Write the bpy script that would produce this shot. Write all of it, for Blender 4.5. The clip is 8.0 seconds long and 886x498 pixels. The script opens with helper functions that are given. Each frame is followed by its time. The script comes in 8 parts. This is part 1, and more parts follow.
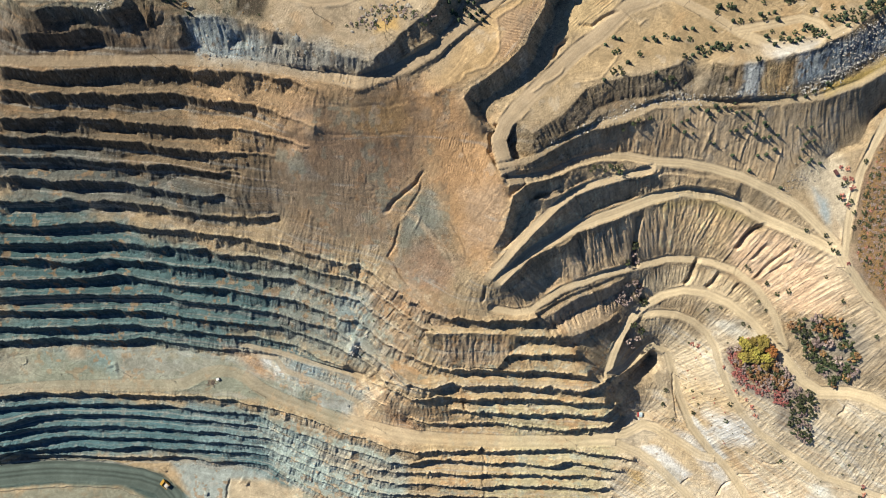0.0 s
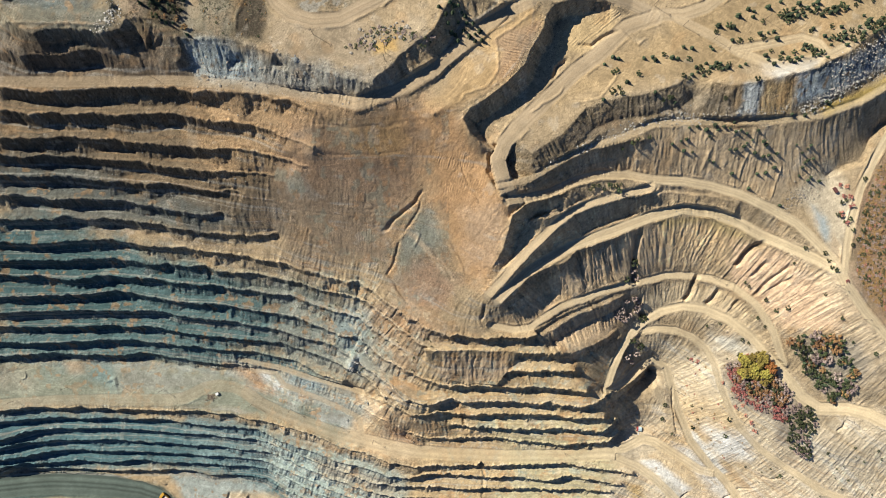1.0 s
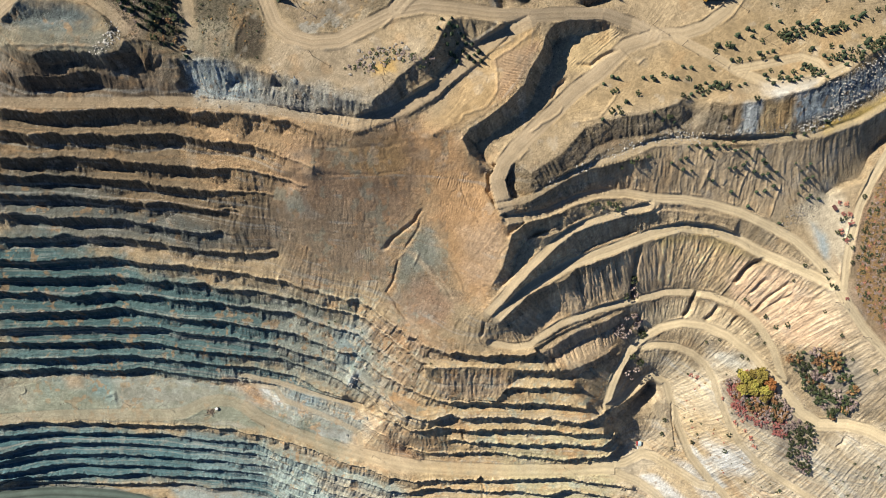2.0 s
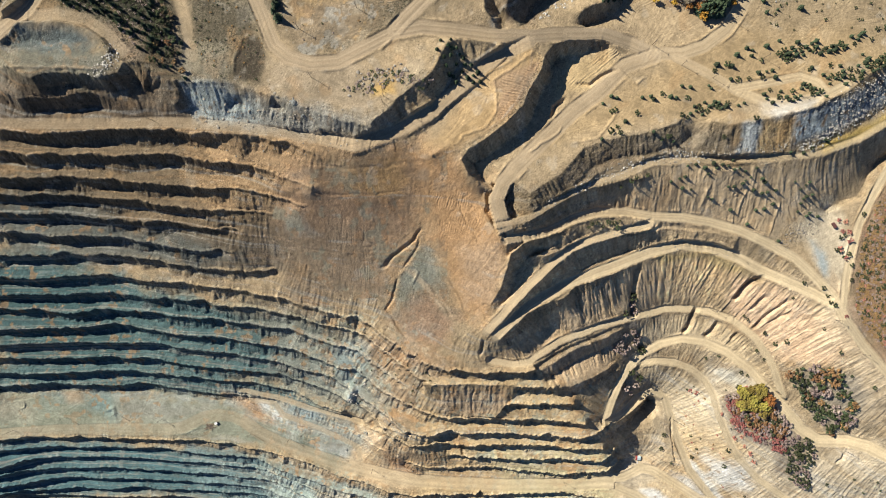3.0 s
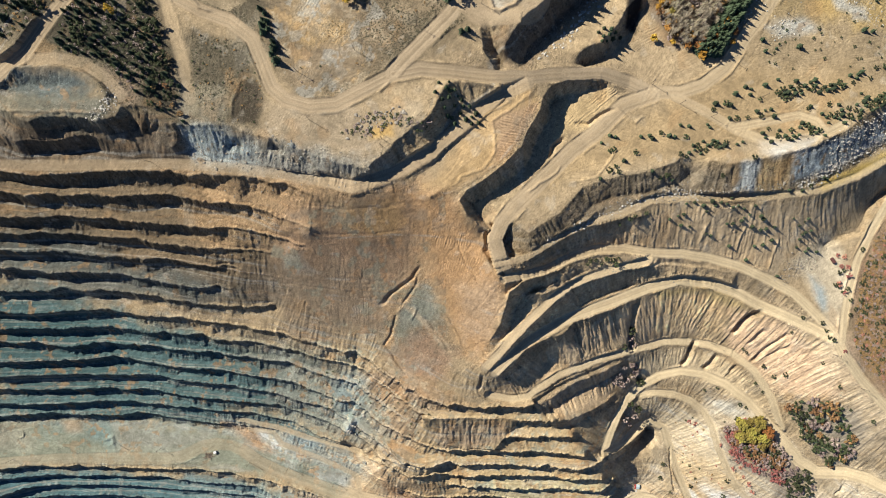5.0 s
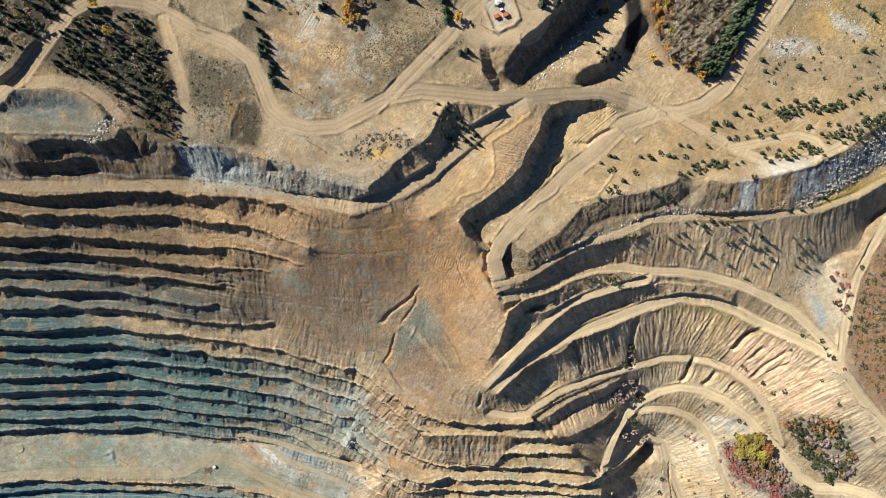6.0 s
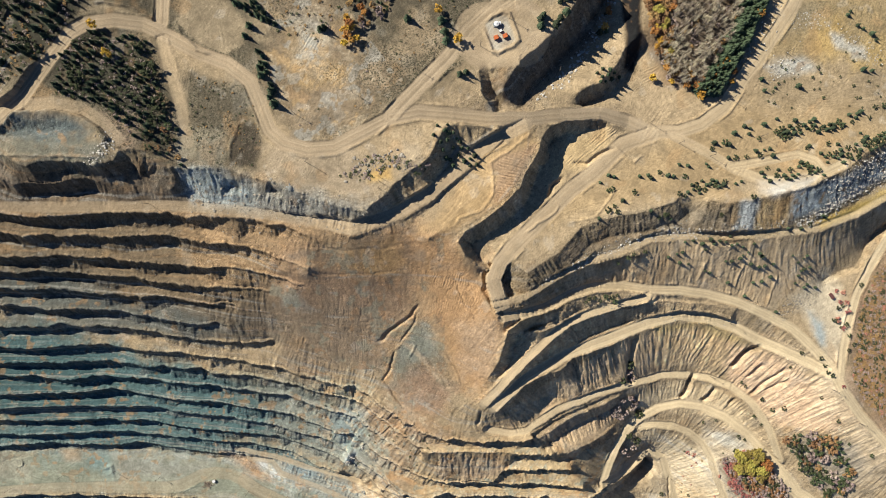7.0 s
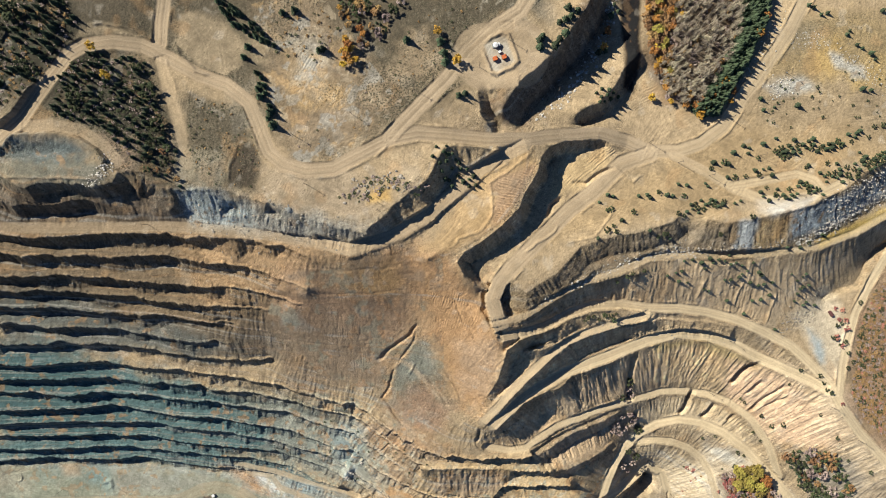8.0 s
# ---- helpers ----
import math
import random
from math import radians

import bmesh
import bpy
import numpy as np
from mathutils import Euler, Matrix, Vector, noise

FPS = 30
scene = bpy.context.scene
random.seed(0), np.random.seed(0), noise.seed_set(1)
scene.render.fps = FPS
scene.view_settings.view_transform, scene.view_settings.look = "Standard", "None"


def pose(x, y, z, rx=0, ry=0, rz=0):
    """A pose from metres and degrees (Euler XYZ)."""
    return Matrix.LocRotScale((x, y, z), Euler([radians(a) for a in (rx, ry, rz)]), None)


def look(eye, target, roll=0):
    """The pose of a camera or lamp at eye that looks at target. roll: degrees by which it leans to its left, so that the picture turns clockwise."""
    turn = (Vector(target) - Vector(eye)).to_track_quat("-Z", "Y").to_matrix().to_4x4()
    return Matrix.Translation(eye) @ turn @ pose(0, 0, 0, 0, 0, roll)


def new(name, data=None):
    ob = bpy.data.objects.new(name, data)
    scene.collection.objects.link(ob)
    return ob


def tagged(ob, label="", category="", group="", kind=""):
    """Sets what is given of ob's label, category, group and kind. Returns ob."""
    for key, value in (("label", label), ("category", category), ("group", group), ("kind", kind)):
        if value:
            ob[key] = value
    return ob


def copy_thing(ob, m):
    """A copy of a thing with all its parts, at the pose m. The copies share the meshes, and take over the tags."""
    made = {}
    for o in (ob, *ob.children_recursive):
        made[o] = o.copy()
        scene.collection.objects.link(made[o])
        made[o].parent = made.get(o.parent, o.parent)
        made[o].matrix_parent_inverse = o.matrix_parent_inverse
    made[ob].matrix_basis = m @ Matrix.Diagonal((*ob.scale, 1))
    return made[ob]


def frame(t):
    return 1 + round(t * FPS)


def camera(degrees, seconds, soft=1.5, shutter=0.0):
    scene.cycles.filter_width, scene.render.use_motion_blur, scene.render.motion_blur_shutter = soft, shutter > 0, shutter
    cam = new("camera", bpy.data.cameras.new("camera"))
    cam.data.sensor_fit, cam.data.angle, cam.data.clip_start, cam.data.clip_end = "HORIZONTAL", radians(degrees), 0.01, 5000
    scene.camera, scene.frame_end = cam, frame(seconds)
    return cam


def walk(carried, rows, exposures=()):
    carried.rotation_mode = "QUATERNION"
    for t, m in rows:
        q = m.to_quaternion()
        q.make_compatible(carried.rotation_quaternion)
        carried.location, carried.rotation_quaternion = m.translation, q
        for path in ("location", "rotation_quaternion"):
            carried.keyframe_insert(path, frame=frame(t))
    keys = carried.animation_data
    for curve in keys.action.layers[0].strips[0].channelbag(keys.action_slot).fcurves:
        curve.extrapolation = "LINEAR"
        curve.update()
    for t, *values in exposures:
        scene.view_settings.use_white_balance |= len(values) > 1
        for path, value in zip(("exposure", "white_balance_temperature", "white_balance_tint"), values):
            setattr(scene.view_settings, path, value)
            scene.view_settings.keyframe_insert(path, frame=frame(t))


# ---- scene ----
cam = camera(62.0, 8.0, soft=0.4)
METRES, EYE, TILT, LEAN, TURN = 118.0, 587.0, -90.0, 0.0, 0.0
ROWS = [
    (0.0, 0.0, 0.0, 0.0, 0.0, 0.0, -0.0),
    (0.5, 0.0002, -0.0001, 0.0601, -0.02, -0.01, 0.01),
    (1.0, 0.0042, 0.0014, 0.1252, -0.01, -0.07, 0.02),
    (1.5, 0.0054, 0.0019, 0.1855, -0.02, -0.08, 0.03),
    (3.0, 0.0148, 0.0035, 0.3702, -0.0, -0.15, 0.06),
    (3.5, 0.0156, 0.0045, 0.4319, -0.02, -0.18, 0.07),
    (4.0, 0.0186, 0.0061, 0.4963, -0.01, -0.24, 0.08),
    (4.5, 0.0211, 0.0063, 0.5569, -0.01, -0.26, 0.09),
    (6.0, 0.0265, 0.0098, 0.7473, -0.04, -0.4, 0.1),
    (6.5, 0.0285, 0.0107, 0.811, -0.04, -0.45, 0.1),
    (7.0, 0.0308, 0.0117, 0.8736, -0.04, -0.49, 0.1),
    (7.5, 0.033, 0.013, 0.9365, -0.05, -0.54, 0.12),
    (8.0, 0.0351, 0.014, 0.9991, -0.06, -0.58, 0.11),
]
walk(cam, [(t, pose(0, 0, EYE, TILT, LEAN, TURN) @ pose(METRES * x, METRES * y, METRES * z, 90 + pitch, roll, yaw)) for t, x, y, z, yaw, pitch, roll in ROWS])

# ---- world, sun, exposure ----
SUN_AZ = radians(149.0)      # towards the sun, counter-clockwise from +x
SUN_EL = radians(41.0)
world = bpy.data.worlds.new("sky")
scene.world = world
world.use_nodes = True
sky = world.node_tree.nodes.new("ShaderNodeTexSky")
sky.sky_type, sky.sun_disc = "NISHITA", False
sky.sun_elevation = SUN_EL
sky.sun_rotation = radians(90) - SUN_AZ
sky.altitude, sky.dust_density, sky.ozone_density = 2900.0, 0.0, 8.0
background = world.node_tree.nodes["Background"]
background.inputs["Strength"].default_value = 0.06
world.node_tree.links.new(sky.outputs["Color"], background.inputs["Color"])
sun_data = bpy.data.lights.new("sun", "SUN")
sun_data.energy, sun_data.angle, sun_data.color = 5.0, radians(0.53), (1.0, 0.945, 0.82)
sun = new("sun", sun_data)
sun.matrix_world = look((math.cos(SUN_AZ) * 900, math.sin(SUN_AZ) * 900, 900 * math.tan(SUN_EL)), (0, 0, 0))
scene.view_settings.exposure = 0.82

# Bench crests: plan line, crest height at both ends, drop at both ends, widths of face and spoil.
SCARPS = {}
SCARPS["upper_00"] = ([(-302.8, 124.5), (-295.1, 124.1), (-283.7, 122.2), (-272.2, 120.6), (-249.3, 121.4), (-234, 123.2), (-211, 124), (-195.8, 122), (-180.4, 124.3), (-172.8, 121.2), (-163.3, 120.4), (-144.1, 120), (-123.1, 119.2), (-115.5, 115), (-104, 115), (-92.6, 109.2), (-85.7, 106.1)], 86, 86, 13.4, 3, 3.5, 4.5)
SCARPS["upper_01"] = ([(-311.1, 110.2), (-303.3, 109.8), (-287.6, 107.4), (-277.8, 109.7), (-264, 107.7), (-248.3, 108.9), (-238.5, 107.3), (-224.8, 106.5), (-209.1, 108), (-191.4, 108.4), (-177.7, 106), (-165.9, 104), (-146.2, 102.8), (-130.5, 100.4), (-120.7, 97.6), (-112.9, 92.9), (-103.1, 89.7), (-95.2, 87.3), (-89.3, 85)], 72.6, 72.6, 13.4, 3, 3.5, 4.5)
SCARPS["upper_02"] = ([(-319.5, 93.4), (-311.4, 93.4), (-291.3, 93.4), (-271.1, 94.6), (-251, 92.5), (-234.9, 92.5), (-224.8, 90), (-206.7, 88.4), (-190.6, 87.5), (-174.4, 85.9), (-164.4, 84.7), (-150.3, 85.4), (-142.2, 84.6), (-134.1, 82.6), (-122.1, 80.1), (-112, 78.1), (-101.9, 74), (-95.9, 72.8)], 59.2, 59.2, 13.4, 3, 3.5, 4.5)
SCARPS["upper_03"] = ([(-327.8, 82.5), (-319.6, 82.5), (-298.9, 81.6), (-290.6, 83.6), (-278.2, 82), (-257.6, 80.7), (-241, 78.6), (-224.5, 78.1), (-208, 74.8), (-187.3, 72.7), (-170.8, 71), (-154.3, 69.3), (-141.9, 69.7), (-129.5, 68), (-123.3, 66.3)], 45.8, 45.8, 13.4, 4, 3.5, 4.5)
SCARPS["upper_04"] = ([(-336.2, 68.9), (-327.7, 68.9), (-310.8, 68.4), (-289.6, 68.8), (-268.4, 67), (-251.5, 64.9), (-236.6, 64), (-221.8, 62.3), (-209.1, 63.5), (-196.4, 61.4), (-181.6, 58.8), (-168.9, 57.1), (-160.4, 57.9), (-151.9, 55.8), (-147.7, 53.6)], 32.4, 32.4, 13.4, 4, 3.5, 4.5)
SCARPS["upper_05"] = ([(-344.5, 55.5), (-335.8, 55.5), (-318.5, 54.2), (-296.8, 52.4), (-270.7, 52.8), (-253.4, 52.3), (-242.5, 50.5), (-231.7, 48.3), (-216.5, 45.7), (-201.3, 43), (-184, 40.8), (-168.8, 41.7), (-160.1, 39.5)], 19, 19, 13.4, 4, 3.5, 4.5)
SCARPS["upper_06"] = ([(-352.9, 36.7), (-344, 36.7), (-324, 37.5), (-308.5, 37.5), (-295.1, 40.1), (-281.8, 37), (-268.5, 38.3), (-252.9, 37.4), (-237.4, 34.2), (-221.8, 32.8), (-210.7, 29.3), (-197.4, 28.8), (-186.3, 27), (-166.3, 24.7), (-152.9, 23.8), (-139.6, 25.5), (-130.7, 27.3)], 5.6, 5.6, 13.4, 6, 3.5, 4.5)
SCARPS["upper_07"] = ([(-361.3, 19.3), (-352.2, 19.3), (-329.5, 18.3), (-306.7, 20.5), (-284, 20.5), (-265.8, 22.7), (-256.7, 19.5), (-238.6, 15.8), (-220.4, 14.9), (-202.2, 14.8), (-188.6, 11.6), (-170.4, 9.3), (-152.2, 6.5), (-138.5, 4.2), (-124.9, 0.9), (-115.8, -2.7), (-102.1, -6), (-93, -9.6), (-79.4, -12.9), (-68, -12.4), (-49.8, -25.3), (-33.9, -37.2), (-17.9, -47.3), (-6.5, -53.3), (5.8, -57), (11.7, -55.7), (25.4, -58), (43.7, -57.6), (66.5, -59), (77.9, -55.8)], -7.8, -8.6, 13.4, 14, 3.5, 4.5)
SCARPS["upper_08"] = ([(-369.6, 5), (-360.4, 4.9), (-337.2, 3.9), (-313.9, 4.8), (-290.7, 6.1), (-272.1, 6.6), (-253.5, 2.8), (-234.9, 0.9), (-225.6, 2.7), (-211.7, -1.5), (-195.4, -0.7), (-186.1, -5.4), (-174.5, -5.9), (-160.5, -6.4), (-146.6, -7.3), (-132.6, -10.2), (-118.6, -14), (-100, -20.1), (-81.4, -23.9), (-62.7, -30), (-39.4, -48.8), (-20.8, -62.9), (-6.8, -70), (11.9, -71.5), (30.6, -71.1), (58.6, -71.6), (77.4, -74), (93.7, -73.2)], -21.2, -22.8, 13.4, 14, 3.5, 4.5)
SCARPS["upper_09"] = ([(-378, -7.1), (-368.5, -8.1), (-354.3, -10), (-340.1, -8.6), (-321.1, -12.5), (-297.3, -10.2), (-290.2, -7.8), (-273.6, -8.8), (-257, -9.8), (-245.1, -11.3), (-226.1, -14.2), (-207.1, -16.2), (-192.8, -15.3), (-178.6, -19.2), (-159.5, -21.1), (-145.3, -24.5), (-128.6, -25.1), (-116.7, -29.9), (-102.4, -34.7), (-83.4, -39.6), (-71.4, -44.4), (-50, -59.8), (-30.9, -74.3)], -34.6, -36, 13.4, 4, 3.5, 4.5)
SCARPS["upper_09b"] = ([(50.3, -88.9), (79, -90.5), (98.2, -89.1), (107.8, -90.1), (113.5, -90.1)], -37, -37, 10, 14, 3.5, 4.5)
SCARPS["upper_10"] = ([(-386.4, -27.3), (-376.7, -27.4), (-352.5, -27), (-328.3, -26.5), (-304, -24.7), (-279.7, -21.8), (-267.6, -23.8), (-255.5, -25.8), (-236.1, -29.8), (-211.8, -32.8), (-192.4, -34.8), (-172.9, -36.9), (-153.5, -39.9), (-134, -43.9), (-124.3, -45.9), (-107.3, -52.3), (-85.4, -61.2), (-73.2, -62.2), (-53.7, -78.5), (-36.6, -88.4), (-17.1, -98.3), (0.5, -104.1), (22.5, -104.6), (46.9, -104.6), (71.4, -105.6), (105.6, -107.1), (125.2, -111)], -48, -51.2, 13.4, 14, 3.5, 4.5)
SCARPS["upper_11"] = ([(-394.7, -42.3), (-384.9, -42.4), (-360.1, -41.5), (-335.4, -40.6), (-310.6, -40.6), (-285.8, -40.7), (-261, -40.3), (-243.7, -40.9), (-236.3, -43.9), (-216.4, -47), (-196.6, -49.1), (-176.7, -51.6), (-156.9, -54.2), (-142, -58.8), (-122.1, -64.9), (-107.2, -68.9), (-92.3, -73), (-67.4, -92.6), (-52.5, -101.7), (-31.9, -120.2), (-7, -124.2), (8, -118.3), (18, -121.3), (42.9, -121.3), (62.9, -120.8), (87.9, -124.4), (95.4, -121.9), (102.9, -125.4), (122.9, -125.9), (137.9, -122), (145.5, -116.5), (150.5, -111.5)], -61.4, -65.4, 13.4, 14, 3.5, 4.5)
SCARPS["upper_12"] = ([(-403.1, -55.8), (-393.1, -55.9), (-367.8, -56), (-342.5, -55.1), (-317.3, -55.2), (-292, -54.8), (-266.7, -55.9), (-246.5, -58.5), (-226.2, -62.2), (-206, -64.3), (-190.8, -65.9), (-170.5, -67.5), (-150.2, -69.7), (-129.9, -75.4), (-114.7, -81.6), (-102, -84.7), (-79.2, -97.1), (-63.9, -106.4), (-47.9, -126.9), (-27.5, -136.1), (-7.1, -133.6), (8.2, -134.6), (33.7, -136.2), (59.2, -135.7), (84.7, -136.3), (95, -135.3), (110.3, -138.9), (130.8, -139.4), (146.1, -140.5)], -74.8, -79.6, 13.4, 14, 3.5, 4.5)
SCARPS["upper_13"] = ([(-411.4, -71.8), (-401.2, -71.9), (-375.5, -72), (-349.7, -71.1), (-323.9, -69.6), (-298.1, -68.7), (-277.5, -70.3), (-256.9, -72.5), (-241.4, -75.2), (-220.7, -76.4), (-194.9, -79.1), (-174.2, -80.7), (-153.5, -84.5), (-137.9, -88.2), (-112, -101.4), (-91.3, -108.8)], -88.2, -92, 13.4, 6, 3.5, 4.5)
SCARPS["upper_13b"] = ([(8.3, -148.4), (34.4, -150.5), (60.4, -151.6), (86.5, -152.1), (112.6, -152.7), (133.5, -154.3), (148.1, -155.4), (155.4, -149.7), (159.7, -142.4)], -93, -93.8, 12, 14, 3.5, 4.5)
SCARPS["upper_14"] = ([(-419.8, -86.1), (-409.6, -86.3), (-383.5, -85.5), (-362.6, -83.6), (-331.2, -85.9), (-304.9, -85.6), (-284, -83.7), (-263, -86), (-247.3, -88.9), (-226.2, -92.8), (-205.2, -94.6), (-184, -95.9), (-178.9, -98.2)], -101.6, -108, 13.4, 6, 3.5, 4.5)
SCARPS["upper_14b"] = ([(-34.1, -158.2), (-18.1, -164.1), (8.5, -165.1), (35.2, -163.5), (51.1, -164.1), (67.1, -165.7), (83.1, -168.9), (99.1, -168.3), (115.1, -172), (136.4, -170.4), (155, -168.3), (163, -163), (168.3, -156.6)], -108, -108, 10, 12, 3.5, 4.5)
SCARPS["lower_0"] = ([(-456, -142.1), (-423.7, -141), (-396.7, -137.3), (-369.7, -138.4), (-350.8, -138.4), (-345.5, -136.2), (-337.4, -138.4), (-318.5, -139), (-294.2, -140.1), (-267.2, -141.2), (-245.6, -141.7), (-234.8, -141.2), (-212.1, -144.5), (-202.4, -144), (-191.6, -147.8), (-170, -151), (-153.8, -155.4), (-129.4, -162.4), (-113.2, -168.4), (-99.7, -176), (-72.6, -182), (-50.9, -191.8), (-26.5, -196.1), (-13, -192.9), (3.3, -194.6), (19.5, -194.6), (33.1, -193), (38.5, -188.1), (42.3, -194.7), (62.9, -194.1), (90, -193.1), (117.2, -192.6), (138.9, -196.4), (166, -199.1), (182.3, -202.9)], -118, -121, 12, 12, 3, 3.6)
SCARPS["lower_1"] = ([(-463.8, -158.8), (-430.9, -154.4), (-403.5, -151.2), (-376, -149.5), (-348.6, -150.7), (-321.2, -150.7), (-293.7, -151.8), (-266.2, -152.9), (-238.8, -157.3), (-215.7, -158.5), (-200.3, -159.6), (-178.3, -162.9), (-156.3, -174), (-128.8, -183.9), (-101.3, -193.3), (-73.8, -200.5), (-51.8, -207.7), (-32.5, -209.9), (-13.2, -206.1), (8.8, -206.1), (36.4, -207.8), (47.4, -208.9), (75, -208.9), (97, -212.8), (110.8, -212.3), (121.9, -207.9), (135.7, -210.2), (157.8, -213.5), (174.4, -217.4)], -130, -133, 12, 12, 3, 3.6)
SCARPS["lower_2"] = ([(-471.5, -179.3), (-438.1, -175.5), (-410.2, -167.1), (-382.3, -163.2), (-354.5, -163.8), (-326.6, -163.8), (-298.6, -165), (-270.7, -167.8), (-242.8, -170.1), (-219.3, -171.8), (-198.1, -173.5), (-174.6, -176.9), (-147.8, -188.7), (-119.8, -199.3), (-91.8, -209.4), (-69.5, -217.9), (-47.1, -221.3), (-24.7, -222.4), (0, -222.5), (20.2, -224.7), (37, -223.7), (53.8, -223.7), (76.3, -223.7), (109.9, -225.5), (138, -225.5), (166.1, -227.2)], -142, -145, 12, 12, 3, 3.6)
SCARPS["lower_3"] = ([(-479.3, -192.5), (-445.3, -186.9), (-417, -180.7), (-388.7, -177.8), (-360.3, -179), (-331.9, -178.5), (-303.6, -179.6), (-275.2, -182), (-246.8, -184.3), (-223, -184.9), (-201.4, -187.7), (-174.1, -191.2), (-144.6, -204.3), (-116.1, -215.7), (-87.7, -227.2), (-47.8, -236.9), (-19.4, -236.9), (4.6, -238.7), (37.6, -241), (60.4, -237.6), (83.2, -238.8), (123.1, -240), (151.6, -241.7), (168.8, -240.6)], -154, -157, 12, 12, 3, 3.6)
SCARPS["lower_4"] = ([(-487.1, -205.4), (-452.5, -202.6), (-423.7, -198), (-406.5, -193.4), (-377.7, -191.2), (-354.7, -192.3), (-331.6, -193), (-302.8, -193.6), (-279.7, -195.3), (-250.9, -197.1), (-226.6, -198.3), (-204.7, -199.5), (-181.6, -203), (-152.7, -216.3), (-118, -232), (-83.3, -245.4), (-54.4, -251.2), (-25.5, -252.4), (4.6, -253), (38.2, -254.2), (67.2, -255.4), (125.1, -256.6), (171.5, -256.7)], -166, -169, 12, 12, 3, 3.6)
SCARPS["lower_5"] = ([(-494.8, -217.5), (-459.7, -214), (-430.5, -208.8), (-410.1, -208.8), (-401.3, -207.7), (-383.8, -206.6), (-372.1, -205.4), (-342.8, -208.4), (-319.4, -204.9), (-301.9, -206.1), (-284.3, -208.5), (-255, -209.2), (-230.3, -211), (-208.1, -211.6), (-181.6, -215.1), (-155.2, -228.7), (-120, -244.6), (-90.6, -257), (-55.3, -267.7), (9.4, -270.1), (97.7, -271.9), (174.2, -273.1)], -178, -181, 12, 12, 3, 3.6)
SCARPS["lower_6"] = ([(-502.6, -225.7), (-467, -222.8), (-449.2, -215.7), (-419.5, -217.5), (-389.8, -217.5), (-348.1, -220), (-324.4, -220), (-288.7, -218.9), (-264.9, -220.7), (-247, -224.9), (-229.2, -224.4), (-205.3, -226.2), (-187.5, -228.7), (-163.6, -241.3), (-133.8, -256.2), (-121.9, -263.5), (-86, -277.3), (-38.3, -285.1), (39.5, -287.5)], -190, -193, 12, 10, 3, 3.6)
SCARPS["quarry_cut"] = ([(-280.2, 182.5), (-273.7, 183.3), (-260, 185.9), (-242.8, 186.8), (-225.5, 183.3), (-217, 177.7), (-210.4, 169.6)], 122, 116, 8, 2, 7, 3)
SCARPS["tip_ledge"] = ([(45.5, 50), (36.1, 60.4), (31.1, 70.7), (31.8, 81), (35.7, 89.1)], 57, 66, 3, 4, 2, 2)
SCARPS["pad_edge"] = ([(43, 203), (45.7, 210), (50.2, 216.4), (59.5, 227.4), (70.7, 236.7), (80.1, 245.9), (89.4, 257), (98.7, 270), (104.9, 282.9)], 95, 97, 15, 38, 15, 3)
SCARPS["ravine_edge"] = ([(95.9, 205.2), (102.7, 210.4), (112.8, 214.6), (124.9, 226.6), (131.1, 238.6), (141.3, 248.8)], 77, 70, 15, 11, 6, 4)
SCARPS["rock_edge"] = ([(192, 132.7), (208.1, 130.7), (228.2, 133.5), (244.2, 137.4), (260.3, 142.6), (276.4, 147.8), (292.4, 155.8), (308.5, 168.6), (328.5, 176.6)], 61, 61, 18, 22, 29, 2)
SCARPS["dark_cliff"] = ([(52.7, 89.1), (62.7, 81.1), (70.7, 87), (84.8, 96.1), (92.8, 102.9), (100.9, 112.8), (115, 118.8), (131.1, 122.8), (151.2, 125.5), (167.4, 130.7), (171.6, 134.7)], 67, 62, 10, 13, 14, 4)
SCARPS["t2_edge"] = ([(47.8, 45.1), (64.6, 49.1), (78.3, 52.2), (88.5, 54.2), (99.6, 61.3), (121.5, 66.8), (139.5, 66.3), (162, 62.5)], 54, 25, 12, 5, 11, 3)
SCARPS["t3_far"] = ([(101.6, 38.6), (119.4, 45.9), (141.8, 52.4), (177.5, 57.2), (204.9, 55.1), (232.5, 50.2)], 26, 10, 13, 10, 13, 3)
SCARPS["f_edge"] = ([(93.8, -73.2), (112.6, -72.8), (127.5, -67), (139.8, -61.6), (151.3, -54.5)], -23, -47, 13, 7, 6, 3)
SCARPS["c_lip"] = ([(76.1, -53.1), (92.6, -42.4), (109.2, -34.8), (125.9, -28.5), (140.5, -22.7)], -12, -23, 3, 3, 2, 1.5)
SCARPS["c_edge"] = ([(81, -57.7), (97.7, -47.9), (114.4, -39.4), (133.7, -32.3), (150.8, -25)], -15, -27, 10, 16, 11, 3)
SCARPS["d_edge"] = ([(157.5, -82.3), (158.6, -74.3), (163.1, -66.4), (175.1, -55.1)], -61, -56, 6, 3, 3, 2)
SCARPS["pit_side_e"] = ([(150, -117), (159.6, -113.4), (168.8, -107.6), (179.6, -98.8), (186.9, -91.9)], -74, -83, 12, 22, 9, 3)
SCARPS["trench"] = ([(-275.9, 191.2), (-263.3, 203), (-254.1, 215.9), (-244.7, 229), (-238.1, 239.4)], 123, 114, 11, 10, 3.5, 1)
SCARPS["yard_step"] = ([(353.5, 116.3), (341.6, 106.6), (336.2, 94.2), (331.6, 80), (318.5, 76.3), (306.2, 69.5)], 14, 4, 3, 2, 2, 1.5)
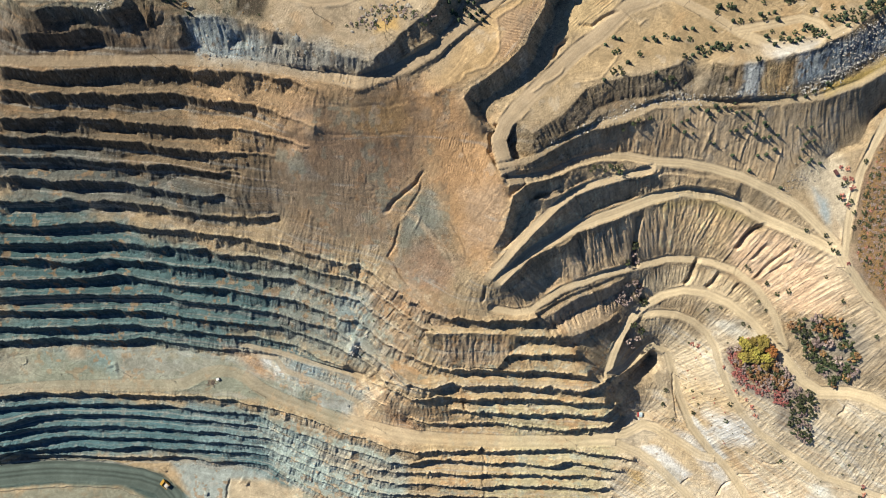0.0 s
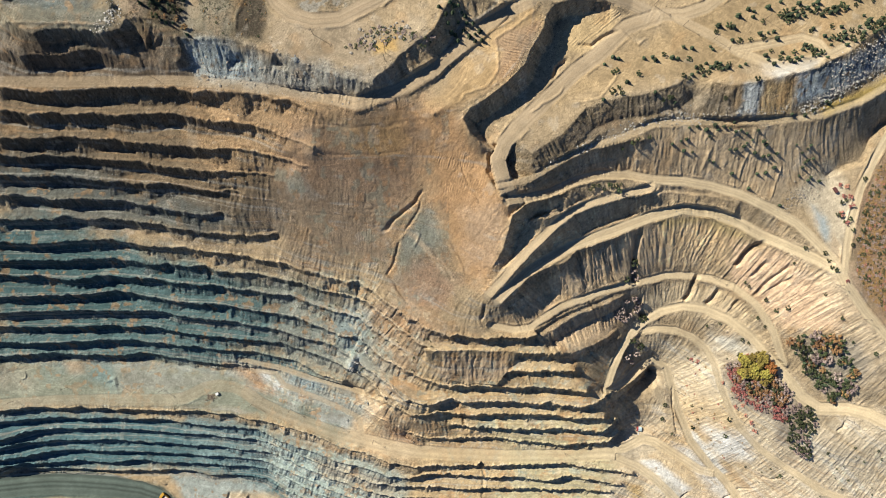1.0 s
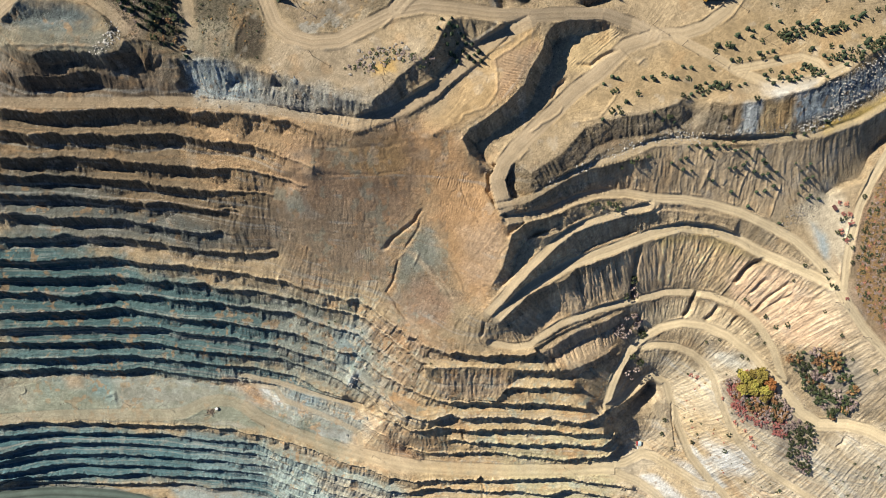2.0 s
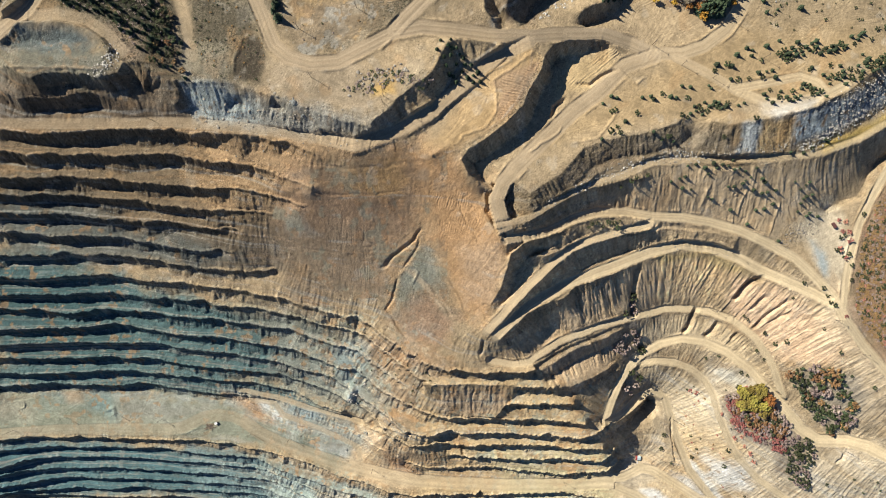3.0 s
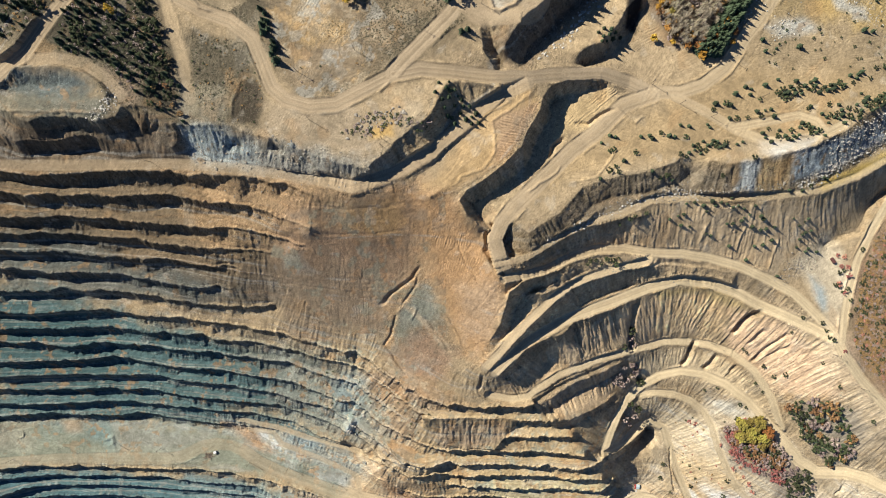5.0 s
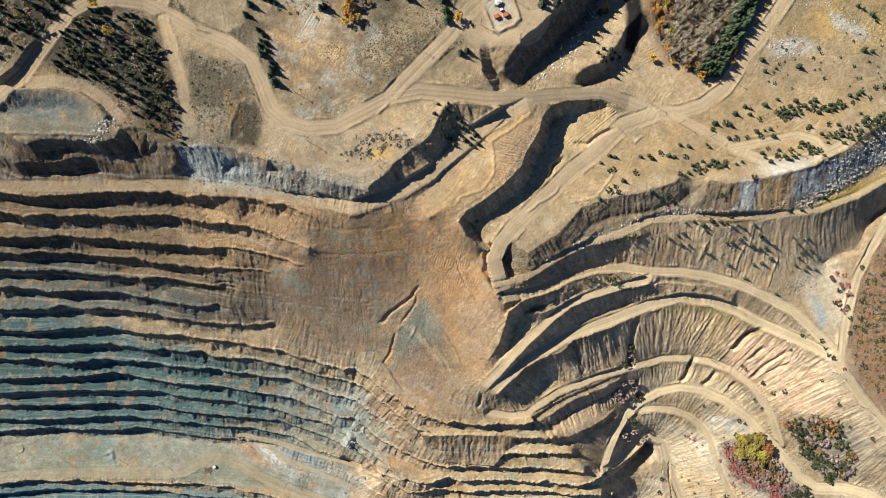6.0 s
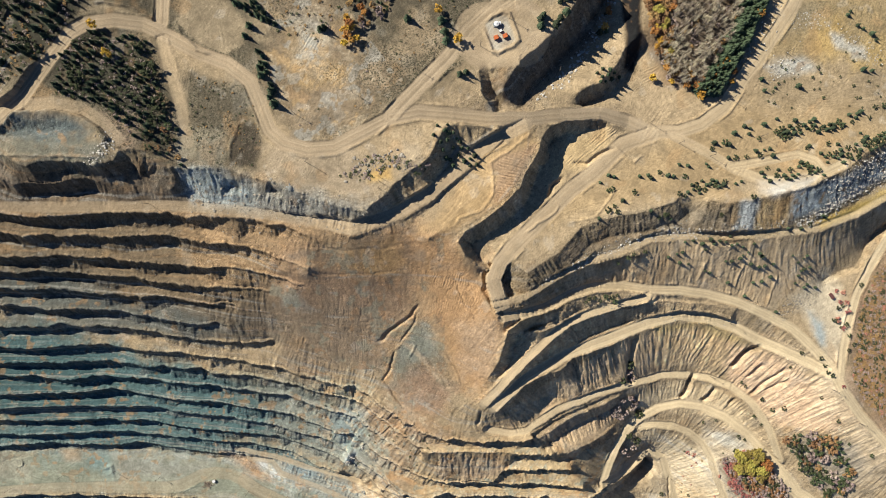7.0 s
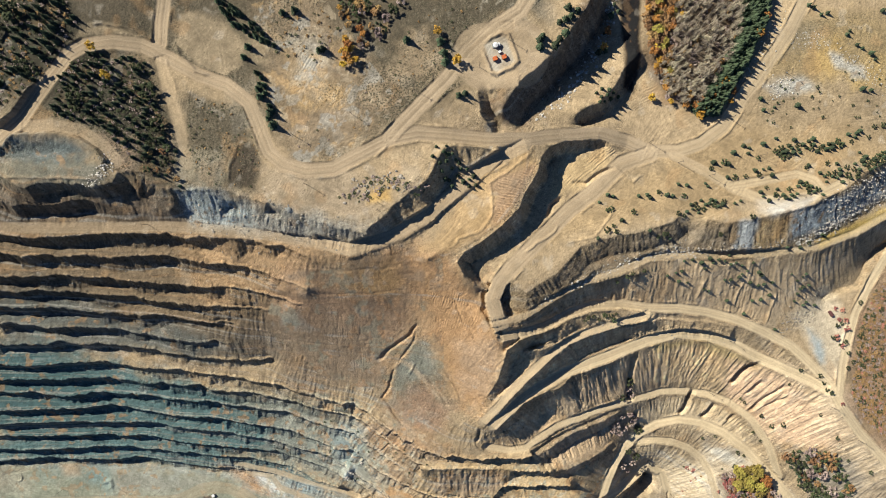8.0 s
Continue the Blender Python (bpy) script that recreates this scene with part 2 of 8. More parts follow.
# Banks: plan line with the crest's height, the drop and the width of the face at each point.
BANKS = {}
BANKS["mesa_edge"] = [(-281.0, 161.5, 114, 12, 7), (-270.9, 155.7, 114, 12, 7), (-263.0, 152.4, 114, 12, 7), (-254.2, 155.8, 113.5, 12, 6), (-241.5, 156.5, 113.5, 13, 6), (-227.3, 155.1, 113, 13, 6), (-219.6, 152.7, 112.5, 14, 8), (-207.4, 156.2, 112, 14, 12), (-204.0, 162.1, 112, 14, 14), (-194.3, 163.5, 112, 15, 15), (-186.7, 162.3, 111, 14, 15), (-183.2, 157.5, 109, 12, 14), (-178.5, 152.8, 106, 10, 12), (-171.5, 151.5, 105, 8, 8)]
BANKS["mesa_foot"] = [(-288.3, 146.3, 102, 12.65, 6.48), (-280.2, 141.8, 100, 11.5, 7.2), (-269.0, 143.7, 100, 12.65, 7.2), (-258.4, 141.6, 99, 12.65, 7.2), (-247.2, 143.1, 99, 12.65, 7.2), (-238.1, 145.5, 100, 13.8, 7.2), (-229.2, 145.5, 100, 13.8, 7.2), (-222.0, 142.3, 97, 10.35, 6.48), (-212.5, 138.8, 93, 5.75, 5.76)]
BANKS["cut_edge"] = [(-171.9, 151.0, 104, 15, 18), (-157.8, 152.0, 104, 17, 20), (-143.4, 152.2, 103, 16.5, 20), (-132.6, 149.8, 102, 15, 19), (-114.3, 144.4, 101, 14, 17), (-103.1, 138.1, 101, 14, 15), (-86.6, 134.1, 100, 13, 15), (-73.5, 129.6, 100.5, 12, 14), (-58.6, 125.4, 101, 12, 12), (-47.5, 123.3, 100, 11, 10), (-41.0, 121.3, 98, 9, 8)]
BANKS["plateau_edge"] = [(-45.5, 124.5, 101, 13, 8), (-34.7, 134.5, 102, 15, 9), (-29.9, 139.3, 102, 14, 14), (-23.2, 144.8, 102, 13, 23), (-15.7, 151.1, 101, 13, 21), (-10.9, 154.8, 101, 14, 12), (-4.3, 159.8, 101, 15, 13), (1.0, 170.3, 100.5, 13, 14), (5.4, 179.0, 100, 11, 14), (14.1, 181.7, 98, 8, 13), (27.3, 181.0, 95, 6, 12), (42.6, 177.9, 92, 4, 9)]
BANKS["spur_edge"] = [(19.4, 110.9, 82, 13, 10), (27.8, 115.4, 83, 14, 10), (35.5, 121.6, 83, 15, 11), (49.0, 131.6, 83, 16, 11), (56.8, 140.9, 82.5, 17, 10), (62.7, 153.3, 82, 18, 10), (69.3, 164.9, 82, 18, 9), (71.3, 174.7, 81, 18, 9), (76.7, 181.8, 79, 17, 9), (89.0, 187.4, 75, 12, 9), (103.7, 189.5, 70, 8, 8), (118.8, 191.4, 64, 4, 6)]
BANKS["spur_tip"] = [(35.8, 83.0, 66, 2, 2), (28.5, 87.6, 70, 5, 4), (19.5, 95.0, 77, 10, 7), (14.4, 104.0, 81, 13, 9), (19.4, 110.9, 82, 13, 10)]
BANKS["tongue_edge"] = [(37.6, -1.2, 24, 2, 5), (43.2, 7.5, 30, 8, 8), (46.9, 16.6, 37, 13, 10), (48.4, 27.5, 44, 17, 11), (52.1, 38.1, 49, 19, 12), (60.1, 45.2, 51, 19, 12), (70.4, 50.5, 51, 17, 11), (80.8, 53.7, 50, 13, 9), (85.2, 55.4, 48, 10, 8)]
BANKS["t3_edge"] = [(46.1, -16.5, 19, 2, 3), (51.2, -10.2, 21, 6, 5), (58.7, 0.5, 24, 10, 7), (71.2, 15.0, 28, 13, 8), (82.6, 25.4, 29, 14, 9), (93.9, 31.7, 28, 13, 10), (102.6, 37.6, 27, 13, 12)]
BANKS["t1_edge"] = [(48.9, 59.9, 62, 2, 3), (59.1, 62.3, 61, 4, 5), (71.5, 68.0, 58, 7, 6), (86.5, 76.6, 53, 9, 8), (99.3, 83.7, 50, 10, 9), (111.9, 86.2, 49, 10, 9), (126.5, 89.5, 48, 12, 10), (136.8, 92.8, 48, 13, 11), (147.1, 93.6, 48, 14, 13)]
BANKS["t4_edge"] = [(47.5, -25.8, 14, 10, 9), (55.5, -21.2, 13.8, 16, 14), (68.7, -7.3, 13.3, 22, 20), (82, 0.1, 12.7, 25, 26), (95.4, 4.3, 12, 26, 29), (104.3, 11.7, 11.3, 27, 33), (122.1, 17.2, 10, 29, 36), (137.8, 23.7, 9, 30, 38)]
BANKS["nook_gully"] = [(38, 190, 88, 3, 6), (36.5, 193.8, 90, 7, 8), (30.5, 202.7, 95, 10, 8), (28.2, 217, 97, 4, 6)]
BANKS["row_slope"] = [(-14, -70, -20.5, 12, 9), (3.1, -70.2, -21, 22, 28), (16.6, -69.8, -21, 27, 34), (28.2, -70.3, -21, 27, 34), (38.5, -71.0, -22, 26, 33), (49.3, -71.2, -23, 22, 30), (56.4, -71.7, -23, 15, 18), (64, -72, -23, 12, 9)]
# Roads and level ground: plan line with heights, width, how worn the track is (0: no track).
ROADS = {}
ROADS["haul_main"] = ([(-282.7, 177.7, 118), (-275.5, 184.5, 118), (-262.2, 197.6, 116), (-249.3, 218.7, 113), (-236.3, 238.5, 110), (-226.8, 245.4, 107), (-209.8, 248.4, 104), (-192.7, 247, 101), (-175, 238.6, 99), (-156.5, 228.2, 99), (-137.9, 221.4, 99), (-122.8, 209.4, 100), (-115.5, 191.6, 100), (-110, 177.5, 100), (-100.6, 169.2, 100.5), (-85.7, 164.7, 101), (-67.2, 166.2, 101), (-48.6, 175.7, 101), (-30.1, 185.8, 100), (-11.6, 189.8, 98), (10.8, 188.3, 95), (33.6, 186.8, 90), (60.8, 187.5, 84), (89.2, 191.1, 75)], 9, 1)
ROADS["haul_east"] = ([(89.2, 191.1, 75), (114.3, 193.8, 67), (135.9, 189.1, 60), (152.6, 182.1, 58), (172.8, 182.1, 58), (188.9, 187.3, 58), (205.1, 199.4, 58), (216.7, 217.3, 59), (228.4, 233.1, 60), (239.9, 250.9, 61), (251.9, 268.9, 61), (261.4, 288.5, 62), (267.3, 304.4, 62)], 9, 1)
ROADS["fork_north"] = ([(-181.3, 248.2, 99), (-180, 262, 100), (-177.7, 276.4, 101), (-175.8, 290.8, 102)], 9, 1)
ROADS["fork_south"] = ([(-181.3, 240.1, 99), (-176.2, 221.1, 101), (-170, 202.2, 103), (-165.4, 183.7, 104), (-162.5, 169, 104)], 8, 0.4)
ROADS["mesa_track"] = ([(-262.3, 191.2, 116), (-244.3, 192.2, 116), (-226.9, 189.5, 115), (-213, 180.6, 114), (-204.5, 169.9, 113)], 8, 0.6)
ROADS["pad_road"] = ([(-30.1, 186.6, 100), (-11.6, 206.6, 98), (7.1, 225.4, 97), (22.1, 244.2, 96), (40.8, 261, 96), (55.7, 269.9, 97), (65, 284.8, 97)], 10, 1)
ROADS["pad_flat"] = ([(33.3, 240.5, 96), (53.9, 242.3, 96)], 44, 0.8)
ROADS["ramp"] = ([(-81, 118, 87), (-58.2, 112.6, 89), (-46.7, 116.4, 89), (-27.5, 122.8, 88.5), (-4.5, 136.2, 87.5), (10.9, 149.6, 86.5), (30, 166.8, 85), (49.2, 177.5, 85), (60.8, 183.7, 84)], 9, 0.8)
ROADS["rim_bench"] = ([(-302.4, 128, 86.5), (-294.8, 128.3, 86.5), (-256.6, 127.5, 86.5), (-218.4, 128.2, 86.5), (-180.2, 128.9, 86.5), (-142.1, 125.7, 86.5), (-104, 121.1, 86), (-81, 117.2, 86)], 7, 0.5)
ROADS["spur_top"] = ([(-10.3, 113.2, 85), (-0.7, 119, 84.5), (10.8, 132.4, 84.5), (26.2, 143.9, 84), (41.6, 157.3, 84), (51.2, 166.9, 84)], 17, 0.2)
ROADS["valley_road"] = ([(152.6, 180.5, 58), (132.2, 173.2, 59), (111.6, 152.9, 61), (95.4, 140.9, 62), (74.9, 120.9, 65), (62.7, 109, 67), (52.6, 99.1, 68), (44.8, 89.1, 67), (39.7, 77.1, 66), (43, 64.9, 64), (47.3, 54.4, 60)], 11, 0.9)
ROADS["east_track"] = ([(168.8, 179.3, 58), (193, 167.1, 58), (213.2, 155, 58), (231.4, 148.1, 58), (253.2, 144, 59), (268.8, 147.9, 60)], 7, 0.8)
ROADS["east_loop"] = ([(209.2, 157, 58), (233.4, 161, 58), (257.7, 165.8, 58), (269.3, 161.7, 59), (276.9, 152.7, 60), (288.9, 158.7, 60)], 6, 0.8)
ROADS["terrace_a"] = ([(39, 58.8, 63), (63.6, 64.4, 59), (93, 81.6, 52), (113.9, 90.5, 50), (131.8, 96.2, 49), (155.8, 106.4, 47), (198.1, 108.3, 44), (240.5, 109, 42), (279, 112.3, 40), (311.1, 123.9, 38), (341.7, 141.4, 40)], 5, 0.5)
ROADS["terrace_b"] = ([(47.6, 48.7, 56), (64.6, 52, 50), (78.4, 55.5, 45), (99.5, 65.1, 38), (117.6, 70, 32), (140, 70.4, 27), (161.7, 67, 23), (185.4, 66.6, 19), (209, 63, 14), (232.5, 56.9, 10), (256.3, 47.1, 6), (280, 35, 3), (299, 17.6, 1), (312.5, 1.8, 1), (321.2, -14.7, 1.7), (337.4, -35.3, -3), (363.1, -61.8, -8), (378.2, -76.2, -10)], 7, 1)
ROADS["terrace_c"] = ([(35.5, -22, 17), (47.6, -8.4, 22), (58.6, 4.7, 25), (73.7, 20.8, 28.5), (86.3, 33.1, 30.5), (97.3, 41.6, 30.5), (114.5, 48.9, 29), (140.7, 56.4, 25), (162.8, 62.2, 22)], 6.5, 0.9)
ROADS["terrace_d"] = ([(43, -26, 15), (50.8, -17.9, 16), (68.6, -1.7, 14), (81.9, 6, 13), (99.6, 15.5, 12), (121.9, 24.1, 11), (144.4, 31.7, 9), (167.1, 40.2, 7), (189.9, 45.3, 5), (213.6, 42.9, 1), (237.7, 35.1, -3), (256.6, 24.8, -5), (273.9, 17, -3), (296, 7.2, -2), (310.8, -0.6, 0)], 8, 1)
ROADS["terrace_e"] = ([(39.2, -47.6, -9), (57.6, -51.4, -11), (71.4, -49.6, -11), (83, -41.6, -12), (97.1, -33, -14), (118.5, -25.7, -18), (133.1, -20.3, -21), (152.7, -16.1, -25), (167.8, -13.2, -29), (187.9, -8, -33), (209.8, -8.6, -36), (227, -11, -36), (245.7, -18, -35), (265.2, -32.6, -36), (281.4, -56.8, -40), (293.9, -87.7, -46)], 5.5, 0.9)
ROADS["ramp_south"] = ([(285.5, -83.8, -49), (265.1, -61.1, -47), (245.2, -46.2, -46), (225.8, -37.9, -46), (206.7, -35.2, -47), (188.1, -39.8, -50), (174.5, -49.6, -54), (165.4, -58.8, -57), (157.3, -74.5, -60), (150.8, -90.1, -62), (146.7, -106.4, -66), (145.1, -110.9, -68), (152.3, -109.8, -73), (165.4, -105.7, -79), (178.7, -92.9, -83), (190.8, -86.9, -84), (204.3, -93.6, -88), (212.5, -114.6, -96), (222.2, -140, -105), (235.9, -168.7, -114), (257.6, -195.1, -122), (272.7, -209.8, -126), (285.9, -227.2, -129), (303.6, -255.7, -132)], 7, 1)
ROADS["grove_road"] = ([(278.3, -77.5, -49), (288.5, -87.4, -50), (301.2, -103.2, -51), (312, -114.8, -53), (327.2, -124.8, -54), (350.1, -124.2, -51), (367.3, -128.3, -47), (379.7, -135.1, -45), (403, -144.1, -42)], 10, 1)
ROADS["east_road"] = ([(358.5, 120.6, 20), (348.3, 105.3, 14), (339.6, 85.3, 8), (330.8, 62.7, 4), (325.3, 40.1, 2), (321.5, 17.6, 1), (319, -4.8, 1.5)], 6, 1)
ROADS["branch_n"] = ([(144.3, -182.3, -121), (175.7, -176.8, -120.5), (191.8, -168, -120), (202.7, -170.1, -120), (224.6, -183.9, -121), (246.7, -197.8, -122), (261.7, -201.9, -123)], 8, 0.8)
ROADS["branch_s"] = ([(144.3, -183.9, -121), (162.4, -185.2, -121.5), (187.5, -195.6, -124), (207.4, -210.1, -127), (227.8, -230.6, -131), (249.2, -250.9, -134)], 8, 0.8)
ROADS["low_road"] = ([(166, -182.9, -121), (149.8, -182.9, -121), (117.2, -184.5, -121), (62.9, -185, -121), (8.7, -182.6, -120), (-23.8, -179.9, -120), (-50.9, -175, -120), (-78.1, -168.6, -120.5), (-105.3, -161.7, -121), (-132.4, -152.5, -121), (-153.9, -144.1, -120), (-172.6, -134.7, -119), (-186.9, -123.7, -118)], 12, 0.55)
ROADS["shelf_turn"] = ([(-179.5, -129.2, -118.4), (-186.9, -123.7, -118), (-199.2, -117.7, -117.5), (-212.6, -116, -117), (-226.1, -118.2, -117), (-236.9, -123.6, -117), (-247.7, -128.4, -117), (-261.3, -130.1, -117.3), (-269.3, -130.1, -117.3)], 11, 0.4)
ROADS["shelf_track"] = ([(-261.3, -130.1, -117.3), (-315.3, -129.6, -117.5), (-369.3, -130.7, -117.5), (-423.6, -134.5, -118), (-461.4, -139.9, -118)], 10, 0.4)
ROADS["upper_ramp"] = ([(-181.6, -100.1, -110), (-157.5, -103.2, -109.5), (-149.8, -114.8, -111), (-118.1, -127.2, -113), (-96.9, -137.4, -115), (-80.0, -146.1, -117), (-77.0, -160.4, -119.5)], 4.5, 0.55)
ROADS["upper_lane"] = ([(-188.9, -89.4, -104), (-170.2, -93.5, -103.5), (-148.8, -98.3, -103.5), (-125.0, -105.9, -104), (-95.6, -113.6, -104.5), (-74.3, -119.8, -105)], 5, 0.6)
ROADS["hut_pad"] = ([(186.4, -160.9, -120), (192.9, -163.1, -120)], 14, 0.3)
ROADS["track_low"] = ([(174.7, -57.7, -57), (187.8, -55.7, -56), (202.9, -56.8, -57), (218.7, -63, -60), (232.1, -73.2, -63), (240.4, -86.9, -65), (246.5, -104.9, -68), (255.9, -126, -73), (268.5, -147.5, -79), (289.4, -168.7, -86), (315.4, -186.8, -92), (353.9, -211.5, -96), (408.6, -231.1, -100)], 6, 0.8)
ROADS["spur_low"] = ([(195.7, -114, -92), (211.7, -136.8, -102), (216.9, -159.7, -110)], 5, 0.4)
ROADS["pit_road"] = ([(-534.5, -247.3, -202), (-474.1, -242.5, -202), (-443.8, -238.9, -202), (-413.6, -237.6, -202), (-383.4, -238.2, -202), (-353.1, -240.7, -202), (-323.3, -245.2, -203), (-302.5, -252.8, -204), (-290.7, -267.7, -205), (-289.3, -291.1, -206), (-294.2, -315.4, -206)], 22, 1)
ROADS["hill_in"] = ([(224.9, -82.3, -68), (224.1, -101.1, -76), (233.3, -128.8, -88)], 6, 0)
ROADS["floor_shelf"] = ([(-455.4, -120.9, -117), (-423, -118.2, -117), (-369.1, -115.5, -117), (-315.1, -115.5, -117), (-261.1, -115.5, -117), (-223.4, -112.8, -117)], 30, 0)
ROADS["mesa_top"] = ([(-293.1, 164.6, 113), (-278.6, 164.6, 113), (-249.4, 166.3, 113.5), (-224.4, 164.5, 113)], 14, 0)
ROADS["mesa_west"] = ([(-191.9, 175.3, 113), (-196.8, 186, 114)], 12, 0)
ROADS["hill_nw"] = ([(-264.2, 249.7, 118), (-243.4, 259.1, 110), (-254.5, 268.1, 116)], 6, 0)
ROADS["shelf_n"] = ([(-163.8, 254.9, 99), (-145.5, 247.7, 98), (-137.7, 262.2, 99)], 16, 0)
ROADS["slope_n"] = ([(-101, 255.3, 97), (-63.7, 259, 97), (-26.5, 255.5, 96)], 6, 0)
ROADS["field_n"] = ([(-79.4, 211.5, 100), (-49, 209, 97), (-63.5, 195.2, 100)], 6, 0)
ROADS["field_sw"] = ([(-151.4, 183.7, 104), (-140.4, 165.2, 104), (-158.8, 161.6, 104)], 12, 0)
ROADS["ploughed"] = ([(-125.7, 168.9, 104), (-126, 154.3, 103)], 8, 0)
ROADS["plateau"] = ([(-26.5, 169.1, 101.5), (-11.6, 172.9, 101)], 20, 0)
ROADS["nook_n"] = ([(14.5, 202.8, 98), (25.8, 214.3, 96)], 8, 0)
ROADS["ravine_floor"] = ([(126.3, 294, 58), (123, 273.4, 60), (112.3, 247.6, 67), (97.4, 228.5, 73), (82.7, 213.7, 79), (70.8, 202.6, 81), (61.1, 194.7, 82)], 5, 0)
ROADS["valley_floor"] = ([(125.6, 180.2, 61), (111, 172.7, 64), (94.8, 160.7, 65), (84.7, 150.7, 66), (74.6, 136.7, 67)], 8, 0)
ROADS["brown_field"] = ([(135.4, 276.7, 62), (138.6, 256.8, 62), (136.5, 237.1, 61)], 4, 0)
ROADS["grove_n"] = ([(164.3, 273.6, 59), (192.9, 257.8, 58), (212.6, 273.5, 59), (156, 237.3, 60), (192.9, 221.5, 58)], 8, 0)
ROADS["plain_e"] = ([(233.8, 221.1, 56), (274.2, 221.6, 57), (308.8, 225, 60), (272, 256.8, 61), (306.9, 272.2, 63), (254, 197.4, 57), (293.4, 197, 59), (319.6, 192.7, 61)], 6, 0)
ROADS["plain_m"] = ([(225.1, 177.1, 58.5), (253.6, 177.1, 58), (292.9, 174.8, 60)], 6, 0)
ROADS["plain_s"] = ([(123.6, 156.9, 61), (139.5, 140.8, 62), (164.1, 148.9, 60), (184.3, 140.8, 60)], 6, 0)
ROADS["shelf_mid"] = ([(90.8, 112.9, 65), (74.6, 103, 67), (62.7, 93.1, 67)], 6, 0)
ROADS["rock_foot"] = ([(219.7, 112.4, 42), (262.8, 117.3, 39), (296.8, 132.3, 38), (333.3, 151.9, 40)], 4, 0)
ROADS["slope_foot"] = ([(185.1, 68.9, 20), (232.1, 60.1, 11), (265.7, 49.6, 5), (299.9, 64.6, -1), (313.4, 80.6, 3), (328.4, 105.3, 12)], 2, 0)
ROADS["blue_yard"] = ([(289.9, 44.6, 1), (304, 21.9, 0), (312.4, 49, 1), (321.8, 94.2, 8)], 6, 0)
ROADS["scrub_e"] = ([(338.1, 58.2, 3), (350.2, 17, -2), (356.6, -24.5, -5)], 10, 0)
ROADS["fan_side"] = ([(305.3, -51.9, -24), (319.5, -35.3, -12), (292.1, -28.4, -22)], 5, 0)
ROADS["grove_mid"] = ([(323.7, -75.6, -38), (340.3, -91.4, -42), (302.6, -77.4, -44)], 6, 0)
ROADS["grove_low"] = ([(266.9, -90.4, -50), (258.9, -78, -56), (277, -99.5, -52)], 5, 0)
ROADS["shelf_low"] = ([(236.7, -89, -74), (241.4, -67.8, -62), (212.8, -63.9, -66), (206.1, -87.3, -87)], 4, 0)
ROADS["plain_low"] = ([(272.7, -135.9, -60), (296.4, -148.7, -62), (331.3, -158.7, -62), (372, -157, -55)], 6, 0)
ROADS["plain_sw"] = ([(296.7, -202.9, -108), (337.3, -227.5, -105), (393.4, -207.6, -92)], 8, 0)
ROADS["bank_low"] = ([(216.4, -207.1, -126), (206.7, -236.7, -150), (241.3, -237.4, -135)], 6, 0)
ROADS["pit_side"] = ([(-232.5, -247.6, -203), (-202.2, -259.7, -203), (-160, -266.1, -204)], 14, 0)
ROADS["pit_inner"] = ([(-414.1, -271.9, -203), (-353.6, -268.8, -203), (-323.3, -277.9, -203)], 16, 0)
ROADS["dump_slope"] = ([(-15.8, 56.3, 43), (-30.8, 49.6, 36), (3, 63.5, 49)], 5, 0)
ROADS["dump_low"] = ([(-48.2, -36.8, -21), (-33.9, -24.8, -10), (-6.2, -12.6, 4), (20.3, -1.2, 16)], 4, 0)

# ---- the lie of the land ----
CELL = 0.7
X0, X1, Y0, Y1 = -500.0, 452.0, -288.0, 304.0
NX, NY = int((X1 - X0) / CELL) + 1, int((Y1 - Y0) / CELL) + 1
NX, NY = NX + (-NX) % 32, NY + (-NY) % 32
GX, GY = np.meshgrid(X0 + CELL * np.arange(NX), Y0 + CELL * np.arange(NY))
rng = np.random.default_rng(7)


def ramp(a, b, v):
    k = np.clip((v - a) / (b - a), 0, 1)
    return k * k * (3 - 2 * k)


def soft_noise(size):
    """Smooth noise of about -1 to 1 over the grid, with bumps of that size in metres."""
    step = size / CELL
    h, w = int(NY / step) + 4, int(NX / step) + 4
    g = rng.uniform(-1, 1, (h, w))
    r, c = np.arange(NY) / step + 0.5, np.arange(NX) / step + 0.5
    i, j = r.astype(int), c.astype(int)
    u, v = r - i, c - j
    u, v = (u * u * (3 - 2 * u))[:, None], (v * v * (3 - 2 * v))[None, :]
    g0, g1 = g[i], g[i + 1]
    a = g0[:, j] * (1 - v) + g0[:, j + 1] * v
    b = g1[:, j] * (1 - v) + g1[:, j + 1] * v
    return a * (1 - u) + b * u


def fractal(size, octaves, fall=0.55):
    out, amp = 0, 1.0
    for k in range(octaves):
        out = out + amp * soft_noise(size / 2 ** k)
        amp *= fall
    return out


WX = GX + 0.9 * soft_noise(14) + 0.6 * soft_noise(6) + 0.25 * soft_noise(2.4)
WY = GY + 0.9 * soft_noise(14) + 0.6 * soft_noise(5) + 0.3 * soft_noise(2.2)


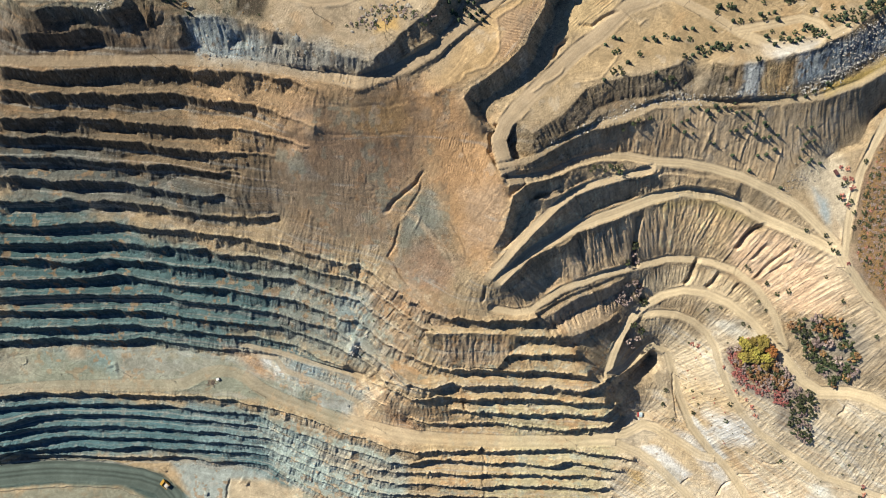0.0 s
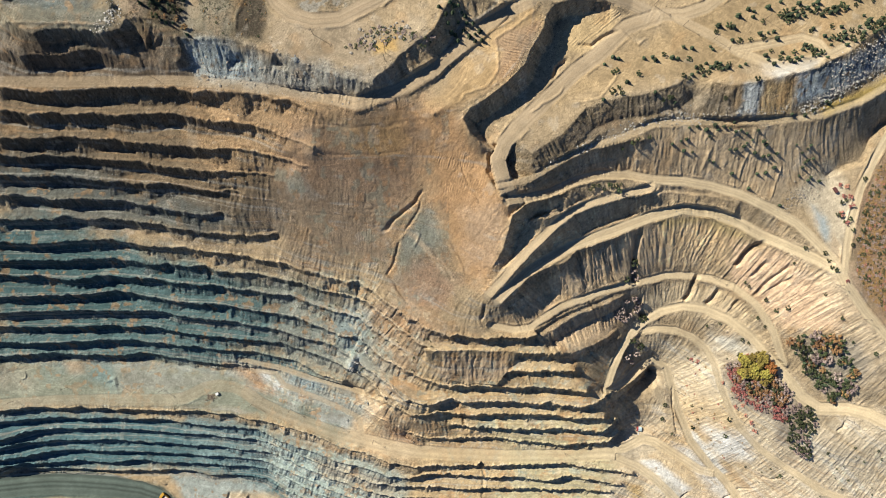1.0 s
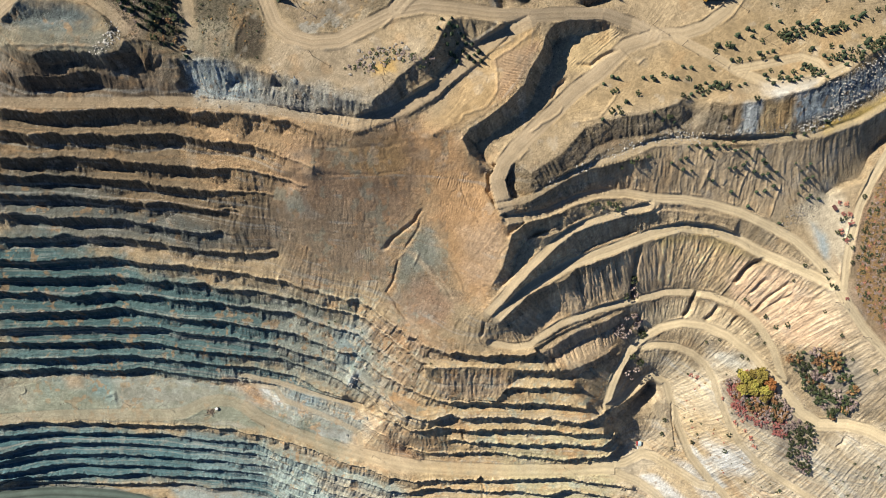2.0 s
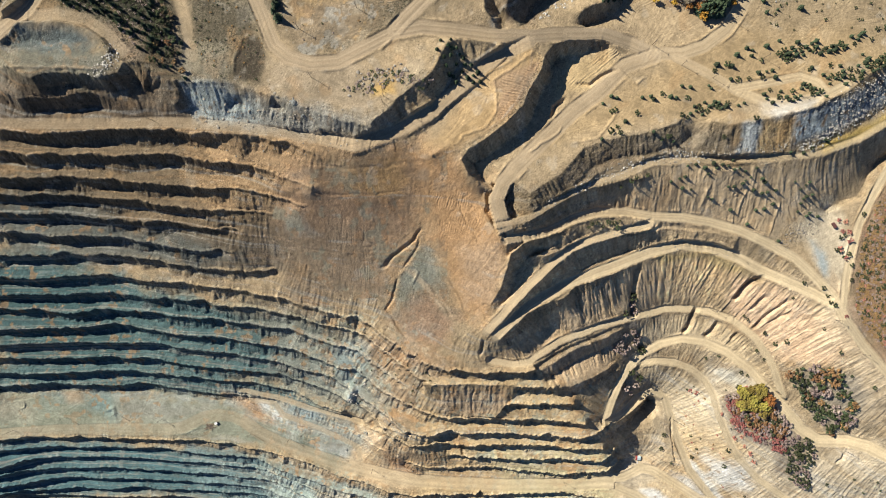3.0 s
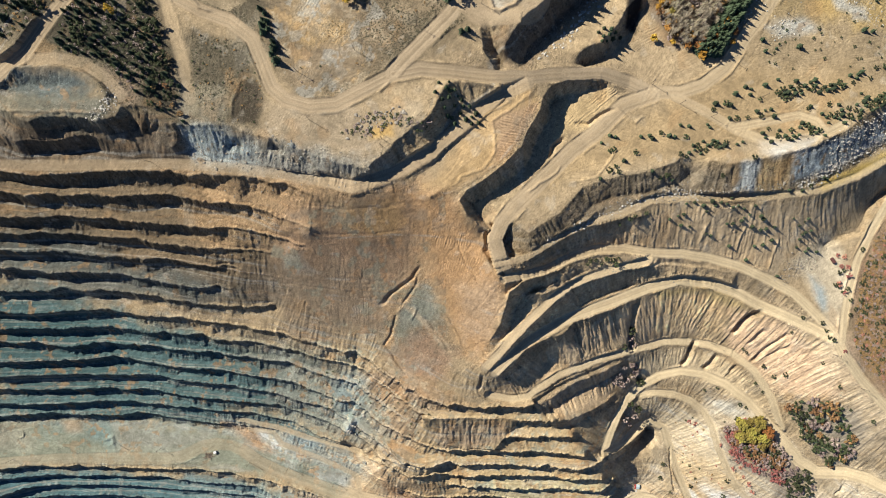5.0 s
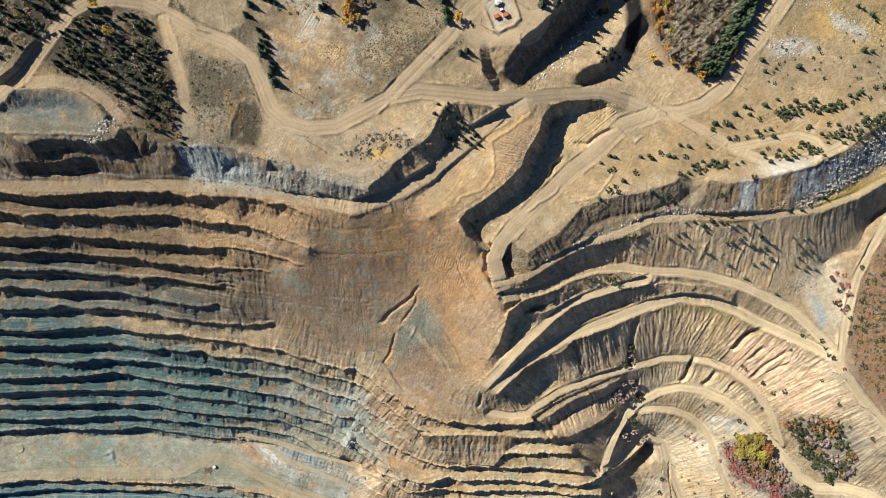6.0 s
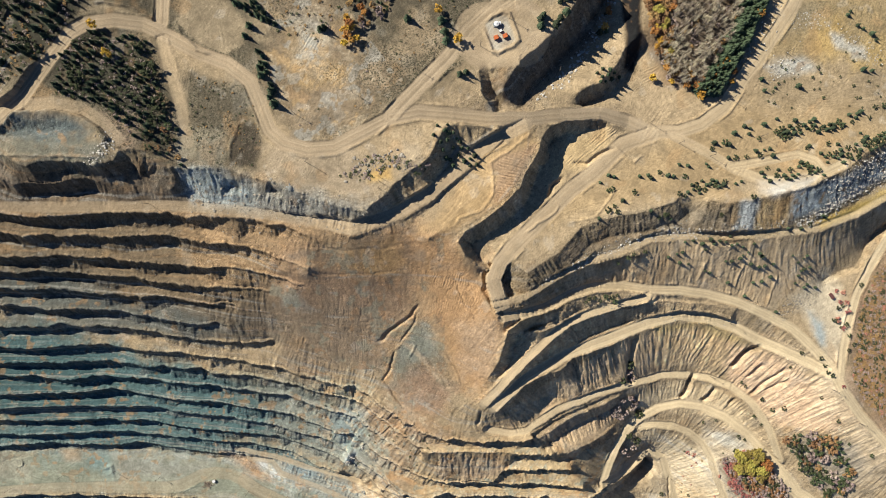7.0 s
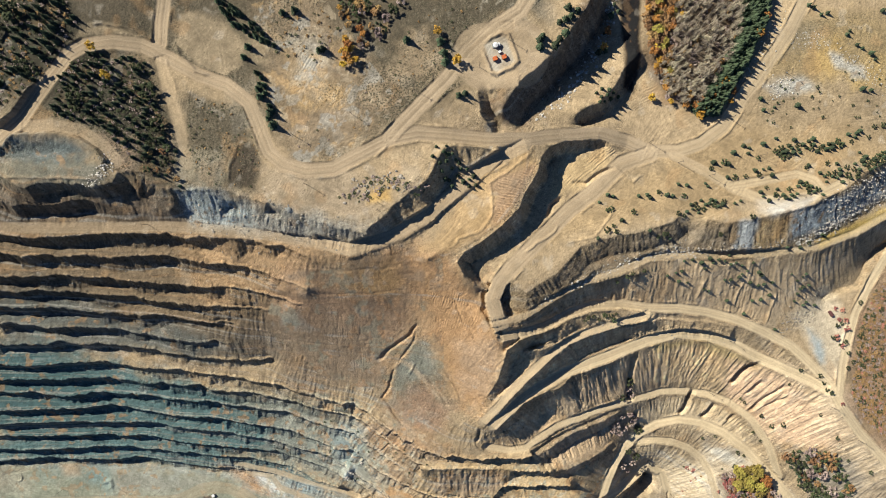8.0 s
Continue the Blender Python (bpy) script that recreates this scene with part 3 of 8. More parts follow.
def along(line, reach, px, py):
    """Nearest place on a plan line: the window of the grid, signed distance (right of the line is plus), way along it (metres) and its length."""
    p = np.array(line)[:, :2]
    j0, j1 = [int(np.clip((v - X0) / CELL, 0, NX)) for v in (p[:, 0].min() - reach, p[:, 0].max() + reach)]
    i0, i1 = [int(np.clip((v - Y0) / CELL, 0, NY)) for v in (p[:, 1].min() - reach, p[:, 1].max() + reach)]
    win = (slice(i0, i1), slice(j0, j1))
    best = np.full((i1 - i0, j1 - j0), 1e9)
    side, way, at = np.ones_like(best), np.zeros_like(best), 0.0
    for a, b in zip(p[:-1], p[1:]):
        d = b - a
        n = float(np.hypot(*d))
        if n < 0.05:
            continue
        k0, k1 = [int(np.clip((v - X0) / CELL - j0, 0, j1 - j0)) for v in (min(a[0], b[0]) - reach, max(a[0], b[0]) + reach)]
        l0, l1 = [int(np.clip((v - Y0) / CELL - i0, 0, i1 - i0)) for v in (min(a[1], b[1]) - reach, max(a[1], b[1]) + reach)]
        sub = (slice(l0, l1), slice(k0, k1))
        qx, qy = px[win][sub] - a[0], py[win][sub] - a[1]
        u = np.clip((qx * d[0] + qy * d[1]) / (n * n), 0, 1)
        rx, ry = qx - u * d[0], qy - u * d[1]
        dist = np.hypot(rx, ry)
        hit = dist < best[sub]
        best[sub] = np.where(hit, dist, best[sub])
        side[sub] = np.where(hit, np.where(d[1] * qx - d[0] * qy >= 0, 1, -1), side[sub])
        way[sub] = np.where(hit, at + u * n, way[sub])
        at += n
    return win, best * side, way, at


def lengths(line):
    p = np.array(line)
    return np.concatenate([[0], np.cumsum(np.hypot(*(p[1:, :2] - p[:-1, :2]).T))])


FIX = np.full((NY, NX), np.nan)      # heights that are laid down
ROAD = np.zeros((NY, NX))            # how much of the ground is track
FREE = np.full((NY, NX), np.nan)     # heights of open ground, held loosely
BERM = np.zeros((NY, NX))
RUT = np.zeros((NY, NX))
LANE = np.zeros((NY, NX))            # wheel lanes, lighter and darker
FACE = np.zeros((NY, NX))            # broken rock of the bench faces, also darkened in colour like shade
SPILL = np.zeros((NY, NX))           # loose spoil at their feet

CREST = np.zeros((NY, NX))           # banks of broken rock along the crests, paled in colour as if sunlit
STREAK = np.zeros((NY, NX))          # stripes that run down the faces, and the painted shade of grooves


def wander(v, pitch, seed):
    """Noise along a line, with corners at uneven steps."""
    pick = np.random.default_rng(seed)
    knots = np.cumsum(pitch * pick.uniform(0.35, 1.65, 1200)) - 40 * pitch
    return np.interp(v, knots, pick.uniform(-1, 1, 1200))


CORNERS = {"lower": (-115.0, 75.0), "upper": (-45.0, 60.0)}
jag = soft_noise(9) + 0.5 * soft_noise(4)
for seed, (name, (line, z0, z1, d0, d1, face, spill)) in enumerate(SCARPS.items()):
    bench = name.startswith(("upper", "lower"))
    win, d, s, n = along(line, 40, WX, WY)
    u = s / n
    top, drop = z0 + (z1 - z0) * u, d0 + (d1 - d0) * (u ** 6 if name.startswith("upper") else u)
    # in the pit's corner the benches are buried in their own spoil
    centre, half = CORNERS.get(name.split("_")[0], (1e4, 1))
    buried = np.exp(-((GX[win] - centre) / half) ** 4) * (0.75 * (1 - ramp(-22, 0, GX[win])) if name.startswith("upper") else 1 - ramp(-62, -35, GX[win]))
    if bench:
        # a steep broken face, and cones of spoil leaning on it, here high and there low
        d = d + (0.3 + 0.45 * ramp(-120, -40, GX[win])) * (wander(s, 2.6, seed + 210) + 0.6 * wander(s, 1.2, seed + 250))
        high = GY[win] > 28
        cones = np.where(high, 0.3 + 0.34 * wander(s, 17, seed) + 0.12 * wander(s, 5, seed + 50), 0.36 + 0.16 * wander(s, 13, seed) + 0.15 * wander(s, 4.5, seed + 50))
        cones = np.where(high, cones + 0.45 * ramp(-190, -110, GX[win]), cones)
        row = ramp(-12, 12, GX[win]) * ~high
        cones = cones - 0.22 * (1 - ramp(-290, -200, GX[win]))
        cones = cones + (0.2 + 0.1 * wander(s, 7, seed) + 0.08 * wander(s, 2.6, seed + 50) - cones) * row
        cones = np.clip(cones + (0.62 + 0.24 * wander(s, 9, seed + 90) + 0.08 * wander(s, 3, seed + 95) - cones) * buried, 0.04, 0.92)
        grade, sheer = 0.8 - 0.1 * row, 2.4 + 0.6 * row
        upright = (1 - cones) * drop / sheer
        lean = cones * drop / grade
        reach = upright + lean
        cut = np.where(d < upright, np.clip(d, 0, None) * sheer, (1 - cones) * drop + grade * (d - upright))
        runs = ramp(0, 2, d - upright) * (1 - ramp(-2, 0, d - reach))
        rills = wander(s + 0.12 * d * soft_noise(12)[win], 1.7, seed + 130)
        cut = np.clip(cut, 0, drop) + 0.28 * rills * runs
        lip = 1.5 * np.exp(-((d + 0.9) / 0.75) ** 2) * np.clip(0.75 + 0.5 * jag[win] + 0.4 * buried * wander(s, 3, seed + 170), 0, 1.6) * np.clip(drop / 8, 0, 1)
        laid = (d > -2.0) & (d < reach) & (s > 0.01) & (s < n - 0.01)
        FIX[win] = np.where(laid, top - cut + lip, FIX[win])
        STREAK[win] = np.where(laid & (d > 0), rills * runs, STREAK[win])
        CREST[win] = np.maximum(CREST[win], np.where(laid, lip, 0))
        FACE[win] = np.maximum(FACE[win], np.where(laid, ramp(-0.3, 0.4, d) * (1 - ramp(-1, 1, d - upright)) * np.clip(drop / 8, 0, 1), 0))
        SPILL[win] = np.maximum(SPILL[win], np.where(laid, ramp(-1, 1, d - upright) * np.clip(drop / 8, 0, 1), 0))
        continue
    reach = face + spill * np.clip(1 + 0.45 * jag[win], 0.5, 1.6)
    steep = np.clip(d / face, 0, 1) if face >= 8 else ramp(-0.1, face, d) ** 0.8
    foot = 0.34 if face < 8 else 0.5 * spill / (face + spill)
    cut = (1 - foot) * steep + foot * np.clip((d - face * 0.8) / (reach - face * 0.8), 0, 1)
    laid = (d > -1.8) & (d < reach) & (s > 0.01) & (s < n - 0.01)
    FIX[win] = np.where(laid, top - drop * cut, FIX[win])
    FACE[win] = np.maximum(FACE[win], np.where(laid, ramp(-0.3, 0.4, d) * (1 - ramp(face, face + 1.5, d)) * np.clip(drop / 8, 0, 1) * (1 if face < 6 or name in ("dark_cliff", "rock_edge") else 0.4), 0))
    SPILL[win] = np.maximum(SPILL[win], np.where(laid, ramp(face - 1, face + 1, d) * np.clip(drop / 8, 0, 1), 0))

SPURS = {"mesa_edge": 0.5, "mesa_foot": 0.55, "cut_edge": 0.35, "plateau_edge": 0.3, "spur_edge": 0.2}
for seed, (name, line) in enumerate(BANKS.items()):
    win, d, s, n = along(line, 45, GX + 0.7 * (WX - GX), GY + 0.7 * (WY - GY))
    at, p = lengths(line), np.array(line)
    top, drop, run = (np.interp(s, at, p[:, k]) for k in (2, 3, 4))
    run = run * (1 + SPURS.get(name, 0.1) * wander(s, 11, seed + 500))
    # a little steeper above than below
    f = np.clip(d / run, 0, 1)
    rills = wander(s + 0.1 * d * soft_noise(16)[win], 2.6, seed + 400) + 0.5 * wander(s, 1.1, seed + 450)
    mid = np.clip(d / 3, 0, 1) * (1 - ramp(0.75, 1, f)) * np.clip(run / 8, 0, 1)
    cut = drop * (f * (1.3 - 0.3 * f)) + 0.5 * rills * mid
    laid = (d > -1.2) & (d < run + 0.6) & (s > 0.01) & (s < n - 0.01)
    FIX[win] = np.where(laid, top - cut + 0.7 * np.exp(-((d + 0.6) / 0.6) ** 2) * (jag[win] > 0), FIX[win])
    STREAK[win] = np.where(laid & (d > 0), rills * mid, STREAK[win])
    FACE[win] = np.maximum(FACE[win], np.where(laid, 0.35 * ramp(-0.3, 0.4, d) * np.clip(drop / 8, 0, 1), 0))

for line, width, worn in ROADS.values():
    win, d, s, n = along(line, width + 3, GX + 0.18 * (WX - GX), GY + 0.18 * (WY - GY))
    z = np.interp(s, lengths(line), np.array(line)[:, 2])
    half, side_d = width / 2, d
    d = np.abs(d)
    if worn == 0:
        FREE[win] = np.where((d < half) & np.isnan(FIX[win]), z, FREE[win])
        continue
    FIX[win] = np.where((d < half) & (s > 0.01) & (s < n - 0.01), z, FIX[win])
    BERM[win] = np.maximum(BERM[win], worn * np.exp(-((d - half - 1.0) / 0.9) ** 2))
    RUT[win] = np.maximum(RUT[win], worn * (np.exp(-((d - half * 0.38) / 0.6) ** 2) + 0.7 * np.exp(-((d - half * 0.75) / 0.5) ** 2)))
    table = rng.uniform(-1, 1, 26)
    lane = np.interp((side_d + 0.5 * soft_noise(30)[win]) / (half + 0.01) * 5 + 12, np.arange(26), table)
    LANE[win] = np.where(d < half, lane, LANE[win])
    ROAD[win] = np.maximum(ROAD[win], worn * (1 - ramp(half - 0.3, half + 0.7, d)))


def settle(fix, loose):
    """The ground between the laid heights, stretched evenly like a skin; coarse first, then finer."""
    z = None
    for k in (32, 16, 8, 4, 2, 1):
        h, w = NY // k, NX // k
        block = (np.where(np.isnan(fix), loose, fix) if k >= 8 else fix).reshape(h, k, w, k)
        known = ~np.isnan(block)
        count = known.sum((1, 3))
        value = np.where(known, block, 0).sum((1, 3)) / np.maximum(count, 1)
        held = count > 0
        if z is None:
            z = np.where(held, value, value[held].mean())
        else:
            z = np.repeat(np.repeat(z, 2, 0), 2, 1)
            for turn in range(2):
                e = np.pad(z, 1, mode="edge")
                z = 0.25 * (e[:-2, 1:-1] + e[2:, 1:-1] + e[1:-1, :-2] + e[1:-1, 2:])
        for turn in range({32: 600, 16: 300, 8: 150, 4: 80, 2: 50, 1: 30}[k]):
            e = np.pad(z, 1, mode="edge")
            z = np.where(held, value, 0.25 * (e[:-2, 1:-1] + e[2:, 1:-1] + e[1:-1, :-2] + e[1:-1, 2:]))
    return z


Z = settle(FIX, FREE)
calm = 1 - 0.85 * ROAD


def blur(a, r, turns=2):
    for turn in range(turns):
        for ax in (0, 1):
            pad = [(0, 0), (0, 0)]
            pad[ax] = (r + 1, r)
            c = np.cumsum(np.pad(a, pad, mode="edge"), axis=ax)
            a = (c[2 * r + 1:] - c[:-2 * r - 1] if ax == 0 else c[:, 2 * r + 1:] - c[:, :-2 * r - 1]) / (2 * r + 1)
    return a


def inside(outline, px, py):
    odd = np.zeros(px.shape, bool)
    for (ax, ay), (bx, by) in zip(outline, outline[1:] + outline[:1]):
        if ay != by:
            odd ^= ((ay > py) != (by > py)) & (px < (bx - ax) * (py - ay) / (by - ay) + ax)
    return odd


# thin beds and dozer ledges that follow the lie of the slopes
LIE = blur(Z, 9)
gy, gx = np.gradient(LIE, CELL)
STEEP = np.hypot(gx, gy)
bed_at = LIE + 1.0 * soft_noise(45) + 0.35 * soft_noise(11)
BEDS = np.interp(bed_at / 0.75 + 600, np.arange(1200), rng.uniform(-1, 1, 1200)) + 0.8 * np.interp(bed_at / 2.6 + 300, np.arange(600), rng.uniform(-1, 1, 600))
# fainter in the tipped spoil
DUMP = [(-104, 100), (-64, 104), (-30, 108), (-12, 111), (11, 106), (32, 88), (45, 54), (55, 46), (47, 8), (32, -15), (7, -28), (-31, -30), (-52, 4), (-89, 8), (-118, 42), (-127, 63)]
tipped = inside(DUMP, GX + 6 * soft_noise(20), GY + 6 * soft_noise(20))
BEDS = np.where(tipped, 0.6 * BEDS, BEDS)
SLOPE = ramp(0.12, 0.3, STEEP) * (1 - ramp(0.95, 1.3, STEEP)) * (1 - np.clip(ROAD, 0, 1))
natural = ramp(40, 80, GX) * ramp(-75, -50, LIE)
SLOPE = SLOPE * (1 - 0.85 * natural)
in_corner = np.maximum(np.exp(-((GX + 118) / 62) ** 4) * (1 - ramp(-100, -80, LIE)), 0.9 * np.exp(-((GX + 55) / 55) ** 4) * ramp(-120, -100, LIE) * (1 - ramp(-5, 15, LIE)))
Z = Z + 0.2 * BEDS * SLOPE * np.where(tipped, 0.5, 1 + 0.5 * in_corner)
calm = calm * (1 - 0.5 * in_corner) * (0.22 + 0.78 * ramp(0.1, 0.25, STEEP)) * (1 - 0.4 * natural)
clods = np.abs(soft_noise(3.1)) + 0.7 * np.abs(soft_noise(1.9)) - 0.6


def combed(vx, vy, reach, grain):
    """Grain drawn out along a flow over the ground: fine streaks that follow it."""
    n = np.hypot(vx, vy) + 1e-6
    vx, vy = vx / n, vy / n
    total = grain.copy()
    for way in (1, -1):
        r, c = np.mgrid[0:NY, 0:NX].astype(np.float32)
        for k in range(reach):
            i, j = np.clip(r.astype(int), 0, NY - 1), np.clip(c.astype(int), 0, NX - 1)
            r, c = r + way * vy[i, j], c + way * vx[i, j]
            total += grain[np.clip(r.astype(int), 0, NY - 1), np.clip(c.astype(int), 0, NX - 1)]
    return total / total.std()


# loose rock runs straight down the slopes; on level ground the machines drive along it
NEAR = blur(Z, 3)
ny_, nx_ = np.gradient(NEAR, CELL)
PITCH = np.hypot(nx_, ny_)
grain = rng.normal(0, 1, (NY, NX))
RUNS = combed(nx_, ny_, 4, grain) + 0.8 * combed(nx_, ny_, 9, blur(grain, 1, 1))
wy_, wx_ = np.gradient(blur(LIE, 14), CELL)
TRAILS = combed(-wy_, wx_, 22, rng.normal(0, 1, (NY, NX)))
scree = ramp(0.3, 0.6, PITCH) * (1 - np.clip(ROAD, 0, 1)) * np.where(tipped, 0.2, 1)
Z = Z + 0.14 * RUNS * scree * (1 - 0.5 * ramp(1.2, 2.0, PITCH))
Z = Z + 0.04 * TRAILS * (1 - ramp(0.2, 0.45, PITCH)) * (1 - np.clip(ROAD, 0, 1))
# rills and cracks, thin and crisp
crack = np.minimum(np.abs(fractal(16, 3, 0.6)), np.abs(fractal(9, 2, 0.6)) + 0.03)
CRACK = (1 - ramp(0.02, 0.07, crack)) * np.clip(0.4 + 1.2 * soft_noise(35), 0, 1) * (1 - np.clip(ROAD, 0, 1)) * (0.25 + 0.75 * ramp(0.1, 0.25, STEEP))
rough = 0.3 * fractal(14, 3) + 0.16 * fractal(3.6, 2) + 0.26 * clods + 0.1 * rng.normal(0, 1, (NY, NX))
Z = Z - 0.4 * CRACK + calm * rough * (0.66 + 0.45 * FACE) * (1 - 0.45 * scree)
Z = Z + 1.0 * BERM * (1 - ROAD) * np.clip(0.5 + soft_noise(9), 0, 1) - 0.08 * RUT * ROAD


WOB_X, WOB_Y = 1.3 * soft_noise(8) + 0.7 * soft_noise(3.2), 1.3 * soft_noise(8) + 0.7 * soft_noise(3.2)


def carve(line, width, depth):
    """A gully along a plan line, or with a minus a bank of earth."""
    slim = max(2.6, 0.85 * width) if depth < 0 else width
    win, d, s, n = along(line, width * 2, GX + 0.6 * WOB_X, GY + 0.6 * WOB_Y)
    ends = ramp(-0.01, min(6, n * 0.25), s) * (1 - ramp(n - min(6, n * 0.25), n, s))
    Z[win] -= depth * np.clip(1 - np.abs(d) / slim * 2, 0, 1) ** 0.8 * ends


FURROW, FURROW_AT = np.zeros((NY, NX)), np.zeros((NY, NX))    # fine rows: how plain, and the way across them


def furrows(outline, degrees, pitch, depth):
    """Parallel dozer or plough marks over an area."""
    a = radians(degrees)
    win, d, s, n = along(outline + outline[:1], 4, GX, GY)
    x, y = GX[win], GY[win]
    k = inside(outline, x, y) * np.clip(np.abs(d) / 3, 0, 1)
    v = -x * math.sin(a) + y * math.cos(a) + 0.5 * soft_noise(16)[win] + 0.25 * soft_noise(6)[win]
    ridge = np.sin(v * math.tau / pitch) if depth >= 0.3 else 0.6 * np.sin(v * math.tau / pitch) + 1.1 * wander(v, pitch * 0.4, int(pitch * 100))
    worn = np.clip((0.75 if depth >= 0.3 else 0.35) + 0.8 * soft_noise(9)[win] + 0.5 * soft_noise(4)[win], 0, 1.5)
    Z[win] += 0.5 * depth * k * ridge * worn
    FURROW[win] = np.where(k > 0, k * worn * min(1, 3 * depth), FURROW[win])
    FURROW_AT[win] = np.where(k > 0, v, FURROW_AT[win])


def gullies(line, z_reach, depth, pitch, start=1.0, seed_size=18):
    """Rain grooves that run down from a crest line, unevenly apart, thin and sharp, drawing together below."""
    win, d, s, n = along(line, z_reach + 8, GX, GY)
    seed = int(abs(line[0][0]) * 7 + pitch * 31)
    wob = s + 0.6 * soft_noise(seed_size)[win] + 0.4 * soft_noise(5)[win] + 0.09 * d * soft_noise(seed_size * 1.6)[win]
    f = 1 - np.abs(wander(wob, pitch * 0.5, seed)) ** 0.5
    f2 = 1 - np.abs(wander(wob + 0.3 * soft_noise(3)[win], pitch * 0.22, seed + 9)) ** 0.6
    win_d = ramp(start, start + 4, d) * (1 - ramp(z_reach * 0.7, z_reach, d)) * ((s > 0.5) & (s < n - 0.5))
    vary = np.clip(0.85 + 0.5 * soft_noise(15)[win] + 0.4 * soft_noise(6)[win], 0.15, 2)
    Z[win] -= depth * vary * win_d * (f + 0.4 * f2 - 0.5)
    # groove bottoms go dark in the soil colour too, as painted shade
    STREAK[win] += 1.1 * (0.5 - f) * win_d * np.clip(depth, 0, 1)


TRACKS = np.zeros((NY, NX))


def wheel_tracks(outline, count, reach, heading, seed):
    """Odd passes of wheels and dozer tracks over open ground: pairs of thin pale lines, some of them bent."""
    pick = random.Random(seed)
    xs, ys = [p[0] for p in outline], [p[1] for p in outline]
    for k in range(count):
        x, y = pick.uniform(min(xs), max(xs)), pick.uniform(min(ys), max(ys))
        if not inside(outline, np.array([x]), np.array([y]))[0]:
            continue
        a, bend, line = radians(heading + pick.gauss(0, 28)), pick.gauss(0, 0.16), []
        for j in range(9):
            line.append((x, y))
            x, y, a = x + reach / 8 * math.cos(a), y + reach / 8 * math.sin(a), a + bend
        win, d, s, n = along(line, 3, GX, GY)
        ends = ramp(-0.01, 5, s) * (1 - ramp(n - 5, n, s)) * pick.uniform(0.5, 1.0)
        mark = np.exp(-((np.abs(d) - 1.25) / 0.4) ** 2) * ends
        TRACKS[win] = np.maximum(TRACKS[win], mark)


def height(x, y):
    """The ground's height at a place."""
    c, r = (x - X0) / CELL, (y - Y0) / CELL
    j, i = int(np.clip(c, 0, NX - 2)), int(np.clip(r, 0, NY - 2))
    u, v = min(max(c - j, 0), 1), min(max(r - i, 0), 1)
    return float((Z[i, j] * (1 - u) + Z[i, j + 1] * u) * (1 - v) + (Z[i + 1, j] * (1 - u) + Z[i + 1, j + 1] * u) * v)

# Gullies and banks: plan line, width, depth (minus: height).
CUTS = {}
CUTS["gully_main"] = ([(-13.6, 59.2), (-14.4, 57), (-20.1, 49.3), (-31, 40.9), (-37.7, 35.1), (-46, 26.4)], 3.6, 2.8)
CUTS["gully_arm"] = ([(-14.6, 51.2), (-19, 41.9), (-26.2, 30.6), (-29.6, 22.8)], 3, 1.3)
CUTS["gully_low"] = ([(-31.8, 21.8), (-38, 4.2), (-43.9, -5.7), (-37.9, -14.7), (-26.8, -30.5)], 3, 1.6)
CUTS["gully_side"] = ([(-32.8, 19.3), (-25, 30.6), (-16.5, 24.6), (-23.4, 12.2)], 3, -1)
CUTS["knob"] = ([(-87, -98), (-81, -87), (-75, -78)], 11, -5)
CUTS["scar_a"] = ([(-12.3, 18.9), (-3.8, 7.9), (4.9, -3.9), (9.4, -12.1)], 4, 1.6)
CUTS["berm_spur"] = ([(66.8, 179.3), (51.2, 167.6), (36.2, 157.3), (38.5, 147.7), (37.8, 134.3), (30.1, 123.9), (14.7, 120.1), (11.2, 113.2)], 2.2, -0.7)
CUTS["lip_a"] = ([(91.2, 150.9), (81, 142.8), (77.3, 132)], 4, 2.5)
CUTS["lip_b"] = ([(87.1, 130.9), (83.8, 124.1), (70.8, 116.9), (60.7, 109)], 2.6, -1.0)
CUTS["lip_c"] = ([(127.5, 140.8), (111, 120.8), (90.9, 116)], 2.4, -0.8)
CUTS["lip_d"] = ([(148.3, 167.1), (140, 159), (124, 173.1)], 2.6, -1.1)
CUTS["lip_e"] = ([(128.1, 171.1), (115.7, 165.8), (105.5, 158.9), (95.2, 160)], 4, 2)
CUTS["slash_a"] = ([(261.8, 19.9), (253.3, 17.1), (247.9, 9.5), (244, -1.7)], 7, 7)
CUTS["slash_b"] = ([(265, 5.4), (260.4, -2.5), (256, -11.7)], 5, 4)
CUTS["slash_c"] = ([(283.6, 2.8), (274.9, -5.9), (267.8, -16), (262.3, -26.6)], 5, 4)
CUTS["slash_d"] = ([(216.3, -6.6), (212.3, -15.2), (210.9, -24.4), (206.3, -31.5)], 6, 6)
CUTS["slash_e"] = ([(235.5, -18.1), (231.2, -27), (225.8, -35)], 6, 5)
CUTS["slash_f"] = ([(286.3, -8.5), (271, -21.1)], 4, 2.5)
CUTS["slash_g"] = ([(251.1, -27.9), (246, -35.5)], 4, 3)
CUTS["gap_a"] = ([(154.3, 30.2), (155.8, 11.5), (157.7, -4.8), (161.7, -16.2)], 8, 6)
CUTS["gap_b"] = ([(166.9, -23.9), (167.9, -35.8), (176.8, -48)], 7, 5)
CUTS["rill_a"] = ([(202.2, 93.4), (201.5, 84.5), (200.2, 73.2)], 3.2, -0.9)
CUTS["rill_b"] = ([(231.7, 91), (229.9, 77.6), (228.1, 62.8)], 3.2, -0.9)
CUTS["rill_c"] = ([(260.8, 79.6), (259.9, 65.9), (258.2, 52)], 3.2, -0.9)
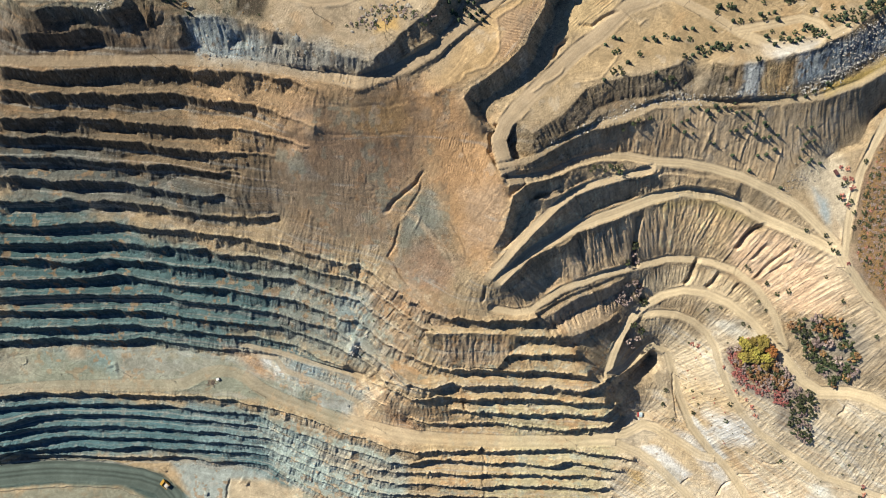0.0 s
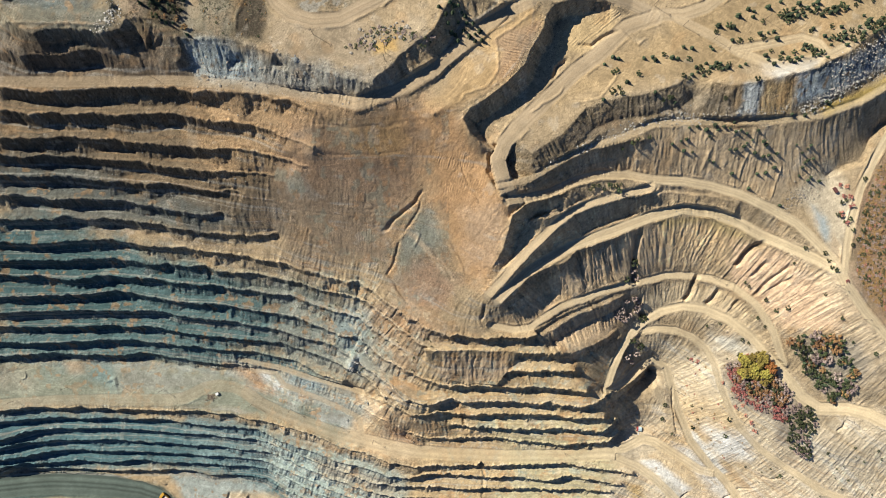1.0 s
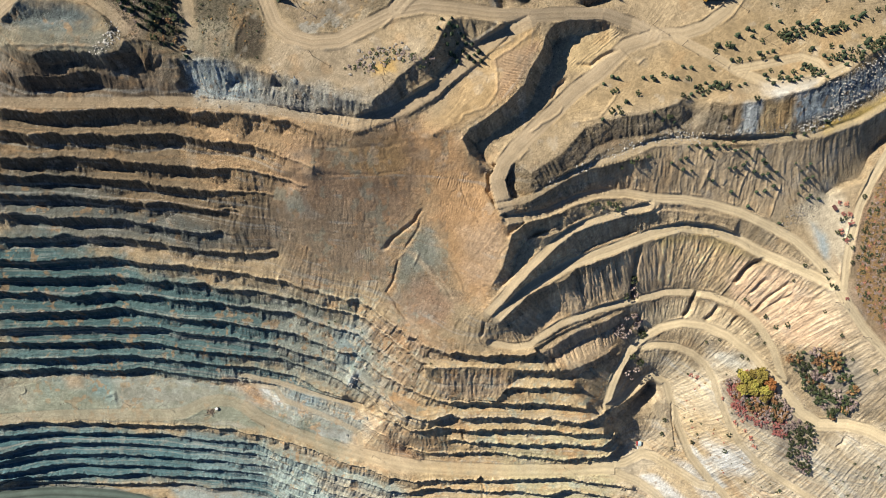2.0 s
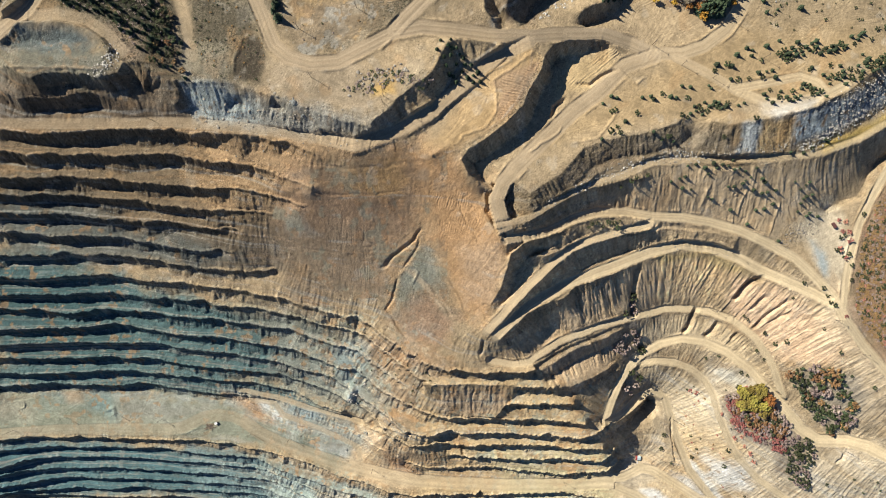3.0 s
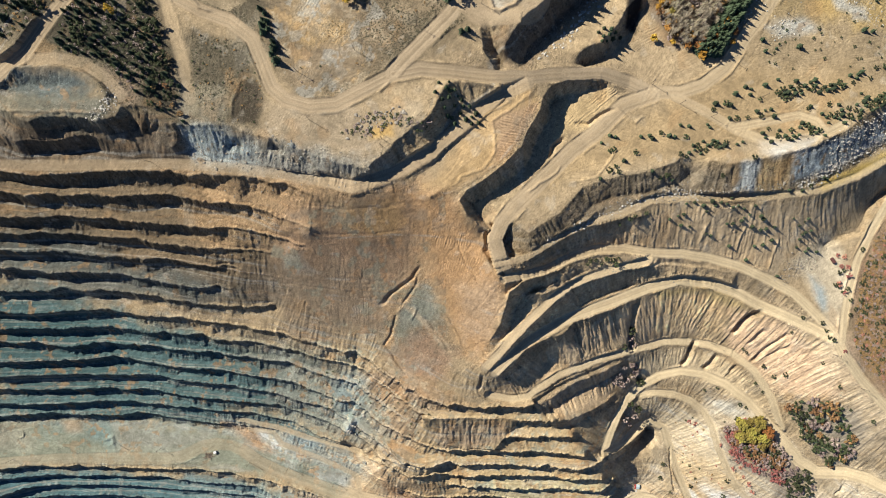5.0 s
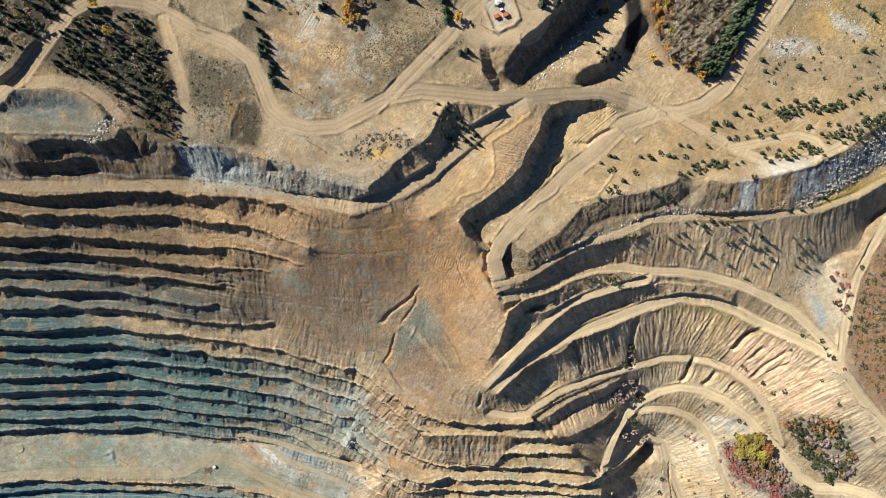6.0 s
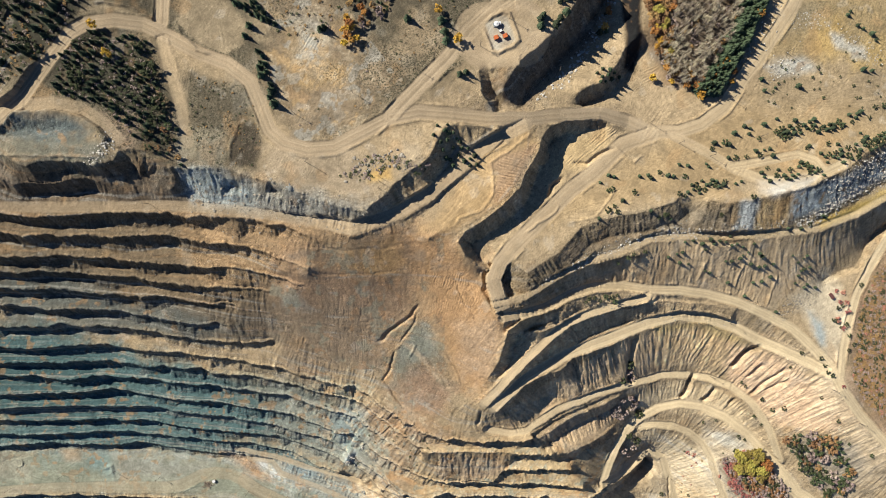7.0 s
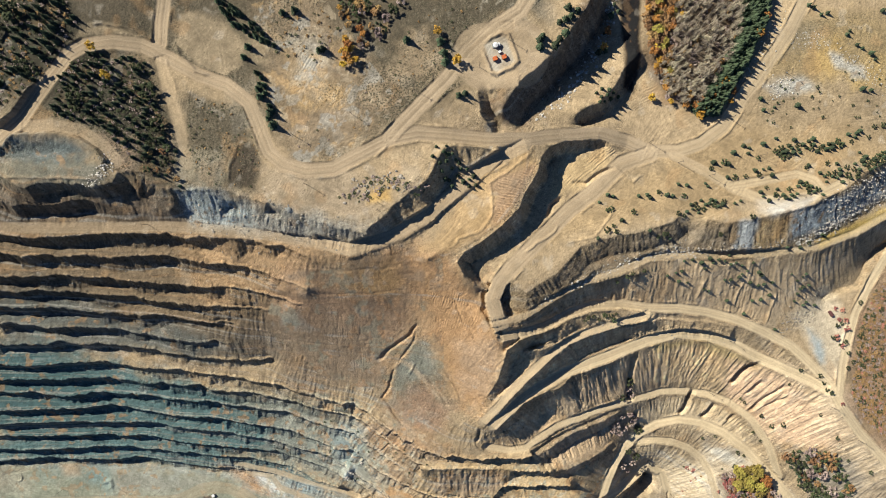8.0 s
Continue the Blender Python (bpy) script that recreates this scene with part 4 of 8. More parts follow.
CUTS["crack_a"] = ([(212.8, -111.9), (214.1, -131.3), (217.9, -148.3), (223.1, -163)], 2.5, 1.5)
CUTS["crack_b"] = ([(297.5, -198.3), (309.6, -202.9), (314.5, -195.7)], 3, 2)
CUTS["crack_c"] = ([(264.8, -242.8), (271.2, -231.1), (280.1, -224.2)], 3, 2.5)
CUTS["crack_d"] = ([(282.7, -218.6), (299.2, -214.7)], 2.5, 1.5)
CUTS["crack_e"] = ([(350.6, -134.2), (349.4, -141), (344, -146.8)], 4, 2.5)
CUTS["crack_f"] = ([(231.8, -230.7), (239.2, -221.6)], 3, 2)
CUTS["berm_pad"] = ([(30.7, 248.7), (36.3, 253.1), (43.8, 256), (47.9, 254.2), (51.3, 246), (54.3, 237.4), (51.3, 233), (40.8, 229.2), (36.7, 230), (33.3, 238.6), (30.7, 246.1)], 4, -1.8)
CUTS["berm_mesa"] = ([(-288.5, 160.7), (-260.9, 159.2), (-236.3, 158.9), (-218.2, 158.2)], 3, -1.2)
CUTS["berm_floor"] = ([(-322.8, -112.8), (-312.6, -110.1), (-311.5, -120.9)], 6, -1.5)
CUTS["bank_lot"] = ([(-226, 258.2), (-216.5, 259.7), (-204.5, 258.1), (-192.6, 253.6)], 3, -1.4)
CUTS["bank_lot2"] = ([(-173, 249.3), (-167.4, 239.9), (-158.3, 230.8), (-147.2, 227)], 3.5, -1.6)
CUTS["notch_a"] = ([(15.8, -132), (19.8, -145.1), (23.3, -155.8)], 4, 2.5)
CUTS["notch_b"] = ([(36.9, -189.2), (40.8, -206.2), (40.4, -232.9), (44.5, -257.3)], 4, 1.3)
CUTS["notch_c"] = ([(28.2, -70.1), (25.4, -83.8), (26.9, -103.2)], 3, 1.2)
CUTS["notch_d"] = ([(33.6, -27), (32.3, -38), (28.8, -43.6)], 4, 2.5)
CUTS["ring_berm"] = ([(-403.9, -103.9), (-401.7, -101.8), (-398.5, -102.3), (-397, -105), (-397.7, -108.3), (-400.5, -110), (-403.1, -108.8), (-404, -106.1)], 2.2, -1.1)
CUTS["dump_ledge_a"] = ([(-93.1, 102.6), (-67, 97.7), (-36, 99.1), (-11.6, 103.1)], 3, 0.4)
CUTS["dump_ledge_b"] = ([(-108.3, 84.6), (-76.6, 80.5), (-45.1, 81), (-20.9, 84.3)], 2.6, 0.5)
CUTS["dump_ledge_c"] = ([(-125.7, 44.4), (-99.1, 42.4), (-73.6, 39.7)], 2.4, 0.3)
CUTS["dump_rill_a"] = ([(-54.5, 63.8), (-57.8, 45.4), (-58.1, 21.3)], 1.8, 0.3)
CUTS["dump_rill_b"] = ([(-69.7, 72.7), (-74.1, 50.2), (-74.4, 26)], 1.8, 0.3)
CUTS["dump_rill_c"] = ([(11, 81.1), (19.3, 59.9), (30.1, 42.7)], 2.2, 0.8)
CUTS["dump_rill_d"] = ([(-1.4, 27.4), (11.4, 8.7), (18.1, -7.9)], 2.4, -0.9)
CUTS["pit_heap"] = ([(-217.2, -246.2), (-213, -248.7), (-208.2, -252.3)], 9, -3)
CUTS["pit_heap_b"] = ([(-255.7, -261.1), (-250.8, -263.5)], 7, -2.5)
CUTS["pit_heap_c"] = ([(-301.3, -232.9), (-295.6, -239.3)], 6, -2)
CUTS["pit_step"] = ([(-232.6, -272), (-231.3, -256.7), (-226.3, -244.4)], 4, 2)
CUTS["pit_berm"] = ([(-527.8, -230.1), (-472.3, -227.1), (-413.6, -224.3), (-352.9, -226), (-305.3, -239.3), (-282.7, -257.9)], 3, -1.6)
CUTS["pit_berm_in"] = ([(-528.5, -258.2), (-474.1, -258.2), (-401.6, -253.4), (-347.2, -254.7), (-314.6, -269.1)], 3, -1.6)
CUTS["strata_a"] = ([(-69.1, -121.6), (-45, -128), (-20.9, -138.8)], 4, -1.6)
CUTS["strata_b"] = ([(-77.7, -134.3), (-50.7, -146.2), (-21, -167.8)], 4, -1.8)
CUTS["strata_c"] = ([(-67.1, -140.1), (-45.5, -159.1), (-18.4, -176.9)], 3.5, -1.5)
CUTS["strata_d"] = ([(-62, -117), (-38, -121), (-12, -130)], 4, -1.6)
CUTS["pocket_a"] = ([(-142.5, 141.2), (-136, 140.4), (-129.5, 138.8)], 9, 5)
CUTS["pocket_b"] = ([(-113.5, 139.8), (-107, 138.8), (-100.5, 135.5)], 9, 5.5)
CUTS["field_bank"] = ([(-135.3, 154.3), (-135.9, 165.3), (-130, 180.3), (-122.8, 182.2)], 2.6, -0.9)
CUTS["plateau_bank"] = ([(-29.3, 180.9), (-35.6, 177.2), (-40.6, 172.1)], 3, -1.2)
# Machine marks: plan outline, direction, pitch, depth.
MARKS = {}
MARKS["spur_marks"] = ([(37.8, 155.4), (49.3, 164.9), (66.9, 169), (59.1, 149.7), (47.6, 134.4), (38.6, 130.5), (41.6, 147.7)], -14, 2.6, 0.55)
MARKS["plough"] = ([(-132.8, 180.2), (-121, 179.6), (-120, 152.6), (-133.8, 152.5)], 80, 2.2, 0.2)
MARKS["field_rows"] = ([(-163.2, 213.6), (-122.9, 206.4), (-115.5, 169.2), (-136.9, 165.3), (-156.7, 165.2)], 75, 2.2, 0.14)
MARKS["east_rows"] = ([(232.7, 223.2), (321.5, 229.4), (321.8, 199.3), (265.5, 195.2), (233.2, 203.3)], 8, 3.6, 0.12)
MARKS["north_rows_c"] = ([(-63.6, 228.8), (-30.1, 226.8), (-41.3, 202.7), (-63.7, 189.8), (-71.1, 210.2)], 35, 2.5, 0.16)
MARKS["north_rows_d"] = ([(-30.2, 255.2), (5.3, 258.9), (-2.2, 232.8), (-26.5, 227.3)], -32, 2.5, 0.16)
MARKS["north_rows_e"] = ([(-83.9, 254.7), (-67.2, 254.7), (-67.3, 213.9), (-87.8, 208.4)], 72, 2.5, 0.16)
MARKS["plain_rows"] = ([(233.3, 227.5), (321.3, 229.4), (321.4, 203.2), (233.4, 189.3)], 4, 3.2, 0.2)
MARKS["shelf_rows"] = ([(-172, 226), (-140, 218), (-146, 205), (-172, 205)], 82, 2.2, 0.14)
MARKS["valley_rows"] = ([(89, 162.8), (105, 176.8), (125.1, 186.8), (129.1, 180.8), (113, 166.8), (93, 152.8)], 40, 2.5, 0.4)
MARKS["north_rows"] = ([(-26.5, 255.3), (3.4, 262.8), (7.1, 236.6), (-30.2, 232.8)], -35, 2.5, 0.16)
MARKS["north_rows_b"] = ([(-100.8, 266.2), (-67.4, 266.4), (-63.7, 221.5), (-97, 202.7)], 62, 2.5, 0.16)
MARKS["ramp_marks"] = ([(-108.1, 161.8), (-78.2, 159.8), (-78.6, 145.1), (-108.3, 147)], 70, 2.6, 0.25)
MARKS["plain_sweep"] = ([(100, 125), (150, 150), (205, 175), (215, 160), (170, 135), (120, 118)], 24, 2.6, 0.12)
MARKS["spur_top"] = ([(-2, 118), (22, 148), (38, 166), (36, 150), (34, 134), (18, 122)], 55, 2.6, 0.12)
MARKS["valley_lane"] = ([(80, 128), (112, 150), (140, 168), (146, 160), (118, 140), (88, 118)], 36, 2.6, 0.12)
MARKS["north_field"] = ([(-60, 178), (-30, 195), (-22, 220), (-48, 212), (-80, 184)], 20, 2.5, 0.16)
MARKS["tip_marks"] = ([(30.7, 89.3), (43.1, 60.8), (39.5, 47.9), (35.2, 64.6)], 70, 2.4, 0.3)
MARKS["dump_marks"] = ([(-86.8, 64.1), (-54.5, 63.8), (-50.7, 1.2), (-92, -0.2)], 88, 2.4, 0.1)
MARKS["orange_marks"] = ([(-8.7, 97.5), (31.1, 72.8), (39.5, 47.9), (-1.3, 45.9)], 75, 2.4, 0.2)
MARKS["stripe_e"] = ([(148, 229.3), (160.1, 229.3), (152.1, 209.3), (135.7, 209.1)], 30, 2.4, 0.3)
MARKS["field_s"] = ([(330.9, -148.6), (385.7, -156.9), (403.1, -200), (337.6, -184.8)], 18, 4.4, 0.12)

for line, width, depth in CUTS.values():
    carve(line, width, depth)
for outline, degrees, pitch, depth in MARKS.values():
    furrows(outline, degrees, pitch, depth)
# rain-cut slopes
gullies([p[:2] for p in BANKS["t4_edge"]], 36, 1.6, 2.8)
gullies([(p[0], p[1]) for p in ROADS["terrace_d"][0][4:15]], 50, 1.1, 2.7, 5.0)
gullies([(p[0], p[1]) for p in ROADS["terrace_d"][0][4:15]], 44, 0.6, 7.0, 5.0, 26)
gullies([(p[0], p[1]) for p in ROADS["terrace_e"][0][7:14]], 22, 1.3, 3.2, 5.0)
gullies([(p[0], p[1]) for p in ROADS["terrace_b"][0][12:18]], 46, 0.8, 3.4, 5.0)
gullies(SCARPS["c_edge"][0], 26, 1.8, 3.6)
gullies(SCARPS["t3_far"][0], 14, 0.7, 4.0)
gullies([p[:2] for p in BANKS["mesa_foot"]], 16, 0.8, 7.0, 0.0)
gullies([p[:2] for p in BANKS["mesa_edge"]], 14, 1.2, 9.0, 0.0)
gullies(SCARPS["rock_edge"][0], 20, 1.3, 8.0, 0.0, 9)
gullies(SCARPS["dark_cliff"][0], 18, 0.8, 4.0, 0.0, 9)
gullies([p[:2] for p in BANKS["t1_edge"]], 22, 0.9, 5.0)
gullies([p[:2] for p in BANKS["row_slope"]][1:-1], 32, 0.25, 2.4)
gullies([p[:2] for p in BANKS["cut_edge"]], 17, 0.9, 6.0)
gullies([(p[0], p[1]) for p in ROADS["terrace_a"][0][5:10]], 44, 0.45, 5.0, 4)
gullies(SCARPS["pad_edge"][0], 30, 1.1, 7.0)

# Colours of the ground by area: colour, strength, width of the edge, plan outline.
AREAS = {}
AREAS["brown_wall"] = ((0.172, 0.13, 0.086), 0.9, 10, [(-333, 161), (-194, 156), (-54, 127), (-63, 101), (-87, 72), (-120, 39), (-194, 27), (-256, 44), (-334, 64)])
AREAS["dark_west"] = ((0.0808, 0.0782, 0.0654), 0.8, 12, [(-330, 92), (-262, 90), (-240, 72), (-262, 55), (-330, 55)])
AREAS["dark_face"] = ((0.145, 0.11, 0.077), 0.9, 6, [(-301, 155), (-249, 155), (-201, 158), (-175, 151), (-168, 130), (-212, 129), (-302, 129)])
AREAS["grey_wall"] = ((0.1144, 0.1258, 0.1144), 0.85, 12, [(-346, 79), (-291, 77), (-244, 62), (-189, 49), (-150, 34), (-202, 24), (-266, 28), (-346, 28)])
AREAS["orange_wall"] = ((0.4, 0.275, 0.16), 0.9, 14, [(-178, 117), (-118, 113), (-82, 101), (-86, 81), (-110, 71), (-142, 65), (-178, 81)])
AREAS["rim_talus"] = ((0.43, 0.295, 0.172), 0.85, 7, [(-165, 122), (-120, 122), (-60, 116), (-30, 112), (-20, 104), (-60, 100), (-110, 97), (-165, 106)])
# teal rock of wall and pit, its blue deepened for haze and shade
AREAS["teal_wall"] = ((0.0963, 0.1512, 0.1476), 1, 12, [(-390, 40), (-314, 36), (-252, 20), (-180, -3), (-122, -11), (-65, -37), (-55, -61), (-74, -90), (-132, -82), (-180, -80), (-392, -82)])
AREAS["teal_west"] = ((0.07, 0.118, 0.117), 0.85, 16, [(-384, 33), (-295, 32), (-271, -1), (-281, -38), (-295, -74), (-385, -79)])
AREAS["teal_mix"] = ((0.276, 0.2576, 0.1932), 0.6, 14, [(-180, 12), (-65, -25), (-60, -61), (-113, -56), (-166, -22)])
AREAS["teal_pit"] = ((0.0994, 0.1702, 0.1776), 1, 10, [(-488, -145), (-358, -141), (-177, -156), (-104, -186), (-47, -208), (-36, -225), (-53, -259), (-172, -259), (-256, -217), (-488, -220)])
AREAS["teal_foot"] = ((0.107, 0.168, 0.164), 0.95, 7, [(-428, -61), (-302, -60), (-234, -69), (-166, -77), (-124, -93), (-103, -110), (-160, -99), (-182, -96), (-428, -97)])
AREAS["pit_pale"] = ((0.2, 0.27, 0.265), 0.8, 12, [(-262, -149), (-177, -158), (-149, -180), (-160, -220), (-217, -215), (-256, -203)])
AREAS["grey_corner"] = ((0.4, 0.455, 0.4), 0.9, 10, [(-177, -160), (-104, -186), (-36, -208), (-36, -259), (-160, -259), (-183, -203)])
AREAS["corner_ochre"] = ((0.45, 0.36, 0.25), 0.6, 10, [(-138, -186), (-81, -203), (-36, -222), (-47, -242), (-93, -228), (-126, -211)])
AREAS["mixed_corner"] = ((0.38, 0.275, 0.175), 0.85, 16, [(-85, -34), (-36, -39), (12, -64), (2, -113), (-76, -113), (-66, -74)])
AREAS["corner_grey"] = ((0.265, 0.275, 0.23), 0.85, 12, [(-136, -19), (-87, -34), (-57, -57), (-47, -92), (-67, -116), (-127, -96), (-151, -66)])
AREAS["teal_blot"] = ((0.27, 0.32, 0.3), 0.7, 8, [(-84, -32), (-60, -39), (-65, -75), (-84, -85), (-98, -61)])
AREAS["knob"] = ((0.43, 0.475, 0.45), 0.9, 2, [(-87, -96), (-81, -84), (-74, -77), (-72, -82), (-78, -92), (-83, -98)])
AREAS["right_rows"] = ((0.5, 0.375, 0.22), 0.9, 10, [(-15, -62), (60, -62), (143, -77), (169, -103), (174, -176), (169, -238), (-33, -238), (-23, -171)])
AREAS["green_rows"] = ((0.5, 0.455, 0.29), 0.7, 12, [(37, -141), (156, -141), (167, -180), (178, -259), (37, -259), (66, -203)])
AREAS["row_grey"] = ((0.46, 0.34, 0.225), 0.85, 6, [(2, -71), (40, -72), (56, -76), (50, -98), (30, -103), (2, -103), (-8, -90)])
AREAS["dump_umber"] = ((0.365, 0.243, 0.152), 0.95, 16, [(-104, 97), (-54, 105), (-13, 111), (-5, 96), (-16, 60), (-34, 31), (-46, 6), (-88, 10), (-116, 43), (-128, 64)])
AREAS["dump_dark"] = ((0.2, 0.145, 0.1), 0.4, 10, [(-33, 93), (-11, 101), (-9, 89), (-53, 73), (-70, 49), (-45, 44), (-21, 61)])
AREAS["dump_rust"] = ((0.42, 0.25, 0.11), 0.8, 8, [(-60, 97), (-28, 105), (-32, 82), (-52, 78)])
AREAS["dump_ash"] = ((0.285, 0.215, 0.145), 0.85, 14, [(-140, 60), (-96, 64), (-53, 60), (-40, 39), (-49, 5), (-96, 0), (-130, 0), (-138, 30)])
AREAS["dump_pale"] = ((0.33, 0.32, 0.27), 0.85, 6, [(-115, 65), (-101, 64), (-88, 53), (-105, 51), (-117, 57)])
AREAS["dump_band_a"] = ((0.22, 0.15, 0.095), 0.7, 5, [(-93, 98), (-53, 101), (-15, 104), (-14, 99), (-49, 95), (-85, 92)])
AREAS["dump_band_b"] = ((0.46, 0.285, 0.14), 0.6, 5, [(-98, 89), (-54, 90), (-13, 89), (-17, 83), (-54, 85), (-94, 83)])
AREAS["dump_gold"] = ((0.4, 0.262, 0.135), 0.75, 7, [(-69, 102), (-34, 102), (-23, 92), (-34, 83), (-65, 83)])
AREAS["dump_band_c"] = ((0.16, 0.12, 0.085), 0.65, 5, [(-59, 75), (-31, 81), (-5, 94), (-3, 88), (-31, 74), (-55, 67)])
AREAS["dump_orange"] = ((0.495, 0.306, 0.163), 0.95, 14, [(-11, 113), (11, 109), (32, 88), (44, 55), (54, 47), (44, 10), (32, -11), (11, -2), (-1, 31), (-16, 64)])
AREAS["dump_grey"] = ((0.27, 0.235, 0.17), 0.85, 10, [(-37, 25), (-15, 43), (-2, 25), (12, -1), (3, -32), (-32, -36), (-45, -10)])
AREAS["dump_teal"] = ((0.3, 0.31, 0.25), 0.7, 8, [(-32, 30), (-6, 43), (3, 22), (-19, 8), (-32, 8)])
AREAS["dump_red"] = ((0.4, 0.24, 0.15), 0.6, 8, [(-40, -15), (-8, 9), (9, -15), (5, -38), (-27, -33)])
AREAS["gully_orange"] = ((0.5, 0.335, 0.19), 0.8, 3, [(-18, 55), (-13, 49), (-24, 31), (-32, 22), (-36, -5), (-44, -7), (-38, 18), (-44, 28), (-33, 40)])
AREAS["dump_streak"] = ((0.52, 0.41, 0.28), 0.8, 2, [(-25, 26), (-20, 25), (6, -4), (3, -7)])
AREAS["dump_cream"] = ((0.54, 0.4, 0.27), 0.6, 8, [(11, 45), (41, 45), (49, 28), (37, 3), (20, 7)])
AREAS["rust_low"] = ((0.36, 0.21, 0.12), 0.6, 14, [(-52, -34), (-6, -34), (7, -52), (-25, -57), (-52, -52)])
AREAS["spur_tan"] = ((0.47, 0.325, 0.172), 0.9, 6, [(-10, 113), (11, 136), (30, 167), (61, 181), (68, 171), (49, 136), (30, 121), (11, 109)])
AREAS["spur_stripe"] = ((0.33, 0.225, 0.14), 0.95, 3, [(37, 155), (49, 165), (67, 169), (59, 150), (47, 134), (38, 130), (42, 148)])
AREAS["tree_slope"] = ((0.56, 0.42, 0.265), 0.95, 9, [(100, 80), (123, 87), (149, 91), (166, 104), (205, 103), (287, 101), (321, 108), (300, 86), (287, 69), (261, 55), (226, 62), (175, 69), (132, 74)])
AREAS["slope_rust"] = ((0.38, 0.26, 0.15), 0.7, 9, [(163, 100), (184, 96), (172, 70), (163, 70)])
AREAS["cliff_mid"] = ((0.33, 0.26, 0.178), 0.9, 7, [(52, 84), (76, 88), (97, 105), (117, 117), (174, 129), (210, 129), (223, 112), (154, 109), (113, 92), (84, 80)])
AREAS["scree_mid"] = ((0.36, 0.3, 0.215), 0.6, 8, [(116, 125), (172, 135), (192, 131), (204, 117), (156, 113), (124, 117)])
AREAS["cliff_blue"] = ((0.54, 0.6, 0.6), 0.95, 4, [(216, 131), (229, 133), (231, 112), (216, 112)])
AREAS["cliff_ochre"] = ((0.62, 0.44, 0.24), 0.9, 4, [(231, 133), (255, 137), (254, 114), (229, 112)])
AREAS["cliff_slate"] = ((0.41, 0.46, 0.47), 0.95, 4, [(255, 137), (278, 147), (303, 157), (339, 182), (340, 153), (299, 135), (258, 116)])
AREAS["cliff_pale"] = ((0.62, 0.63, 0.59), 0.9, 3, [(218, 131), (231, 132), (229, 112), (216, 113)])
AREAS["cliff_rust"] = ((0.52, 0.34, 0.17), 0.85, 3, [(246, 135), (254, 136), (249, 116), (242, 114)])
AREAS["cliff_dark"] = ((0.17, 0.2, 0.22), 0.8, 4, [(276, 139), (301, 152), (329, 174), (329, 158), (301, 139), (279, 124)])
AREAS["yellow_ledge"] = ((0.52, 0.37, 0.13), 0.95, 3, [(280, 118), (305, 130), (346, 150), (346, 141), (305, 121), (284, 112)])
AREAS["white_yard"] = ((0.62, 0.59, 0.52), 1, 5, [(227, 149), (245, 148), (271, 150), (269, 146), (261, 140), (241, 135), (231, 140)])
AREAS["terraces"] = ((0.66, 0.49, 0.3), 0.9, 7, [(51, 42), (82, 47), (121, 64), (187, 60), (239, 46), (187, 51), (143, 42), (108, 25), (82, 7), (55, -19), (42, -19), (47, 16)])
AREAS["fan_dark"] = ((0.62, 0.455, 0.28), 0.9, 8, [(57, -29), (103, 3), (148, 21), (176, 35), (185, -6), (149, -9), (103, -25), (80, -41), (57, -43)])
AREAS["fan_mid"] = ((0.714, 0.5145, 0.2992), 0.95, 8, [(171, 32), (221, 37), (240, 21), (235, -7), (185, -4)])
AREAS["fan_yellow"] = ((0.5, 0.38, 0.19), 0.8, 4, [(169, 38), (218, 40), (250, 22), (236, 22), (205, 35), (174, 30)])
AREAS["fan_pink"] = ((0.6912, 0.4914, 0.324), 0.95, 9, [(233, 20), (266, 15), (298, -4), (321, -27), (326, -50), (289, -54), (261, -27), (238, -13)])
AREAS["fan_low"] = ((0.66, 0.52, 0.335), 0.9, 8, [(166, -20), (204, -16), (248, -23), (291, -86), (267, -86), (243, -52), (204, -37), (171, -42)])
AREAS["below_c"] = ((0.53, 0.39, 0.245), 0.9, 8, [(83, -58), (107, -42), (144, -28), (159, -44), (144, -58), (111, -82)])
AREAS["cream_low"] = ((0.63, 0.52, 0.365), 0.95, 14, [(194, -77), (245, -61), (286, -82), (328, -128), (420, -128), (420, -262), (163, -262), (173, -164), (194, -128)])
AREAS["cream_ochre"] = ((0.52, 0.37, 0.2), 0.6, 14, [(237, -114), (278, -134), (283, -212), (237, -228), (206, -186), (206, -129)])
# slope turned from the sun, brightened by colour instead of light
AREAS["hill_sun"] = ((0.68, 0.54, 0.35), 0.8, 8, [(174, -60), (204, -60), (231, -75), (236, -100), (209, -90), (184, -80)])
AREAS["white_rim"] = ((0.52, 0.49, 0.41), 0.85, 7, [(232, -59), (252, -59), (279, -74), (272, -80), (252, -79), (238, -74)])
AREAS["white_low"] = ((0.72, 0.69, 0.62), 0.9, 8, [(245, -151), (281, -151), (286, -180), (266, -185), (250, -175)])
AREAS["white_mid"] = ((0.7, 0.66, 0.58), 0.8, 5, [(221, -174), (240, -177), (278, -220), (272, -231), (245, -204)])
AREAS["white_se"] = ((0.74, 0.69, 0.57), 0.9, 6, [(346, -219), (357, -221), (373, -242), (341, -242)])
AREAS["cream_east"] = ((0.58, 0.465, 0.32), 0.8, 14, [(268, 28), (328, -5), (338, -37), (384, -75), (385, -103), (329, -103), (338, -56), (300, -9)])
AREAS["scrub_ne"] = ((0.27, 0.17, 0.11), 0.85, 12, [(332, 58), (344, 85), (371, 112), (372, -59), (336, -23), (326, 4)])
